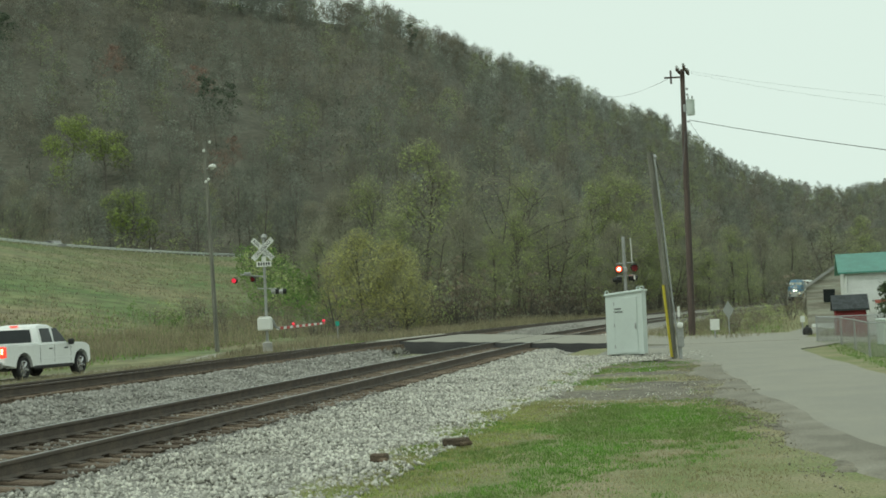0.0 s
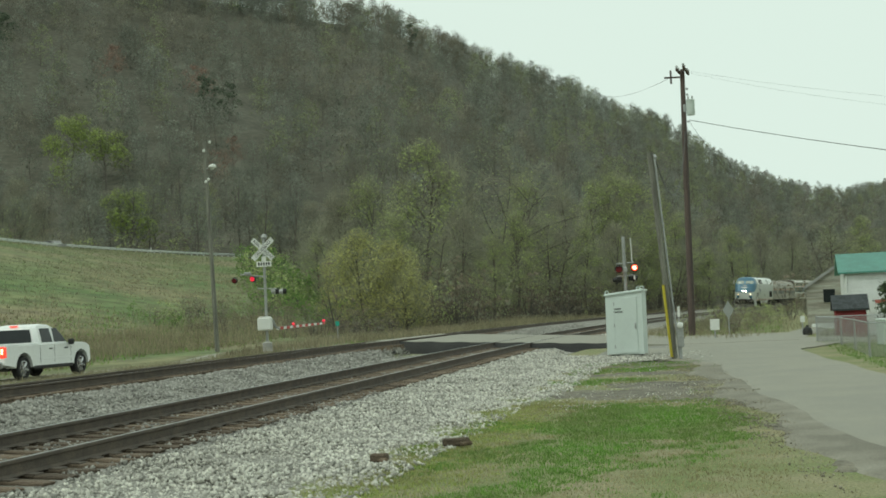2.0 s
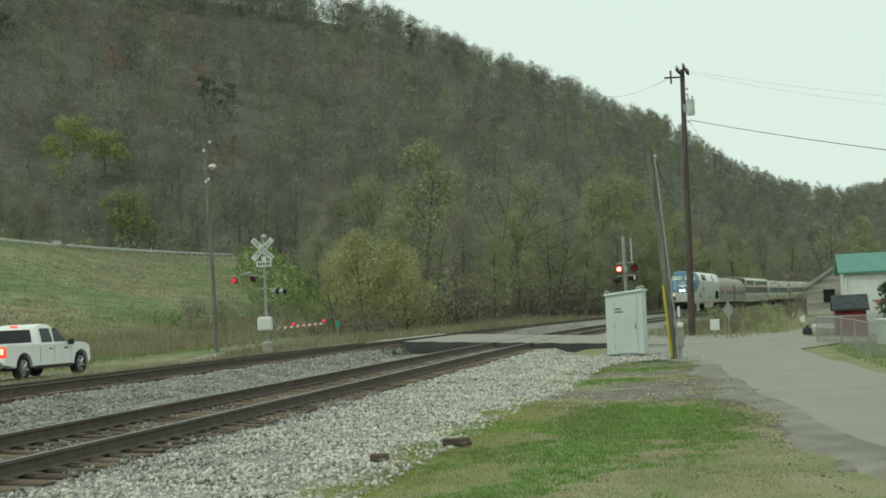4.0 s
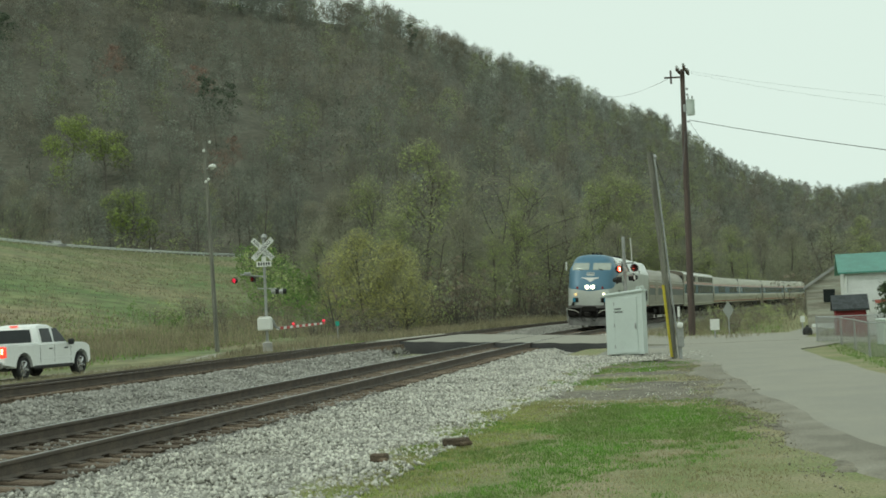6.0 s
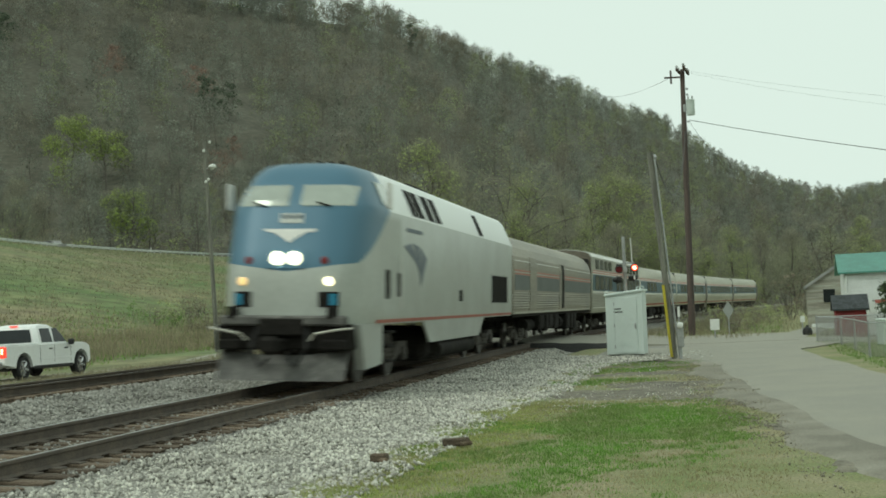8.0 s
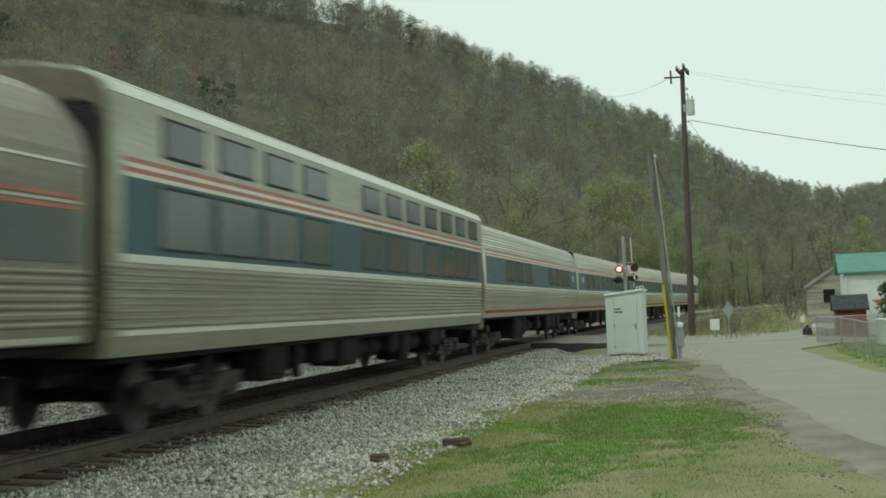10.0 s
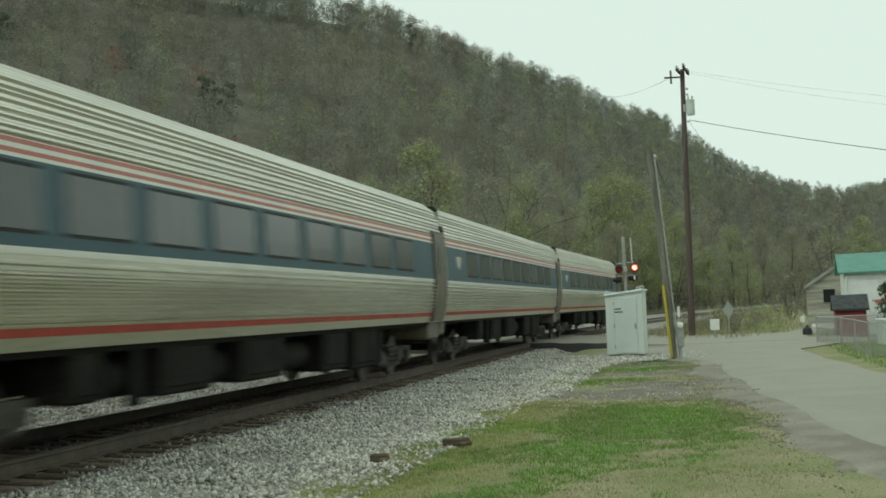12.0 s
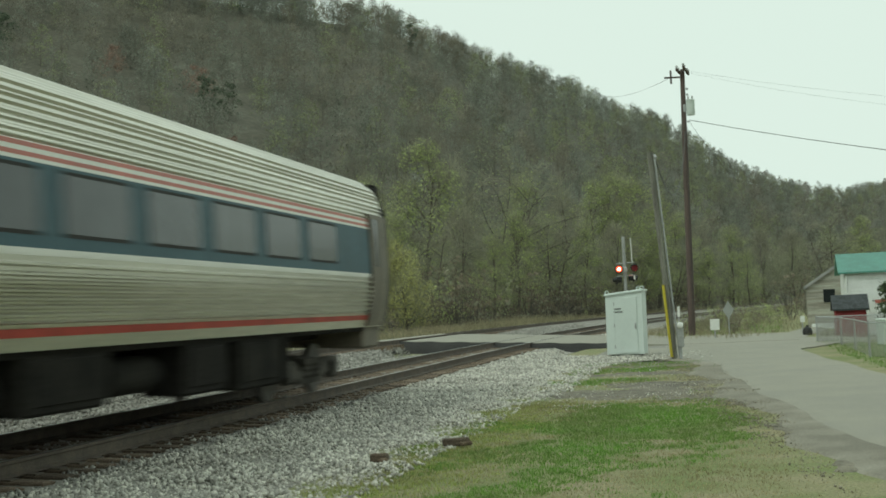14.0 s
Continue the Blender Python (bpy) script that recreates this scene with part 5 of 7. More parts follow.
def build_near_trees():
    """Taller trees at the foot of the hill: azimuth from the eye, range, height, kind."""
    rng = random.Random(9)
    kinds = {
        "olive": [lobed(101, 18, 4.8, 15, 4600, 0.16, 2400, 0.16, 7), lobed(102, 18, 5.0, 15, 4600, 0.16, 2400, 0.2, 7), lobed(108, 18, 5.4, 16, 4600, 0.16, 2400, 0.14, 7)],
        "bare": [broadleaf(103, 18, 5.6, 26, 12, 1500, 700, 0.22, 0.16, 6, 2), lobed(104, 18, 5.8, 18, 1300, 0.16, 3400, 0.16, 7), lobed(109, 18, 5.4, 18, 1300, 0.16, 3400, 0.18, 7)],
        "yellow": [lobed(105, 9, 4.0, 15, 4600, 0.13, 1900, 0.10, 6), lobed(107, 9, 3.6, 15, 4600, 0.13, 1900, 0.12, 6)],
        "fresh": [lobed(106, 14, 5.6, 7, 1900, 0.30, 900, 0.42, 6)],
        "vase": [broadleaf(111, 18, 6.6, 34, 16, 2600, 900, 0.16, 0.12, 7, 4)],
    }
    look_of = {"olive": (M_OLIVE_NEAR, "tall tree with loose olive-green spring buds"), "bare": (M_TWIG_NEAR, "tall bare grey tree with dense fine twigs"),
               "yellow": (M_YELLOW, "bushy yellow-green tree in young leaf"), "fresh": (M_FRESH, "tree with bright green young leaves"), "vase": (M_OLIVE_NEAR, "wide bare tree with dark rising limbs and few buds")}
    full = {"olive": 18.5, "bare": 18.5, "yellow": 9.6, "fresh": 14.5, "vase": 19.0}
    meshes = {}
    spots = [(-0.93, 150, 136, "olive"), (2.07, 150, 121, "vase"), (-2.9, 158, 108, "olive"), (-4.5, 160, 96, "bare"), (3.75, 160, 103, "olive"), (0.6, 172, 116, "bare"),
             (5.2, 176, 91, "bare"), (6.6, 196, 97, "olive"), (7.4, 200, 102, "olive"), (8.1, 206, 97, "olive"), (8.9, 214, 87, "olive"), (9.9, 240, 70, "olive"),
             (10.8, 262, 60, "bare"), (11.9, 285, 56, "olive"), (13.2, 305, 52, "bare"), (14.4, 330, 52, "bare"), (15.9, 350, 65, "bare"),
             (17.2, 380, 58, "olive"), (18.4, 400, 58, "bare"), (1.0, 138, 82, "bare"), (3.0, 142, 78, "olive"), (4.4, 158, 70, "bare"), (5.9, 172, 66, "olive"), (7.2, 184, 64, "bare"),
             (8.3, 205, 56, "olive"), (9.4, 215, 48, "bare"), (10.9, 240, 42, "olive"), (12.6, 270, 38, "olive"), (-0.6, 132, 74, "bare"), (2.0, 134, 60, "olive"),
             (-3.37, 112, 69, "yellow"), (-2.3, 110, 62, "yellow"), (-1.63, 108, 52, "yellow"), (-4.3, 118, 58, "yellow"), (-3.6, 132, 76, "bare"), (-2.0, 134, 80, "olive"),
             (-5.4, 150, 52, "olive"), (-6.3, 175, 50, "bare"), (-5.0, 168, 78, "bare"),
             (-15.2, 345, 158, "fresh"), (-13.8, 340, 149, "fresh"), (-13.35, 274, 106, "fresh"), (-12.9, 276, 98, "fresh"), (-10.8, 310, 98, "bare"), (-17.4, 290, 112, "bare"), (-8.2, 300, 100, "bare"), (-12.0, 300, 90, "bare"),
             (-14.8, 292, 96, "bare"), (-16.4, 285, 100, "bare"), (-9.6, 300, 92, "olive"), (-6.9, 290, 96, "bare"), (-5.6, 262, 90, "bare"), (-7.4, 270, 85, "olive")]
    for az, r, up, kind in spots:
        x, y, z = polar(az, r)
        # up: how far the crown rises over the eye's level, in thousandths of the range
        h = up / 1000.0 * r + EYE_Z - z
        k = rng.randrange(len(kinds[kind]))
        leaf, label = look_of[kind]
        if kind == "fresh":
            h = max(h, 13.0)
        h = min(max(h, 6.0 if kind == "yellow" else 9.0), 26.0)
        m = Matrix.Translation((x, y, z)) @ Matrix.Rotation(rng.uniform(0, 6.28), 4, "Z") @ Matrix.Diagonal((h / full[kind],) * 3 + (1,))
        key = (kind, k)
        if key not in meshes:
            meshes[key] = plant("tree", kinds[kind][k], (0, 0, 0), 1.0, 0.0, leaf, label, M_TWIG_NEAR)
            meshes[key].matrix_world = m
            tagged(meshes[key], group="trees at the foot of the hill")
        else:
            ob = copy_thing(meshes[key], Matrix())
            ob.matrix_basis = m


def build_brush():
    """Bare and budding shrubs, dry weeds and tussocks beside the tracks."""
    rng = np.random.default_rng(33)
    shrub = [(broadleaf(201, 3.0, 1.3, 6, 4, 46, 34, 0.12, 0.05, 3, 3), (0, 1, 1)), (broadleaf(202, 2.6, 1.3, 7, 4, 40, 110, 0.11, 0.05, 3, 3), (0, 1, 3)),
             (broadleaf(203, 2.2, 1.2, 7, 4, 20, 150, 0.11, 0.05, 3, 3), (0, 2, 4)), (broadleaf(204, 3.2, 1.4, 6, 4, 48, 34, 0.12, 0.05, 3, 3), (0, 2, 2))]
    rows = []

    def drop(n, s0, s1, o0, o1, kinds, lo, hi):
        s, o = rng.uniform(s0, s1, n), rng.uniform(o0, o1, n)
        x, y = line_xy(s, o)
        z = ground_z(x, y)
        for i in range(n):
            if o0 < -12 and math.degrees(math.atan2(x[i], y[i])) < -5.0:
                continue
            rows.append((x[i], y[i], z[i], rng.uniform(lo, hi), rng.uniform(0, 6.28), rng.choice(kinds)))

    drop(210, 92, 330, -26, -12.5, [0, 0, 1, 3, 3], 0.6, 1.7)
    drop(250, 95, 230, -23, -13, [3, 3, 0, 3], 0.9, 2.0)
    drop(190, 80, 240, -45, -18, [0, 1, 1, 3], 0.9, 2.0)
    drop(26, 72, 95, -30, -19, [0, 1, 3, 2], 0.25, 0.5)
    drop(26, 70, 105, -32, -22, [2, 2, 1], 0.9, 1.4)
    drop(150, 70, 200, 6, 11.5, [0, 3, 1], 0.25, 0.62)
    drop(130, 95, 260, 11, 24, [0, 3, 3, 0], 0.6, 1.4)
    drop(80, 58, 84, 5.5, 10, [0, 0, 3, 1], 0.22, 0.5)
    # on the grass bank and up at the highway's edge
    for i in range(30):
        az, r = rng.uniform(-19, -9.5), rng.uniform(85, 240)
        x, y, z = polar(az, r)
        rows.append((x, y, z, rng.uniform(0.08, 0.2), rng.uniform(0, 6.28), rng.choice([0, 2, 3, 1])))
    for i in range(60):
        az, r = rng.uniform(-8.2, -5.4), rng.uniform(140, 215)
        x, y, z = polar(az, r)
        rows.append((x, y, z, rng.uniform(0.9, 1.9), rng.uniform(0, 6.28), rng.choice([2, 2, 2, 1])))
    for i in range(60):
        az, r = rng.uniform(-8.4, -5.0), rng.uniform(108, 155)
        x, y, z = polar(az, r)
        rows.append((x, y, z, rng.uniform(0.6, 1.3), rng.uniform(0, 6.28), rng.choice([2, 1, 2])))
    for i in range(16):
        az, r = -11.8 + rng.normal(0, 0.5), 93 + rng.normal(0, 2.5)
        x, y, z = polar(az, r)
        rows.append((x, y, z, rng.uniform(0.3, 0.6), rng.uniform(0, 6.28), rng.choice([1, 3, 2])))
    for i in range(120):
        az, r = rng.uniform(-11.0, -2.0), rng.uniform(84, 106)
        x, y, z = polar(az, r)
        rows.append((x, y, z, rng.uniform(0.3, 0.75), rng.uniform(0, 6.28), rng.choice([0, 3, 3])))
    for i in range(160):
        az = rng.uniform(-19.5, -6)
        r = crest_range(az) + rng.uniform(22, 60)
        x, y, z = polar(az, float(r))
        rows.append((x, y, z, rng.uniform(0.8, 2.2), rng.uniform(0, 6.28), rng.choice([0, 3, 0, 1])))
    strew("brush", shrub, rows, [M_BARK, M_TWIG_NEAR, M_BRUSH, M_OLIVE_NEAR, M_SHRUB], "tangled bare brush with a few young leaves", "brush")


def blades(name, material, label, groups, seed):
    """Upright blades: groups of (x, y, z arrays, height, width, blades per place, spread)."""
    rng = np.random.default_rng(seed)
    vs = []
    for x, y, z, h, w, n, sp in groups:
        k = len(x)
        X = np.repeat(x, n) + rng.normal(0, sp, k * n)
        Y = np.repeat(y, n) + rng.normal(0, sp, k * n)
        Z = np.repeat(z, n)
        a = rng.uniform(0, 6.28, k * n)
        hh = h * rng.uniform(0.5, 1.3, k * n)
        ln = rng.uniform(0.1, 0.7, k * n) * hh
        b = rng.uniform(0, 6.28, k * n)
        dx, dy = np.cos(a) * w, np.sin(a) * w
        v = np.stack([np.stack([X - dx, Y - dy, Z - 0.01], -1), np.stack([X + dx, Y + dy, Z - 0.01], -1),
                      np.stack([X + np.cos(b) * ln, Y + np.sin(b) * ln, Z + hh], -1)], 1)
        vs.append(v)
    v = np.concatenate(vs)
    t = np.arange(len(v) * 3).reshape(-1, 3)
    ob = new(name, fast_mesh(name, v.reshape(-1, 3), t, [material]))
    return tagged(ob, label, "grass", kind="stuff")


def build_grass():
    rng = np.random.default_rng(44)

    def area(n, s0, s1, o0, o1, test=None):
        s, o = rng.uniform(s0, s1, n), rng.uniform(o0, o1, n)
        x, y = line_xy(s, o)
        ok = np.ones(n, bool) if test is None else test(s, o, x, y)
        x, y = x[ok], y[ok]
        return x, y, ground_z(x, y)

    worn = lambda s, o: np.exp(-((s - 13.6 - 0.5 * (o - 6)) / 2.6) ** 2) + 0.8 * np.exp(-((s - 19.5) / 1.2) ** 2) + 0.8 * np.exp(-((o - 9.3) / 0.8) ** 2)

    def blot(s, o, spots):
        return sum(k * np.exp(-((s - a) / u) ** 2 - ((o - b) / v) ** 2) for a, b, u, v, k in spots)

    def turf(s, o, x, y):
        """Positive where the lawn is green, negative where it is dead."""
        f = 0.42 * bumps(x, y, 0.7, 1.2) + 0.42 * bumps(x, y, 0.22, 2.2) + 0.2 * bumps(x, y, 2.1, 0.4) - 0.02 - 1.2 * worn(s, o)
        f = f + 0.6 * blot(s, o, ((1.0, 6.5, 1.0, 0.55, 1.0), (2.9, 6.2, 0.9, 0.8, 1.0), (6.8, 7.0, 2.2, 1.2, 0.9), (4.6, 7.3, 1.0, 1.2, 0.5), (9.0, 6.4, 1.4, 0.7, 0.5), (-1.2, 6.0, 1.2, 0.8, 0.8), (3.6, 8.3, 1.6, 0.8, 0.5), (7.2, 8.3, 1.6, 0.6, 0.5), (13.5, 7.9, 0.7, 0.5, 1.6), (17.5, 6.2, 1.2, 1.4, 0.8)))
        return f - blot(s, o, ((0.4, 5.5, 0.8, 0.6, 0.7), (0.5, 7.5, 0.9, 0.7, 0.8), (8.6, 5.2, 1.2, 0.6, 0.9), (4.6, 5.5, 0.7, 0.5, 0.6)))

    edge = lambda s: 4.35 + 0.15 * np.sin(s * 1.3) + 0.1 * np.sin(s * 3.1)
    green = lambda s, o, x, y: (turf(s, o, x, y) + rng.normal(0, 0.10, len(s)) > 0.0) & (o > edge(s) + 0.1)
    dry = lambda s, o, x, y: (turf(s, o, x, y) + 1.5 * np.maximum(worn(s, o) - 0.35, 0) + rng.normal(0, 0.2, len(s)) < 0.02) & (worn(s, o) < 0.55 + rng.normal(0, 0.2, len(s))) & (o > edge(s))
    pale = lambda s, o, x, y: (o > edge(s)) & (o < edge(s) + 1.15 + rng.normal(0, 0.3, len(s))) & (s + rng.normal(0, 0.6, len(s)) < 11) & (rng.random(len(s)) < 0.8)
    blades("lawn_grass", M_BLADE, "short fresh green lawn grass", [(*area(30000, -6, 11, 4.2, 9.6, green), 0.035, 0.006, 5, 0.045),
           (*area(9000, 11, 27, 4.5, 8.8, green), 0.045, 0.009, 4, 0.07), (*area(2500, 14, 40, 11.9, 17, None), 0.06, 0.012, 4, 0.08)], 1)
    blades("edge_grass", M_BLADE_PALE, "yellow-green young grass along the ballast", [(*area(9000, -6, 12, 4.2, 6.0, pale), 0.035, 0.006, 5, 0.05)], 7)
    blades("lawn_straw", M_BLADE_DRY, "dead straw-coloured grass in the lawn", [(*area(16000, -6, 11, 4.2, 9.6, dry), 0.022, 0.006, 5, 0.06),
           (*area(7000, 9, 30, 4.3, 8.6, dry), 0.03, 0.009, 4, 0.07)], 2)
    g1 = area(2600, 40, 140, -14, -10.3, lambda s, o, x, y: (s > 57) | (o > -12.4))
    g2 = area(1200, 57, 230, 3.9, 7.5)
    g3 = area(1800, 0, 45, -13.0, -10.2)
    g6 = area(3200, 18, 85, -27, -18.2)
    g7 = area(220, 50, 95, 4.2, 9.8)
    g8 = area(450, 48, 115, 8.5, 16, lambda s, o, x, y: (o < np.interp(s, [46, 54, 64, 72], [9.4, 10.9, 12.0, 12.6])) | (o > np.interp(s, [46, 54, 64, 72], [12.2, 12.8, 13.7, 14.3])))
    g4 = area(1600, -10, 95, -33, -19.8)
    g5 = area(2600, 90, 220, -24, -10)
    blades("dry_weeds", M_STRAW, "tall tan dead weeds beside the tracks", [(*g1, 0.5, 0.016, 6, 0.15), (*g2, 0.38, 0.016, 6, 0.2), (*g3, 0.25, 0.014, 6, 0.15),
           (*g4, 0.3, 0.018, 4, 0.3), (*g6, 0.5, 0.02, 5, 0.25), (*g7, 0.35, 0.016, 6, 0.2), (*g8, 0.25, 0.016, 6, 0.25), (*g5, 0.8, 0.03, 6, 0.3)], 3)
    h1 = area(1500, 40, 120, -34, -17.6)
    h2 = area(350, 57, 95, 4.2, 11.3)
    h3 = area(2000, -10, 60, -45, -17.6)
    h4 = area(1200, 0, 58, -13.0, -10.6)
    def bank(n, seed, spots, spread):
        """Places on the bank: loosely all over, and thick in a few patches (azimuth, range)."""
        az, r = rng.uniform(-20.5, -5.5, n), np.sqrt(rng.uniform(62.0 ** 2, 215.0 ** 2, n))
        f = bumps(r * np.sin(np.radians(az)), r * np.cos(np.radians(az)), 7.0, seed) * 0.6 - 0.35
        for a0, r0, wide, deep in spots:
            f = f + 1.5 * np.exp(-((az - a0) / wide) ** 2 - ((r - r0) / deep) ** 2)
        ok = (r < crest_range(az) - 3) & (f + rng.normal(0, spread, n) > 0)
        x, y = r[ok] * np.sin(np.radians(az[ok])), r[ok] * np.cos(np.radians(az[ok]))
        s, o = near_line(x, y)
        x, y = x[o < -17.6], y[o < -17.6]
        return x, y, ground_z(x, y)
    tan = [(-13.4, 128, 1.9, 12), (-9.3, 108, 1.8, 20), (-16.0, 84, 3.0, 8), (-11.0, 84, 4.0, 10), (-8.0, 90, 2.5, 10)]
    lush = [(-15.5, 170, 4.0, 25), (-10.2, 175, 2.4, 22), (-7.2, 170, 1.4, 30), (-17.5, 115, 2.0, 16)]
    blades("bank_weeds", M_STRAW, "brown dead weeds scattered over the bank", [(*bank(11000, 3.0, tan, 0.25), 0.15, 0.05, 5, 0.6)], 5)
    blades("bank_clumps", M_OLIVE, "olive tufts scattered over the bank", [(*bank(9000, 7.0, lush, 0.3), 0.16, 0.05, 5, 0.5)], 6)
    blades("bank_tussocks", M_BLADE, "rough green grass on the bank", [(*h1, 0.22, 0.02, 5, 0.3), (*h2, 0.16, 0.015, 5, 0.2), (*h3, 0.2, 0.02, 5, 0.3), (*h4, 0.12, 0.012, 5, 0.2)], 4)


build_hill_woods()
build_near_trees()
build_brush()
build_grass()


# ---- crossing signals, cabinet, poles and wires ----
M_ALU = mat("grey_aluminium_paint", (0.42, 0.43, 0.42), 0.5, 0.3, var=0.12, scale=2, fine=20, second=(0.33, 0.335, 0.32))
M_CABINET = mat("pale_cabinet_paint", (0.64, 0.71, 0.675), 0.5, 0.05, var=0.02, scale=1.2, fine=14, second=(0.59, 0.655, 0.62))
M_SIGN = mat("white_sign_sheet", (0.78, 0.79, 0.75), 0.5, var=0.05, scale=3, fine=20)
M_SIGNBACK = mat("bare_sign_back", (0.48, 0.50, 0.49), 0.45, 0.4, var=0.08, scale=3, fine=20)
M_BLACK = mat("black_paint", (0.02, 0.02, 0.02), 0.55, var=0.2)
M_REDPAINT = mat("red_reflective_tape", (0.50, 0.035, 0.03), 0.4, var=0.1)
M_LIT = mat("lit_red_lens", (0.6, 0.04, 0.03), 0.3, var=0.02, emit=(1.0, 0.10, 0.05), emit_power=2.4)
M_CORE = mat("bright_lamp_core", (0.8, 0.5, 0.4), 0.3, var=0.02, emit=(1.0, 0.62, 0.42), emit_power=7.0)
M_LIT_SIDE = mat("lit_red_lens_seen_aslant", (0.5, 0.02, 0.03), 0.3, var=0.02, emit=(0.9, 0.02, 0.07), emit_power=0.85)
M_UNLIT = mat("unlit_red_lens", (0.16, 0.012, 0.018), 0.25, var=0.05)
M_POLEWOOD = mat("creosoted_pole", (0.125, 0.092, 0.08), 0.9, var=0.25, scale=1.5, fine=12, second=(0.085, 0.065, 0.06), stretch=(6, 6, 0.5), bump=0.5)
M_POLEGREY = mat("weathered_pole", (0.235, 0.235, 0.195), 0.9, var=0.2, scale=1.5, fine=12, second=(0.13, 0.125, 0.11), stretch=(6, 6, 0.5), bump=0.5)
M_YELLOWGUARD = mat("yellow_plastic_guard", (0.55, 0.46, 0.05), 0.5, var=0.1)
M_WIRE = mat("black_cable", (0.05, 0.05, 0.05), 0.6, var=0.1)
M_GALV = mat("galvanised_steel", (0.45, 0.46, 0.46), 0.45, 0.6, var=0.12, scale=3, fine=25)
M_CONCRETE = mat("pale_concrete", (0.42, 0.41, 0.38), 0.9, var=0.12, scale=3, fine=30, bump=0.4)

LAMPS = []   # lens, starts lit, resting pose


def word(text, size, material, parent, m, label=""):
    """Flat raised lettering as a mesh."""
    cu = bpy.data.curves.new("lettering", "FONT")
    cu.body, cu.size, cu.align_x, cu.align_y, cu.extrude = text, size, "CENTER", "CENTER", 0.003
    tmp = bpy.data.objects.new("lettering", cu)
    scene.collection.objects.link(tmp)
    bpy.context.view_layer.update()
    me = bpy.data.meshes.new_from_object(tmp.evaluated_get(bpy.context.evaluated_depsgraph_get()))
    bpy.data.objects.remove(tmp)
    me.materials.clear()
    me.materials.append(material)
    ob = new("lettering", me)
    ob.parent = parent
    ob.matrix_basis = m
    return tagged(ob, label)


def flasher(parent, x, y, z, turn, lit_first, lit, r=0.155):
    """A crossing lamp: background disc, hood, and a lens disc lit on one face that turns to flash. It looks along -y at turn 0."""
    m = Matrix.Translation((x, y, z)) @ Matrix.Rotation(turn, 4, "Z")
    face = m @ Matrix.Rotation(radians(90), 4, "X")
    head = part("lamp", Shape().lathe([(r * 1.28, 0.0), (r * 1.28, -0.02), (r, -0.05), (r * 0.6, -0.2), (0.02, -0.22)], 20, face), M_BLACK, parent, "black flasher lamp with a round backplate")
    hd = Shape()
    out, inn = [], []
    for k in range(13):
        a = math.pi * (k / 12 * 1.15 - 0.075)
        c, s = math.cos(a), math.sin(a)
        out.append([m @ Vector((c * r * 1.08, 0.0, s * r * 1.08)), m @ Vector((c * r * 1.08, -0.26 * (0.35 + 0.65 * max(s, 0)), s * r * 1.08 - 0.02))])
    hd.loft(out, False, False)
    part("hood", hd, M_BLACK, head)
    disc = Shape()
    disc.lathe([(r * 0.98, 0.012), (r * 0.7, 0.03), (0.004, 0.035)], 20, Matrix.Rotation(radians(90), 4, "X"), 0)
    disc.lathe([(r * 0.52, 0.036), (0.004, 0.045)], 16, Matrix.Rotation(radians(90), 4, "X"), 2)
    disc.lathe([(r * 0.98, 0.010), (r * 0.7, -0.01), (0.004, -0.015)], 20, Matrix.Rotation(radians(90), 4, "X"), 1)
    ln = part("lens", disc, [lit, M_UNLIT, M_CORE if lit is M_LIT else lit], parent, "round red signal lens")
    rest = m @ Matrix.Translation((0, -0.09 - 0.06, 0))
    ln.matrix_basis = rest
    LAMPS.append((ln, lit_first, rest))
    return head


def dark_lamp(parent, x, y, z, turn, k=1.0, case=None):
    m = Matrix.Translation((x, y, z)) @ Matrix.Rotation(turn, 4, "Z") @ Matrix.Rotation(radians(90), 4, "X") @ Matrix.Diagonal((k, k, k, 1))
    part("lamp", Shape().lathe([(0.23, 0.0), (0.23, -0.02), (0.155, -0.05), (0.1, -0.22), (0.02, -0.24)], 16, m), case or M_BLACK, parent, "lamp turned away")
    part("hood", Shape().lathe([(0.17, 0.0), (0.165, 0.22), (0.15, 0.22), (0.15, 0.0)], 14, m), M_BLACK, parent)


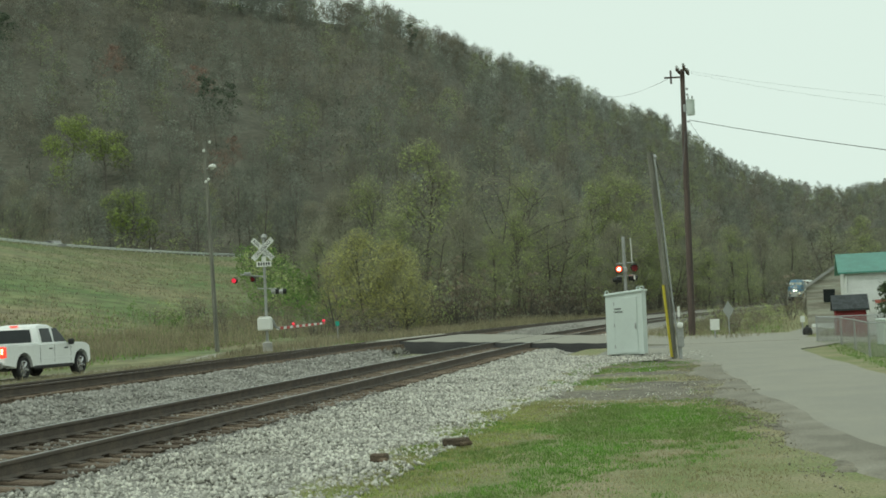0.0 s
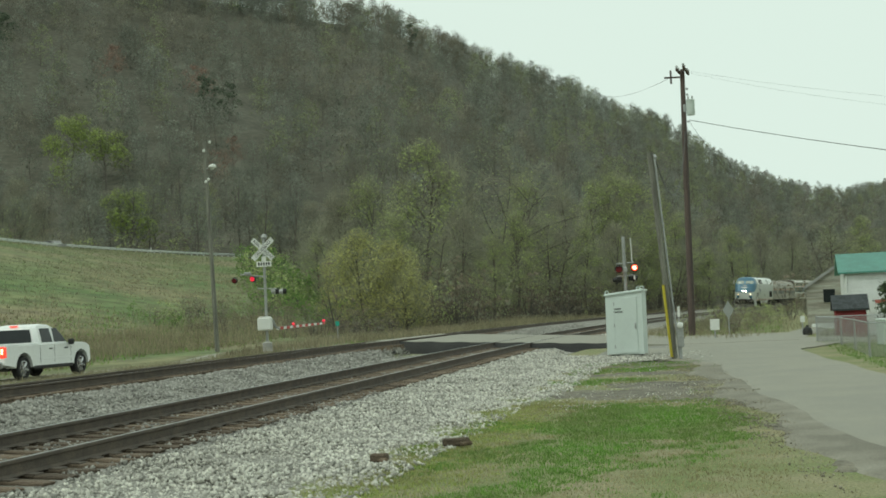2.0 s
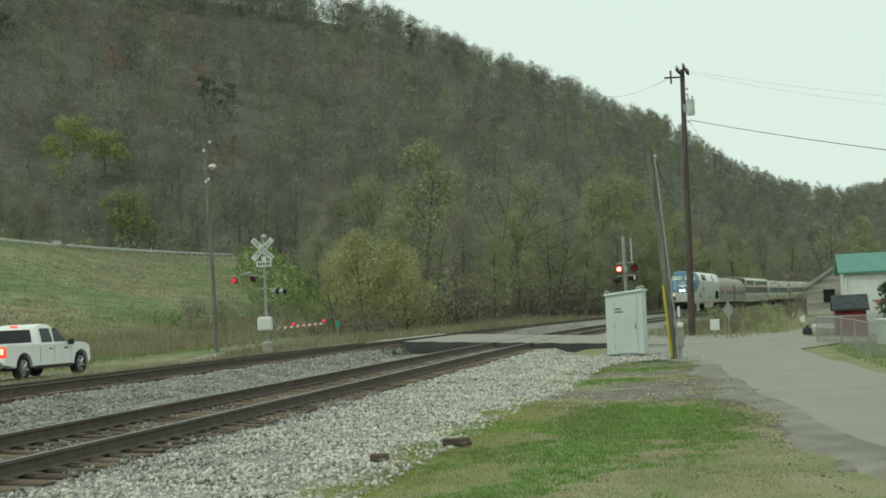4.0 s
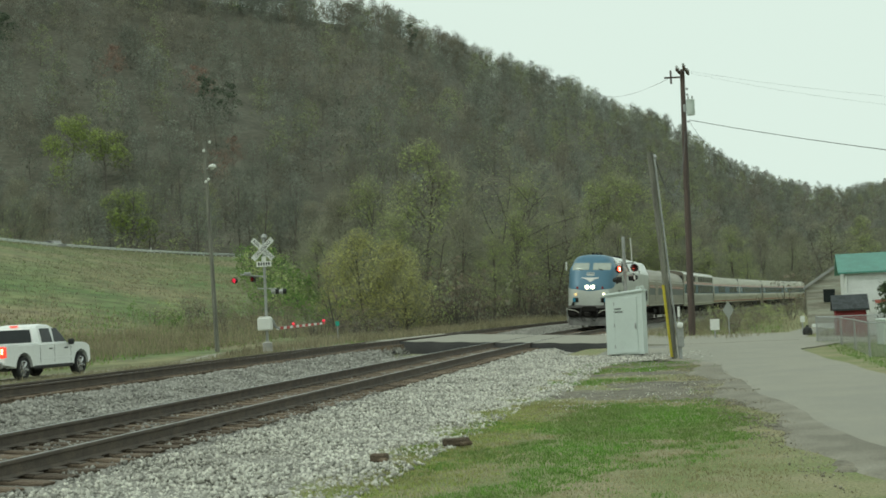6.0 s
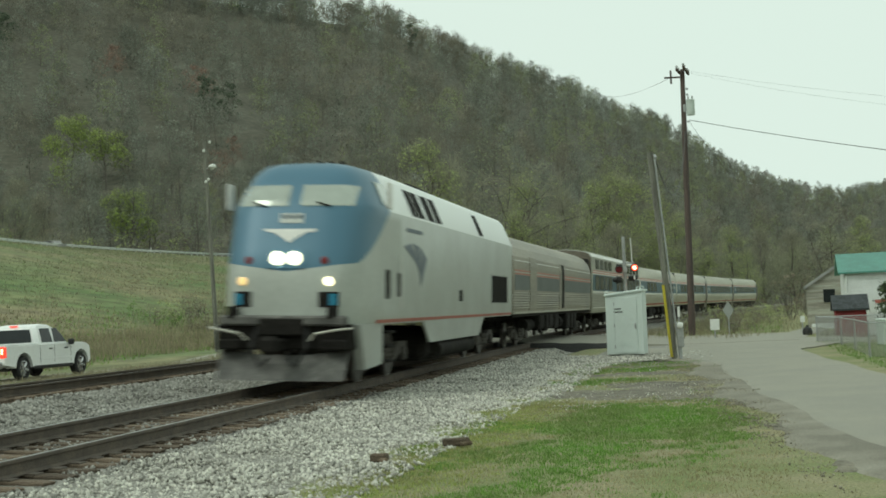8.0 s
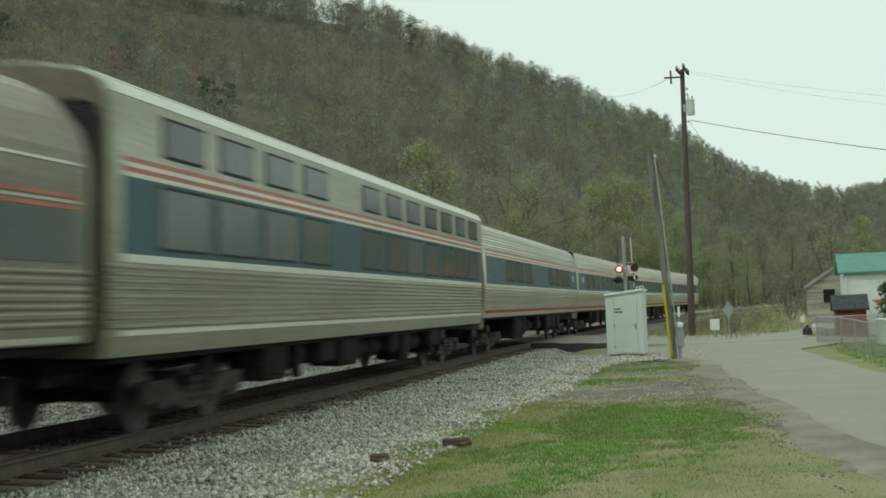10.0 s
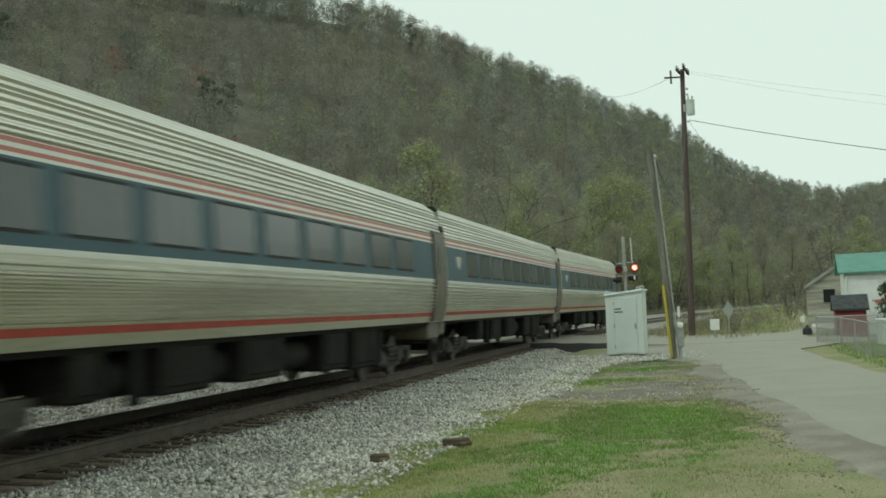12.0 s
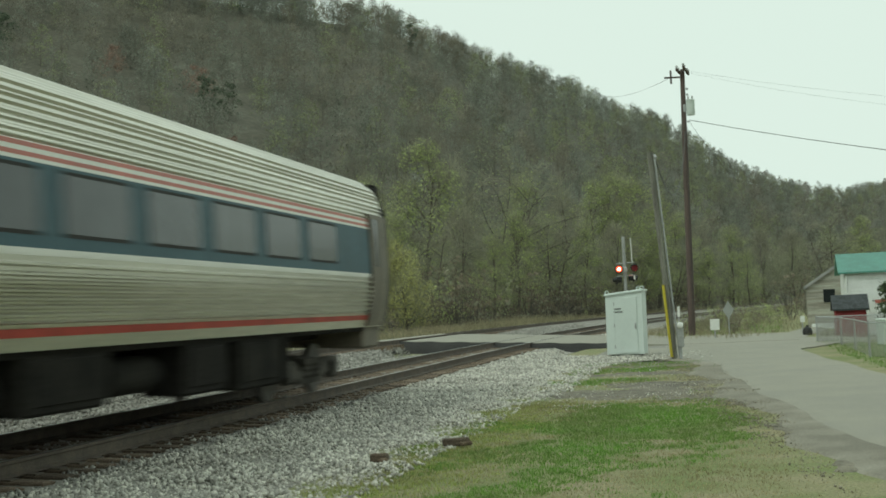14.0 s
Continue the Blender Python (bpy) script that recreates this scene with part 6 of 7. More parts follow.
def build_signal_far():
    """Mast with crossbuck, lamps and a lowered gate beyond the tracks; base at its foot."""
    x0, y0 = -7.9, 60.0
    z0 = gz(x0, y0)
    sg = thing("crossing_signal", "crossing signal mast with crossbuck, red lamps and lowered gate", "crossing signal", Matrix.Translation((x0, y0, z0)))
    H = 0.03 - z0
    part("foundation", Shape().lathe([(0.26, -0.2), (0.26, 0.12), (0.22, 0.16), (0.22, 0.45), (0.12, 0.5), (0.1, 0.52)], 12), M_CONCRETE, sg)
    part("mast", Shape().tube([(0, 0, 0.4), (0, 0, 5.0 + H)], 0.062, 10), M_ALU, sg, smooth=True)
    bell = Shape().lathe([(0.05, 0), (0.13, 0.02), (0.15, 0.1), (0.1, 0.2), (0.03, 0.24)], 12, Matrix.Translation((0.03, 0, 4.93 + H)))
    part("bell", bell, M_ALU, sg, "round grey warning bell", smooth=True)
    zc = 4.49 + H
    for ang, txt in ((45, "CROSSING"), (-45, "RAIL ROAD")):
        off = -0.10 - (0.02 if ang > 0 else 0.0)
        m = Matrix.Translation((-0.03, off, zc)) @ Matrix.Rotation(radians(-ang), 4, "Y")
        bd = Shape().box((0, 0, 0), (1.24, 0.012, 0.23), 0.004, m)
        blade = part("crossbuck", bd, M_SIGN, sg, "white board of a crossbuck")
        mm = m @ Matrix.Translation((0, -0.010, 0)) @ Matrix.Rotation(radians(90), 4, "X")
        if ang > 0:
            word("CROSSING", 0.20, M_BLACK, blade, mm)
        else:
            word("RAIL", 0.19, M_BLACK, blade, mm @ Matrix.Translation((-0.36, 0, 0)))
            word("ROAD", 0.19, M_BLACK, blade, mm @ Matrix.Translation((0.36, 0, 0)))
    pl = part("tracks_plate", Shape().box((0.0, -0.09, 3.84 + H), (0.66, 0.012, 0.24), 0.004), M_SIGN, sg, "small white plate")
    for k in range(5):
        part("plate_bar", Shape().box((-0.22 + 0.11 * k, -0.099, 3.84 + H), (0.06, 0.006, 0.13)), M_BLACK, pl)
    part("plate_neck", Shape().box((0.0, -0.085, 4.07 + H), (0.2, 0.012, 0.2), 0.004), M_SIGN, sg)
    # arm with two lamps to the side, and one pair turned away
    part("lamp_arm", Shape().tube([(0.1, 0, 3.27 + H), (-1.05, -0.1, 3.42 + H)], 0.03, 8), M_ALU, sg)
    part("lamp_arm", Shape().tube([(-0.35, 0.05, 2.78 + H), (0.5, 0.05, 2.72 + H)], 0.03, 8), M_ALU, sg)
    jb = Shape().box((-0.75, -0.05, 3.44 + H), (0.3, 0.16, 0.14), 0.03)
    part("junction_box", jb, M_ALU, sg)
    flasher(sg, -1.33, 0.0, 3.17 + H, radians(-5), True, M_LIT_SIDE, 0.105)
    flasher(sg, -0.52, 0.0, 3.20 + H, radians(-5), False, M_LIT_SIDE, 0.105)
    dark_lamp(sg, 0.42, 0.1, 2.62 + H, radians(100), 0.75, M_ALU)
    dark_lamp(sg, 0.75, 0.1, 2.60 + H, radians(100), 0.75, M_ALU)
    mech = Shape().box((-0.06, -0.05, 1.2 + H), (0.62, 0.5, 0.56), 0.05)
    mech.box((-0.06, -0.05, 1.5 + H), (0.5, 0.4, 0.06), 0.02)
    part("gate_machine", mech, M_SIGN, sg, "white gate machine case")
    part("gate_bracket", Shape().tube([(0.22, 0.1, 1.35 + H), (0.33, 0.5, 1.05 + H), (0.45, 0.9, 0.95 + H)], [0.09, 0.07, 0.05], 6), M_ALU, sg)
    # the arm in alternating red and white lengths
    a, b = Vector((0.36, 0.55, 0.98 + H)), Vector((1.97, 6.5, 1.10 + H))
    n = 16
    for k in range(n):
        p, q = a.lerp(b, k / n), a.lerp(b, (k + 1) / n)
        d = (q - p).normalized()
        u = d.cross(Vector((0, 0, 1))).normalized()
        w = 0.065 - 0.02 * k / n
        ring = lambda c: [c + u * 0.02 + Vector((0, 0, w)), c - u * 0.02 + Vector((0, 0, w)), c - u * 0.02 - Vector((0, 0, w)), c + u * 0.02 - Vector((0, 0, w))]
        part("gate_arm", Shape().loft([ring(p), ring(q)], True, True), M_REDPAINT if k % 2 else M_SIGN, sg, "red band of the gate arm" if k % 2 else "white band of the gate arm")
    for t in (0.33, 0.98):
        c = a.lerp(b, t) + Vector((0, 0, 0.11))
        part("arm_lamp", Shape().lathe([(0.05, -0.04), (0.07, 0.0), (0.06, 0.06), (0.01, 0.08)], 10, Matrix.Translation(c)), M_LIT_SIDE, sg, "small lit red lamp")
    return sg


def build_signal_near():
    x0, y0 = 6.62, 50.0
    z0 = gz(x0, y0)
    sg = thing("crossing_signal", "grey crossing signal mast with flashing red lamps", "crossing signal", Matrix.Translation((x0, y0, z0)))
    part("foundation", Shape().lathe([(0.26, -0.2), (0.26, 0.12), (0.2, 0.16), (0.2, 0.4), (0.1, 0.45)], 12), M_CONCRETE, sg)
    part("mast", Shape().tube([(0, 0, 0.3), (0, 0, 3.76 - z0)], 0.062, 10), M_ALU, sg, smooth=True)
    part("mast_cap", Shape().lathe([(0.07, 0), (0.07, 0.04), (0.02, 0.09)], 10, Matrix.Translation((0, 0, 3.74 - z0))), M_ALU, sg)
    part("rod", Shape().tube([(0.30, 0.05, 2.75 - z0), (0.275, 0.05, 3.77 - z0)], 0.02, 6), M_SIGN, sg, "thin white upright rod")
    for z in (2.83, 2.37):
        part("lamp_arm", Shape().tube([(-0.3, 0, z - z0), (0.36, 0, z - z0 + 0.02)], 0.026, 8), M_ALU, sg)
    part("junction_box", Shape().box((0, -0.02, 2.6 - z0), (0.18, 0.2, 0.2), 0.03), M_ALU, sg)
    flasher(sg, -0.22, -0.1, 2.63 - z0, radians(-7), True, M_LIT, 0.115)
    flasher(sg, 0.35, -0.1, 2.66 - z0, radians(-7), False, M_LIT, 0.115)
    dark_lamp(sg, -0.28, 0.1, 2.25 - z0, radians(95), 0.7)
    dark_lamp(sg, 0.32, 0.1, 2.31 - z0, radians(-80), 0.7)
    part("clip", Shape().box((0.34, -0.05, 2.3 - z0), (0.06, 0.06, 0.16), 0.01), M_SIGN, sg)
    return sg


def build_cabinet():
    x0, y0 = 5.95, 45.25
    z0 = gz(x0, y0)
    m = Matrix.Translation((x0, y0, z0)) @ Matrix.Rotation(radians(-19), 4, "Z") @ Matrix.Rotation(radians(0.6), 4, "Y")
    cb = thing("relay_cabinet", "pale grey steel relay cabinet with a closed door", "cabinet", m)
    w, d = 1.22, 0.72
    for x in (-0.32, 0.32):
        part("pier", Shape().box((x, 0.0, 0.0), (0.32, 0.5, 0.22), 0.02), M_CONCRETE, cb)
    zb, zl, zr = 0.09, 2.02, 2.15
    sh = Shape()
    ring = lambda e: [(-w / 2 + e, -d / 2 + e), (w / 2 - e, -d / 2 + e), (w / 2 - e, d / 2 - e), (-w / 2 + e, d / 2 - e)]
    top = lambda x: zl + (zr - zl) * (x + w / 2) / w
    sh.loft([[(x, y, zb) for x, y in ring(0.012)], [(x, y, zb + 0.012) for x, y in ring(0)], [(x, y, top(x)) for x, y in ring(0)]], True, True)
    part("case", sh, M_CABINET, cb)
    rf = Shape()
    e = 0.05
    rf.loft([[(x, y, top(x) + 0.005) for x, y in ring(-e)], [(x, y, top(x) + 0.055) for x, y in ring(-e)], [(x, y, top(x) + 0.075) for x, y in ring(0.02)]], True, True)
    part("roof", rf, M_CABINET, cb)
    dr = Shape().box((0.06, -d / 2 - 0.012, 1.05), (0.74, 0.025, 1.82), 0.006)
    door = part("door", dr, M_CABINET, cb, "closed cabinet door")
    for z in (0.35, 1.05, 1.75):
        part("hinge", Shape().tube([(-0.325, -d / 2 - 0.03, z - 0.06), (-0.325, -d / 2 - 0.03, z + 0.06)], 0.014, 6), M_GALV, door)
    hs = Shape().box((0.37, -d / 2 - 0.045, 1.02), (0.035, 0.04, 0.2), 0.01)
    part("handle", hs, M_GALV, door, "steel door handle")
    for k in range(2):
        for j in range(3):
            part("louvre", Shape().box((-0.06 + 0.22 * k, -d / 2 - 0.03, 0.36 + 0.06 * j), (0.16, 0.02, 0.03), 0.006), M_CABINET, door)
    for k, (wd, z) in enumerate(((0.22, 1.60), (0.3, 1.50))):
        for j in range(2):
            part("label_bar", Shape().box((-0.20 + 0.02 * k, -d / 2 - 0.027, z - 0.03 * j), (wd, 0.004, 0.016)), M_BLACK, door)
    for x in (-w / 2 + 0.05, w / 2 - 0.12, w / 2 + 0.0):
        ey = Shape()
        pts = [(x + 0.055 * math.cos(a), -d / 2 + 0.05, top(x) + 0.11 + 0.055 * math.sin(a)) for a in [k * math.pi / 5 for k in range(11)]]
        ey.tube(pts, 0.016, 6)
        part("lifting_eye", ey, M_CABINET, cb)
    return cb


def hang(a, b, sag, n=14):
    a, b = Vector(a), Vector(b)
    return [a.lerp(b, k / n) - Vector((0, 0, sag * 4 * (k / n) * (1 - k / n))) for k in range(n + 1)]


def build_poles():
    # guarded pole with meter beside the lane
    b, t = Vector((6.80, 41.0, gz(6.80, 41.0) - 0.1)), Vector((6.37, 41.0, 5.87))
    pl = thing("utility_pole", "grey weathered pole with a yellow cable guard and meter", "pole", Matrix.Translation(b))
    o = lambda f: (t - b) * f
    part("shaft", Shape().tube([o(0), o(0.5), o(1)], [0.095, 0.09, 0.082], 12), M_POLEGREY, pl, smooth=True)
    part("guard", Shape().tube([o(0.03) + Vector((-0.10, -0.10, 0)), o(0.37) + Vector((-0.10, -0.10, 0))], 0.042, 8), M_YELLOWGUARD, pl, "bright yellow cable guard", smooth=True)
    part("conduit", Shape().tube([o(0.03) + Vector((0.15, -0.04, 0)), o(0.5) + Vector((0.13, -0.04, 0)), o(0.97) + Vector((0.12, -0.03, 0))], 0.03, 8), M_GALV, pl, smooth=True)
    part("weatherhead", Shape().tube([o(0.96) + Vector((0.12, -0.03, 0)), o(0.985) + Vector((0.13, -0.06, 0)), o(0.97) + Vector((0.14, -0.14, 0))], 0.045, 8), M_GALV, pl)
    mb = part("meter_box", Shape().box((0.16, -0.16, 0.85), (0.2, 0.12, 0.75), 0.02), M_ALU, pl, "grey meter box")
    part("meter", Shape().lathe([(0.09, 0), (0.09, 0.06), (0.07, 0.1), (0.01, 0.11)], 14, Matrix.Translation((0.16, -0.21, 1.13)) @ Matrix.Rotation(radians(90), 4, "X")), M_SIGN, mb, "round glass meter")
    part("post", Shape().box((0.16, -0.1, 0.3), (0.09, 0.06, 0.6), 0.01), M_GALV, pl)
    # tall pole
    b, t = Vector((12.55, 70.0, gz(12.55, 70.0) - 0.1)), Vector((12.79, 70.0, 13.34))
    up = thing("utility_pole", "tall dark wooden power pole with a transformer", "pole", Matrix.Translation(b))
    o = lambda f: (t - b) * f
    part("shaft", Shape().tube([o(0), o(0.5), o(1)], [0.19, 0.16, 0.115], 12), M_POLEWOOD, up, smooth=True)
    top = o(1)
    for dz, dx, ax in ((-0.10, 0.16, (0.30, 1.0)), (-0.22, -0.14, (0.34, 1.0))):
        d = Vector((ax[0], ax[1], 0)).normalized() * 1.2
        c = top + Vector((dx, -0.16, dz))
        m = Matrix.Translation(c) @ Matrix.Rotation(math.atan2(d.y, d.x), 4, "Z")
        arm = part("crossarm", Shape().box((0, 0, 0), (2.4, 0.11, 0.13), 0.015, m), M_POLEWOOD, up)
        for f in (-0.92, -0.45, 0.45, 0.92):
            part("insulator", Shape().lathe([(0.03, 0), (0.06, 0.03), (0.03, 0.06), (0.07, 0.09), (0.03, 0.16)], 8, Matrix.Translation(c + d * f + Vector((0, 0, 0.06)))), M_ALU, arm)
    part("side_arm", Shape().box(tuple(top + Vector((-0.5, -0.1, -0.42))), (0.9, 0.08, 0.08), 0.01), M_POLEWOOD, up)
    part("side_insulator", Shape().tube([top + Vector((-0.62, -0.1, -0.75)), top + Vector((-0.62, -0.1, -0.05))], 0.05, 8), M_POLEWOOD, up)
    tr = Shape().lathe([(0.02, 0), (0.2, 0.0), (0.215, 0.05), (0.215, 0.72), (0.23, 0.74), (0.23, 0.79), (0.1, 0.83)], 16, Matrix.Translation(Vector((13.09, 69.85, 10.92)) - b))
    tc = part("transformer", tr, M_CABINET, up, "pale grey transformer can", smooth=True)
    for dx in (-0.1, 0.1):
        part("bushing", Shape().lathe([(0.03, 0), (0.05, 0.04), (0.03, 0.08), (0.05, 0.12), (0.02, 0.2)], 8, Matrix.Translation(Vector((13.09 + dx, 69.85, 11.72)) - b)), M_ALU, tc)
    part("bracket", Shape().box(tuple(Vector((12.86, 69.9, 11.3)) - b), (0.3, 0.1, 0.4), 0.02), M_GALV, up)
    for z in (12.0, 12.3, 10.6):
        part("fitting", Shape().box(tuple(Vector((12.95, 69.88, z)) - b), (0.12, 0.1, 0.1), 0.02), M_GALV, up)
    part("ground_wire", Shape().tube([Vector((12.80, 69.85, 10.5)) - b, Vector((12.68, 69.83, 3.0)) - b, Vector((12.6, 69.8, 0.0)) - b], 0.012, 5), M_WIRE, up)
    wires = [((13.0, 69.9, 10.68), (23.1, 40.0, 4.0), 0.25, 0.016), ((13.1, 69.8, 13.2), (26.0, 36.0, 5.2), 0.5, 0.0035), ((12.6, 69.8, 13.25), (25.2, 36.0, 5.0), 0.7, 0.0035),
             ((12.2, 69.9, 12.95), (19.0, 170.0, 28.6), 1.0, 0.010), ((12.75, 69.85, 10.1), (6.55, 41.0, 5.6), 2.0, 0.018), ((13.0, 69.9, 10.6), (15.5, 70.5, 7.4), 0.2, 0.008)]
    for a, c, sag, r in wires:
        tagged(part("cable", Shape().tube(hang(a, c, sag), r, 5), M_WIRE), "thin dark overhead cable from a power pole", "cable", "overhead cables")
    # lamp pole beyond the tracks
    b, t = Vector((-11.12, 66.0, gz(-11.12, 66.0) - 0.1)), Vector((-11.37, 66.0, 10.25))
    lp = thing("street_lamp", "dark wooden pole with a small street lamp", "street lamp", Matrix.Translation(b))
    o = lambda f: (t - b) * f
    part("shaft", Shape().tube([o(0), o(0.5), o(1)], [0.115, 0.10, 0.085], 10), M_POLEGREY, lp, smooth=True)
    part("arm", Shape().tube([Vector((-11.33, 65.95, 8.85)) - b, Vector((-11.1, 65.85, 9.0)) - b], 0.025, 6), M_GALV, lp)
    part("shade", Shape().lathe([(0.2, -0.03), (0.19, 0.05), (0.1, 0.12), (0.02, 0.14)], 14, Matrix.Translation(Vector((-10.98, 65.8, 8.95)) - b)), M_SIGN, lp, "pale round lamp shade")
    part("bulb", Shape().lathe([(0.01, -0.14), (0.09, -0.12), (0.1, -0.04)], 10, Matrix.Translation(Vector((-10.98, 65.8, 8.95)) - b)), M_SIGN, lp)
    for z, dx in ((8.18, 0.0), (8.3, 0.12), (10.1, 0.25), (9.7, -0.05)):
        part("insulator", Shape().lathe([(0.05, 0), (0.08, 0.05), (0.04, 0.14)], 8, Matrix.Translation(Vector((-11.33 + dx, 65.85, z)) - b)), M_SIGN, lp)


# ---- pickup truck ----
M_TRUCK = mat("white_truck_paint", (0.88, 0.89, 0.88), 0.25, 0.0, var=0.03, scale=1, fine=8, spec=0.6)
M_TYRE = mat("black_tyre", (0.025, 0.025, 0.025), 0.85, var=0.2, scale=4, fine=30)
M_TINT = mat("tinted_truck_glass", (0.02, 0.024, 0.026), 0.08, var=0.1, spec=0.35)
M_CHROME = mat("chrome", (0.6, 0.6, 0.6), 0.18, 1.0, var=0.05)
M_TAIL = mat("lit_tail_lamp", (0.5, 0.03, 0.02), 0.3, var=0.02, emit=(1.0, 0.07, 0.04), emit_power=1.1)
M_TAILCORE = mat("lit_tail_bulb", (0.8, 0.5, 0.3), 0.3, var=0.02, emit=(1.0, 0.62, 0.30), emit_power=4.0)


def build_truck():
    x0, y0 = -14.56, 47.4
    m = Matrix.Translation((x0, y0, gz(x0, y0) + 0.03)) @ Matrix.Rotation(radians(-15), 4, "Z")
    tk = thing("pickup_truck", "white crew-cab pickup truck waiting with brake lights lit", "truck", m)

    def arch(yc, r=0.50, z0=0.42):
        return [(yc + r * math.cos(a), z0 + r * math.sin(a)) for a in [math.pi * k / 8 for k in range(9)]]

    # body side from tail to nose, with wheel arches
    side = [(-2.98, 0.55), (-2.98, 1.16), (-0.92, 1.17), (1.22, 1.18), (1.9, 1.165), (2.2, 1.13), (2.36, 1.06), (2.43, 0.95), (2.45, 0.52), (2.33, 0.45)]
    low = arch(1.82) + arch(-1.82)
    prof = side + low + [(-2.35, 0.45)]
    # centre-wards rings give the flanks their tuck
    sh = Shape()
    rings = []
    for x, k in ((-1.005, 0.0), (-0.985, 1.0), (0.985, 1.0), (1.005, 0.0)):
        rings.append([(x, y, z + (-0.012 if (z > 1.0 and k == 0) else 0)) for y, z in prof])
    sh.loft(rings, True, True)
    body = part("body", sh, M_TRUCK, tk)
    # bed opening and cab
    part("bed", Shape().box((0, -1.95, 1.155), (1.62, 1.9, 0.03)), M_BLACK, tk, "dark open truck bed")
    rim = Shape()
    for s in (-1, 1):
        rim.box((s * 0.9, -1.95, 1.19), (0.17, 2.04, 0.07), 0.02)
    rim.box((0, -2.92, 1.17), (1.9, 0.1, 0.1), 0.02)
    part("bed_rail", rim, M_TRUCK, tk)
    cabr = []
    for z, w, yb, yf in ((1.10, 0.965, -0.93, 1.30), (1.20, 0.955, -0.93, 1.18), (1.45, 0.89, -0.90, 0.88), (1.72, 0.80, -0.84, 0.50), (1.82, 0.73, -0.74, 0.30), (1.86, 0.55, -0.55, 0.10)):
        r = 0.12
        cabr.append([(-w + r, yb, z), (w - r, yb, z), (w, yb + r, z), (w, yf - r * 2, z), (w - r * 1.6, yf, z), (-w + r * 1.6, yf, z), (-w, yf - r * 2, z), (-w, yb + r, z)])
    cs = Shape()
    cs.loft(cabr, True, True)
    cab = part("cab", cs, M_TRUCK, tk, smooth=True)

    def cw(z):
        return float(np.interp(z, [1.10, 1.20, 1.45, 1.72, 1.82], [0.965, 0.955, 0.89, 0.80, 0.73]))

    for s in (-1, 1):
        for y0_, y1_, cut in ((-0.66, 0.02, 0.0), (0.12, 0.92, 0.42)):
            g = Shape()
            g.loft([[(s * (cw(1.22) + 0.008), y0_, 1.22), (s * (cw(1.22) + 0.008), y1_, 1.22)], [(s * (cw(1.45) + 0.008), y0_ + 0.02, 1.45), (s * (cw(1.45) + 0.008), y1_ - cut * 0.5, 1.45)],
                    [(s * (cw(1.70) + 0.008), y0_ + 0.06, 1.70), (s * (cw(1.70) + 0.008), y1_ - cut, 1.70)]], False, False)
            part("side_window", g, M_TINT, cab, "dark tinted side window")
        for y in (0.0, 0.98):
            part("door_handle", Shape().box((s * 1.015, y - 0.18, 1.0), (0.03, 0.2, 0.045), 0.01), M_BLACK, body)
        for y in (-0.85, 0.06, 1.12):
            part("door_seam", Shape().box((s * 1.003, y, 0.82), (0.012, 0.012, 0.6)), M_BLACK, body)
        part("rocker", Shape().box((s * 0.97, 0.0, 0.40), (0.1, 2.5, 0.12), 0.02), M_BLACK, tk)
        part("mirror", Shape().box((s * 1.13, 0.95, 1.2), (0.22, 0.14, 0.2), 0.04), M_BLACK, tk, "black door mirror")
        tl_ = part("tail_lamp", Shape().box((s * 0.92, -2.93, 0.96), (0.19, 0.16, 0.38), 0.03), M_TAIL, tk, "lit red tail lamp")
        part("bulb", Shape().box((s * 0.93, -2.99, 0.99), (0.1, 0.06, 0.2), 0.02), M_TAILCORE, tl_, "bright bulb")
        part("side_moulding", Shape().box((s * 1.008, 0.2, 0.66), (0.012, 2.0, 0.05), 0.004), M_TRUCK, body)
        part("headlamp", Shape().box((s * 0.82, 2.38, 0.88), (0.3, 0.14, 0.2), 0.04), M_CHROME, tk)
        for y in (1.82, -1.82):
            mm = Matrix.Translation((s * 0.86, y, 0.40)) @ Matrix.Rotation(radians(90) * s, 4, "Y")
            wh = part("wheel", Shape().lathe([(0.24, -0.13), (0.36, -0.13), (0.40, -0.09), (0.405, 0.0), (0.40, 0.09), (0.36, 0.13), (0.26, 0.13), (0.25, 0.05)], 24, mm), M_TYRE, tk, "black tyre", smooth=True)
            rm = part("rim", Shape().lathe([(0.255, -0.05), (0.26, 0.115), (0.235, 0.12), (0.22, 0.07), (0.06, 0.09), (0.01, 0.10)], 20, mm), M_CHROME, wh, "bright alloy rim", smooth=True)
            sp = Shape()
            for k in range(5):
                a = 2 * math.pi * k / 5
                sp.tube([mm @ Vector((0.05 * math.cos(a), 0.05 * math.sin(a), 0.11)), mm @ Vector((0.24 * math.cos(a), 0.24 * math.sin(a), 0.12))], 0.035, 5)
            part("spokes", sp, M_CHROME, wh)
    rw = Shape()
    rw.loft([[(-0.74, -0.945, 1.24), (0.74, -0.945, 1.24)], [(-0.70, -0.915, 1.45), (0.70, -0.915, 1.45)], [(-0.62, -0.86, 1.68), (0.62, -0.86, 1.68)]], False, False)
    part("rear_window", rw, M_TINT, cab, "dark rear window")
    ws = Shape()
    ws.loft([[(-0.72, 1.20, 1.21), (0.72, 1.20, 1.21)], [(-0.64, 0.90, 1.45), (0.64, 0.90, 1.45)], [(-0.56, 0.52, 1.71), (0.56, 0.52, 1.71)]], False, False)
    part("windshield", ws, M_TINT, cab)
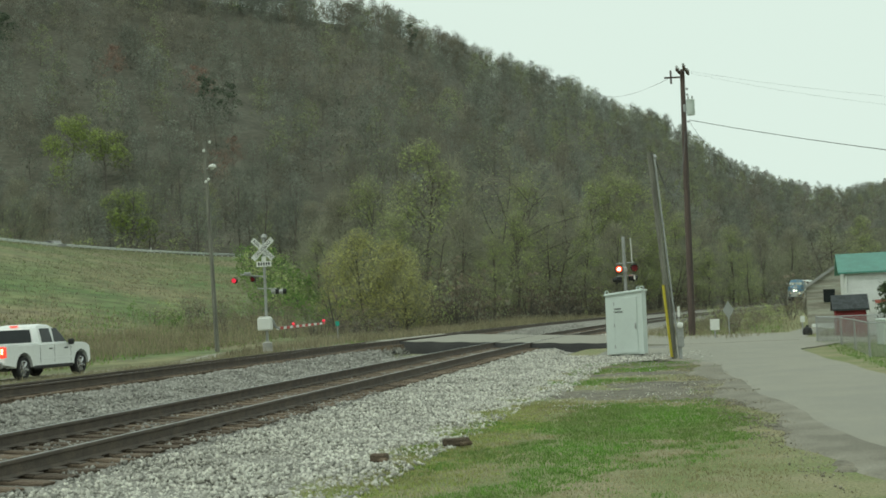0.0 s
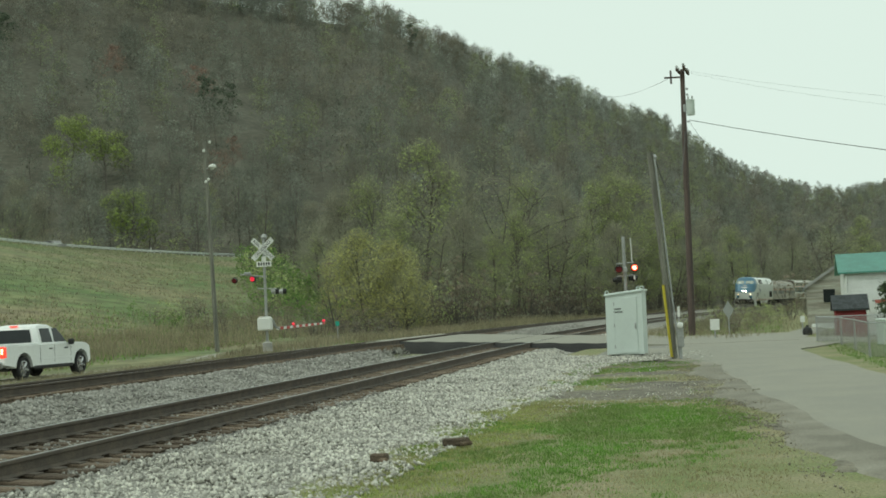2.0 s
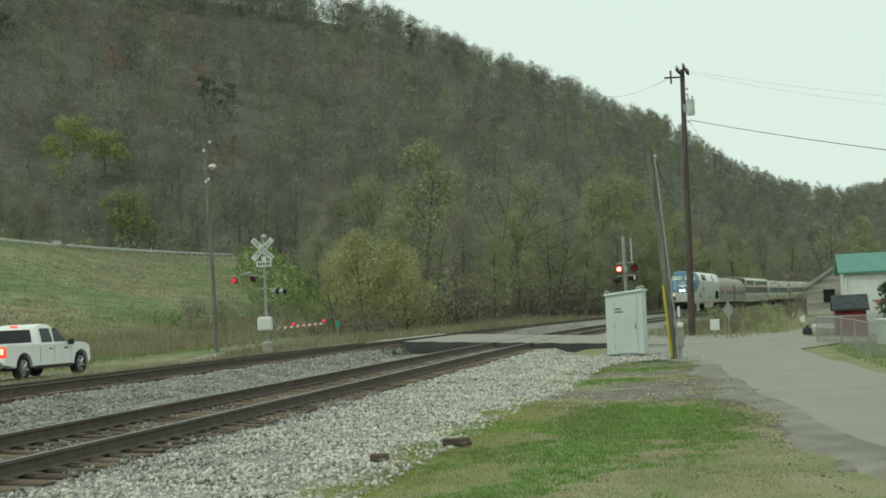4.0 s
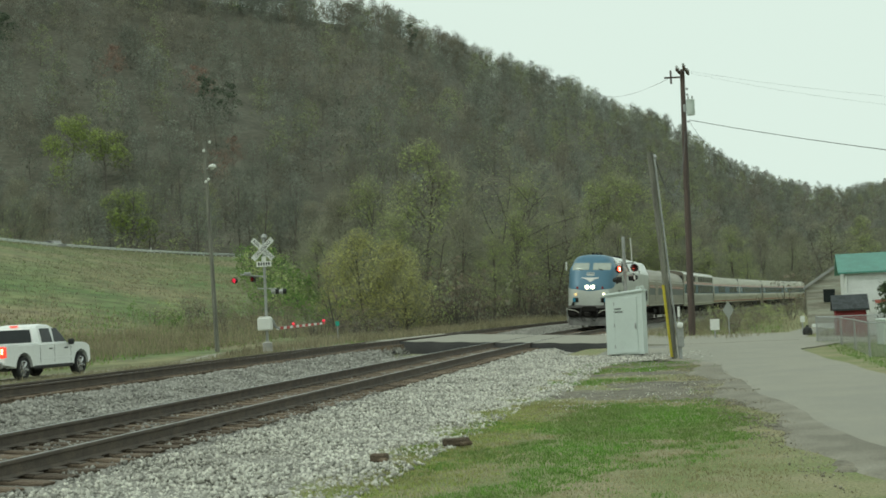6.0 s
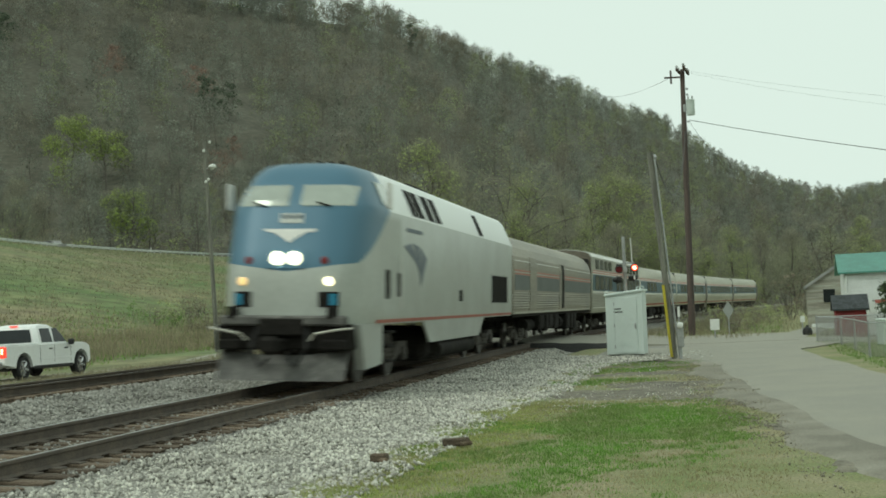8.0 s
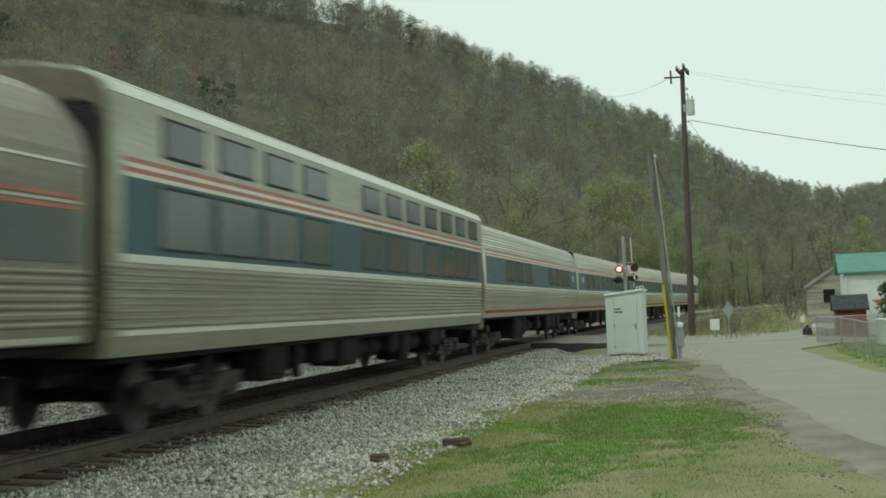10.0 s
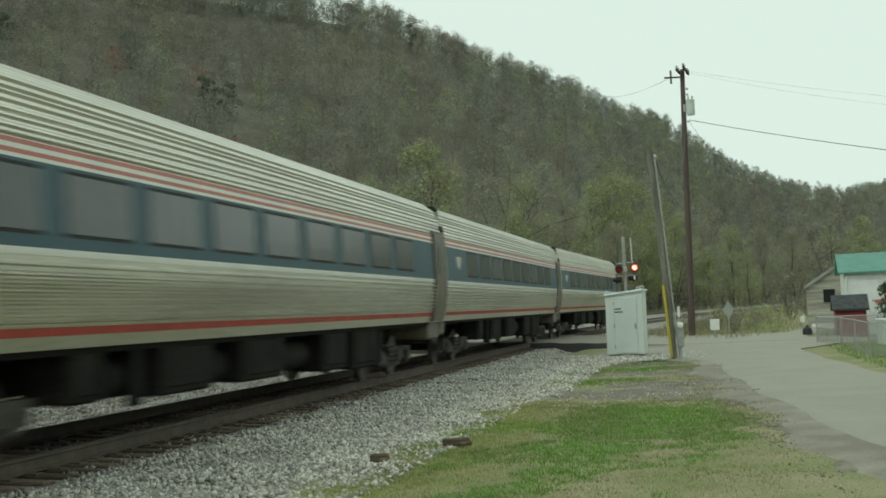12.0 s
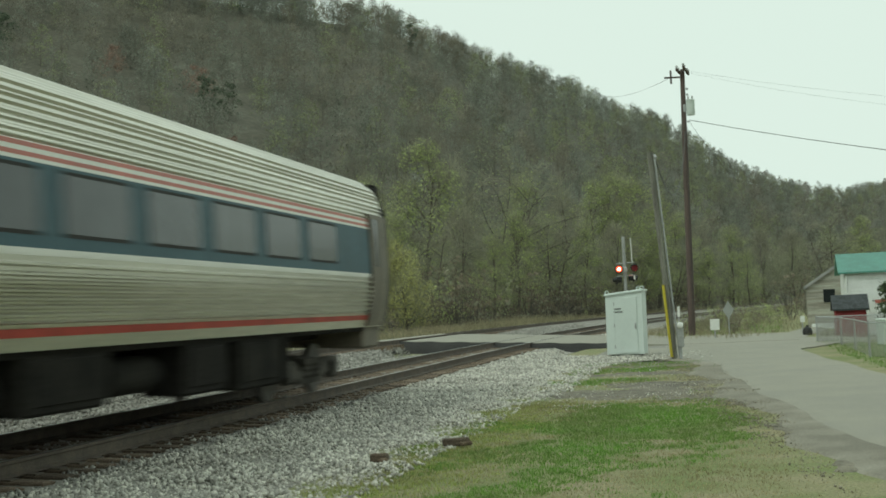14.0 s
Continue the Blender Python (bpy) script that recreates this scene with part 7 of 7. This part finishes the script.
    part("brake_lamp", Shape().box((0.0, -0.83, 1.80), (0.30, 0.05, 0.05), 0.012), M_TAIL, tk, "lit high brake lamp")
    part("rear_bumper", Shape().box((0, -3.05, 0.55), (1.9, 0.16, 0.22), 0.04), M_CHROME, tk, "chrome rear bumper")
    part("front_bumper", Shape().box((0, 2.44, 0.55), (1.9, 0.16, 0.26), 0.05), M_CHROME, tk)
    part("plate", Shape().box((0, -3.135, 0.62), (0.3, 0.01, 0.14)), M_SIGN, tk)
    part("chassis", Shape().box((0, 0, 0.42), (1.3, 4.7, 0.2), 0.03), M_BLACK, tk)
    return tk


# ---- buildings, fence, signs and small things on the town side ----
M_BOARD = mat("weathered_clapboard", (0.41, 0.405, 0.345), 0.85, var=0.2, scale=1.2, fine=12, second=(0.27, 0.25, 0.21), stretch=(0.4, 0.4, 5), obrand=0.15)
M_SIDING = mat("white_siding", (0.78, 0.80, 0.79), 0.55, var=0.05, scale=2, fine=14)
M_GREENROOF = mat("green_metal_roof", (0.10, 0.27, 0.22), 0.45, 0.2, var=0.1, scale=2, fine=10)
M_DARKROOF = mat("dark_shingles", (0.055, 0.062, 0.066), 0.9, var=0.25, scale=3, fine=12)
M_BARN = mat("barn_red", (0.25, 0.028, 0.03), 0.75, var=0.2, scale=2, fine=14)
M_ROOFGREY = mat("grey_roll_roofing", (0.33, 0.33, 0.32), 0.8, var=0.15, scale=2, fine=14)


def gable_house(name, label, cx, cy, z, w, depth, turn, eave, ridge, wall, roof, boards=0.16, over=0.15):
    """A gabled building, its gable to local -y, standing at (cx, cy)."""
    hs = thing(name, label, "house" if name == "house" else "shed", Matrix.Translation((cx, cy, z)) @ Matrix.Rotation(radians(turn), 4, "Z"))
    h = w / 2
    ends = Shape()
    for y in (-depth / 2, depth / 2 - 0.12):
        ends.loft([[(-h, y, 0), (h, y, 0), (h, y, eave), (0, y, ridge), (-h, y, eave)], [(-h, y + 0.12, 0), (h, y + 0.12, 0), (h, y + 0.12, eave), (0, y + 0.12, ridge), (-h, y + 0.12, eave)]], True, True)
    for s in (-1, 1):
        ends.box((s * (h - 0.06), 0, eave / 2), (0.12, depth - 0.24, eave))
    wl_ = part("wall", ends, wall, hs)
    zz = 0.02
    while zz < ridge - 0.12:
        hw = h if zz < eave - 0.05 else h * max(0.03, (ridge - zz - 0.1) / (ridge - eave))
        part("board", Shape().add([(-hw, -depth / 2 - 0.028, zz), (hw, -depth / 2 - 0.028, zz), (hw, -depth / 2 - 0.004, zz + boards), (-hw, -depth / 2 - 0.004, zz + boards),
                                   (-hw, -depth / 2 + 0.02, zz), (hw, -depth / 2 + 0.02, zz), (hw, -depth / 2 + 0.02, zz + boards), (-hw, -depth / 2 + 0.02, zz + boards)],
                                  [(0, 1, 2, 3), (0, 4, 5, 1), (3, 2, 6, 7), (0, 3, 7, 4), (1, 5, 6, 2), (4, 7, 6, 5)]), wall, wl_)
        if zz < eave - boards:
            for s in (-1, 1):
                part("board", Shape().add([(s * (h + 0.028), -depth / 2, zz), (s * (h + 0.028), depth / 2, zz), (s * (h + 0.004), depth / 2, zz + boards), (s * (h + 0.004), -depth / 2, zz + boards),
                                           (s * (h - 0.02), -depth / 2, zz), (s * (h - 0.02), depth / 2, zz), (s * (h - 0.02), depth / 2, zz + boards), (s * (h - 0.02), -depth / 2, zz + boards)],
                                          [(0, 1, 2, 3), (0, 4, 5, 1), (3, 2, 6, 7), (0, 3, 7, 4), (1, 5, 6, 2), (4, 7, 6, 5)]), wall, wl_)
        zz += boards
    sl = (ridge - eave) / h
    for s in (-1, 1):
        rf = Shape()
        a, b = (0, ridge + 0.03), (s * (h + over), eave - over * sl + 0.03)
        q = [(a[0], a[1]), (b[0], b[1]), (b[0], b[1] + 0.09), (a[0], a[1] + 0.09)]
        rf.loft([[(x, -depth / 2 - over, zq) for x, zq in q], [(x, depth / 2 + over, zq) for x, zq in q]], True, True)
        rp = part("roof", rf, roof, hs)
        part("barge_board", Shape().loft([[(a[0], -depth / 2 - over - 0.03, a[1] - 0.1), (b[0], -depth / 2 - over - 0.03, b[1] - 0.1), (b[0], -depth / 2 - over - 0.03, b[1] + 0.1), (a[0], -depth / 2 - over - 0.03, a[1] + 0.1)],
                                          [(a[0], -depth / 2 - over - 0.004, a[1] - 0.1), (b[0], -depth / 2 - over - 0.004, b[1] - 0.1), (b[0], -depth / 2 - over - 0.004, b[1] + 0.1), (a[0], -depth / 2 - over - 0.004, a[1] + 0.1)]], True, True), M_ROOFGREY, hs)
    return hs


def house_window(hs, x, y, z, w, h, side=None):
    wn_ = part("window", Shape().box((x, y, z), (w + 0.14, 0.05, h + 0.14), 0.01), M_BOARD, hs)
    part("pane", Shape().box((x, y - 0.03, z), (w, 0.02, h)), M_TINT, wn_, "dark window pane")


def build_town():
    sh = gable_house("shed", "weathered grey clapboard shed with a gable roof", 25.25, 87.0, -1.3, 4.2, 5.2, -16, 3.2, 4.55, M_BOARD, M_ROOFGREY)
    house_window(sh, -0.75, -2.64, 2.6, 0.7, 0.82)
    part("skirting", Shape().box((-0.9, -2.66, 0.42), (2.0, 0.08, 0.95), 0.01), M_SIDING, sh, "white boards along the foot")
    hs = gable_house("house", "white sided house with a green metal roof", 25.6, 74.7, -1.15, 5.0, 7.4, 76, 3.65, 4.6, M_SIDING, M_GREENROOF, 0.2, 0.3)
    part("window", Shape().box((-2.53, 0.6, 2.9), (0.06, 1.2, 1.1), 0.01), M_TINT, hs, "dark window")
    part("downpipe", Shape().tube([(-2.6, 3.6, 0.0), (-2.6, 3.6, 3.5)], 0.05, 6), M_SIDING, hs)
    pt = part("awning", Shape().box((-2.95, 0.2, 3.3), (0.8, 2.4, 0.08), 0.01), M_DARKROOF, hs)
    rs = gable_house("shed", "low red shed with dark shingle roof", 19.55, 66.2, -0.95, 2.2, 1.4, 76, 1.55, 2.14, M_BARN, M_DARKROOF, 0.16, 0.15)
    # shelter roof with a rusty red edge behind the fence
    pr = thing("porch_roof", "low grey porch roof with a faded red edge", "porch", Matrix.Translation((23.9, 70.6, gz(23.9, 70.6))) @ Matrix.Rotation(radians(-14), 4, "Z"))
    part("roof", Shape().box((0, 0, 2.1), (3.4, 2.4, 0.1), 0.01), M_ROOFGREY, pr)
    part("fascia", Shape().box((0, -1.23, 2.05), (3.4, 0.05, 0.18), 0.01), M_RED, pr)
    for x in (-1.55, 1.55):
        part("post", Shape().box((x, -1.1, 1.02), (0.12, 0.12, 2.04), 0.01), M_SIDING, pr)
    ev = plant("evergreen_bush", lobed(310, 3.4, 1.4, 14, 4200, 0.12, 300, 0.12, 5), (20.3, 60.0, gz(20.3, 60.0)), 1.0, 0.3, M_JUNIPER, "dark evergreen bush beside a yard fence", M_JUNIPER, "bush")
    # chain-link fence with posts, rails and woven wire
    pts = [Vector((13.85, 51.2, 0)), Vector((13.4, 46.5, 0)), Vector((12.4, 41.6, 0)), Vector((11.25, 36.5, 0)), Vector((12.6, 33.5, 0)), Vector((14.6, 30.6, 0))]
    extra = [Vector((16.4, 51.6, 0)), Vector((18.9, 52.0, 0)), Vector((21.4, 52.4, 0))]
    fc = thing("fence", "low galvanised chain-link fence around a yard", "fence")
    run = extra[::-1] + pts
    top = 0.93
    for i, p in enumerate(run):
        g = gz(p.x, p.y)
        part("post", Shape().tube([(p.x, p.y, g - 0.1), (p.x, p.y, g + top + 0.06)], 0.03, 8), M_GALV, fc)
    for a, b in zip(run, run[1:]):
        ga, gb = gz(a.x, a.y), gz(b.x, b.y)
        part("top_rail", Shape().tube([(a.x, a.y, ga + top), (b.x, b.y, gb + top)], 0.022, 6), M_GALV, fc)
        wv, wt = [], []
        L = (b - a).length
        d = (b - a) / L
        side = Vector((-d.y, d.x, 0)) * 0.0035
        n = int(L / 0.065)
        for k in range(-int(top / 0.065), n):
            for e in (0, 1):
                u0, u1 = (k * 0.065, k * 0.065 + top) if e == 0 else (k * 0.065 + top, k * 0.065)
                z0, z1 = 0.03, top - 0.02
                if u0 > u1:
                    lo, hi = u1, u0
                else:
                    lo, hi = u0, u1
                c0, c1 = max(lo, 0), min(hi, L)
                if c1 - c0 < 0.02:
                    continue
                f = lambda u: z0 + (z1 - z0) * ((u - u0) / (u1 - u0))
                p0, p1 = a + d * c0, a + d * c1
                p0 = Vector((p0.x, p0.y, ga + (gb - ga) * c0 / L + f(c0)))
                p1 = Vector((p1.x, p1.y, ga + (gb - ga) * c1 / L + f(c1)))
                w = Vector((d.x, d.y, 0)) * 0.007
                q = len(wv)
                wv += [p0 - w, p0 + w, p1 + w, p1 - w]
                wt += [(q, q + 1, q + 2), (q, q + 2, q + 3)]
        me = fast_mesh("wire_mesh", np.array([tuple(v) for v in wv]), np.array(wt), [M_GALV])
        ob = new("wire_mesh", me)
        ob.parent = fc
    # signs
    def sign(name, label, x, y, zc, build, post=True, mat_=M_GALV):
        g = gz(x, y)
        s = thing(name, label, "sign", Matrix.Translation((x, y, g)))
        part("post", Shape().box((0, 0.03, (zc - g) / 2), (0.06, 0.03, zc - g + 0.1), 0.006), mat_, s)
        build(s, zc - g)
        return s
    def diamond(s, z):
        part("panel", Shape().box((0, 0, 0), (0.66, 0.01, 0.66), 0.0, Matrix.Translation((0, -0.01, z)) @ Matrix.Rotation(radians(44), 4, "Z") @ Matrix.Rotation(radians(45), 4, "Y")), M_SIGNBACK, s, "bare grey diamond panel")
    sign("road_sign", "bare grey back of a diamond road sign", 14.05, 68.0, 0.83, diamond)
    sign("road_sign", "small white sign on a short post", 12.16, 62.0, 0.24, lambda s, z: part("panel", Shape().box((0, -0.01, z), (0.42, 0.012, 0.5), 0.004), M_SIGN, s))
    sign("road_sign", "small white sign on a thin post", 16.15, 62.0, 0.3, lambda s, z: part("panel", Shape().box((0, -0.01, z), (0.2, 0.012, 0.28), 0.004), M_SIGN, s))
    sign("marker_post", "narrow white marker beside the track", 9.87, 58.0, 0.92, lambda s, z: part("blade", Shape().box((0, -0.01, z), (0.1, 0.012, 0.44), 0.004), M_SIGN, s))
    sign("marker_post", "small teal marker on a thin post", -5.99, 75.0, 1.05, lambda s, z: part("flag", Shape().box((0, -0.01, z), (0.22, 0.012, 0.26), 0.004, None), M_TEAL, s))
    bn = thing("rubbish_bag", "dark rubbish bag beside a sign post", "rubbish bag", Matrix.Translation((16.35, 62.0, gz(16.35, 62))))
    part("bag", Shape().lathe([(0.05, 0), (0.2, 0.03), (0.23, 0.18), (0.17, 0.34), (0.05, 0.42), (0.07, 0.47)], 10), M_BLACK, bn, smooth=True)
    ac = thing("utility_box", "pale green utility box behind the fence", "utility box", Matrix.Translation((14.6, 45.2, gz(14.6, 45.2))))
    part("case", Shape().box((0, 0, 0.4), (0.62, 0.6, 0.8), 0.03), M_CABINET, ac)
    part("lid", Shape().box((0, 0, 0.83), (0.68, 0.66, 0.07), 0.02), M_CABINET, ac)
    # two lumps of old tie left in the grass edge
    for x, y, L, a in ((0.05, 17.4, 0.34, 12), (-0.85, 15.9, 0.2, -20)):
        z = -0.052 * 5 - 0.16
        d = thing("tie_fragment", "broken dark chunk of old wooden tie", "wood debris", Matrix.Translation((x, y, gz(x, y) + 0.04)) @ Matrix.Rotation(radians(a), 4, "Z"), group="tie fragments")
        part("chunk", Shape().box((0, 0, 0.03), (L, 0.13, 0.10), 0.018), M_TIE, d)
        part("splinter", Shape().box((L * 0.3, -0.07, 0.01), (L * 0.5, 0.06, 0.05), 0.012, Matrix.Rotation(0.2, 4, "Z")), M_TIE, d)


M_GUARD = mat("weathered_zinc", (0.62, 0.64, 0.62), 0.6, 0.1, var=0.1, scale=2, fine=10)
M_TEAL = mat("teal_sheet", (0.04, 0.36, 0.27), 0.5, var=0.05)


def build_guardrail():
    """Galvanised guard rail along the top of the bank."""
    gr = thing("guardrail", "galvanised steel guardrail along the top of a bank", "guardrail")
    path = []
    for az in np.arange(-21.5, -7.0, 0.05):
        r = float(crest_range(az)) - 1.0
        x, y = r * math.sin(math.radians(az)), r * math.cos(math.radians(az))
        path.append(Vector((x, y, gz(x, y))))
    prof = [(0.0, 0.58), (0.05, 0.625), (0.05, 0.68), (0.0, 0.755), (0.05, 0.83), (0.05, 0.885), (0.0, 0.93)]
    rings = []
    for i in range(0, len(path), 2):
        p = path[i]
        d = (path[min(i + 1, len(path) - 1)] - path[max(i - 1, 0)])
        d.z = 0
        d.normalize()
        nrm = Vector((d.y, -d.x, 0))
        rings.append([p + nrm * o + Vector((0, 0, z)) for o, z in prof])
    part("beam", Shape().loft(rings, False, False), M_GUARD, gr)
    run, last = 0.0, path[0]
    post = Shape().box((0, 0, 0.35), (0.15, 0.15, 1.15), 0.01).mesh("post", M_GUARD)
    for p in path:
        run += (p - last).length
        last = p
        if run >= 1.905:
            run = 0.0
            ob = new("post", post)
            ob.parent = gr
            ob.location = p + Vector((0.1, 0.12, 0))
    mk = thing("marker_post", "thin white marker post by the guardrail", "marker post", None)
    x, y, z = polar(-12.1, float(crest_range(-12.1)) - 2)
    mk.location = (x, y, z)
    part("post", Shape().box((0, 0, 0.7), (0.12, 0.05, 1.4), 0.01), M_SIGN, mk)
    x, y, z = polar(-16.05, float(crest_range(-16.05)) + 3)
    cr = thing("car", "pale car passing behind the guardrail", "car", Matrix.Translation((x, y, z)) @ Matrix.Rotation(radians(65), 4, "Z"))
    body = Shape()
    prof = [(-2.2, 0.35), (-2.2, 0.85), (-1.5, 0.95), (-0.9, 1.4), (0.5, 1.42), (1.2, 0.98), (2.15, 0.85), (2.2, 0.35)]
    body.loft([[(-0.85, y_, z_) for y_, z_ in prof], [(0.85, y_, z_) for y_, z_ in prof]], True, True)
    part("body", body, M_ROOFGREY, cr)
    for s in (-1, 1):
        part("glass", Shape().box((s * 0.86, -0.2, 1.15), (0.02, 1.3, 0.28), 0.0), M_TINT, cr)
        for y_ in (-1.35, 1.35):
            part("wheel", Shape().lathe([(0.2, -0.1), (0.31, -0.09), (0.31, 0.09), (0.2, 0.1)], 14, Matrix.Translation((s * 0.78, y_, 0.31)) @ Matrix.Rotation(radians(90), 4, "Y")), M_TYRE, cr)


build_signal_far()
build_signal_near()
build_cabinet()
build_poles()
build_truck()
build_town()
build_guardrail()


build_ties(TRACKS)


def motions():
    times = [0.5 * k for k in range(29)]
    for car, behind, length, base in TRAIN:
        walk(car, [(t, car_pose(front_s(t) + behind + length / 2, base)) for t in times])
    # the crossing lamps flash in turn: each lens shows its lit and its dark face by half turns
    for lens, lit_first, rest in LAMPS:
        a = 0.0 if lit_first else 180.0
        rows = [(0.0, rest @ pose(0, 0, 0, 0, 0, a))]
        t = 0.45
        while t < CLIP - 0.1:
            for k in range(4):
                rows.append((t - 0.05 + k / 30.0, rest @ pose(0, 0, 0, 0, 0, a + 60 * k)))
            a += 180.0
            t += 0.695
        rows.append((CLIP, rest @ pose(0, 0, 0, 0, 0, a)))
        walk(lens, rows)


motions()
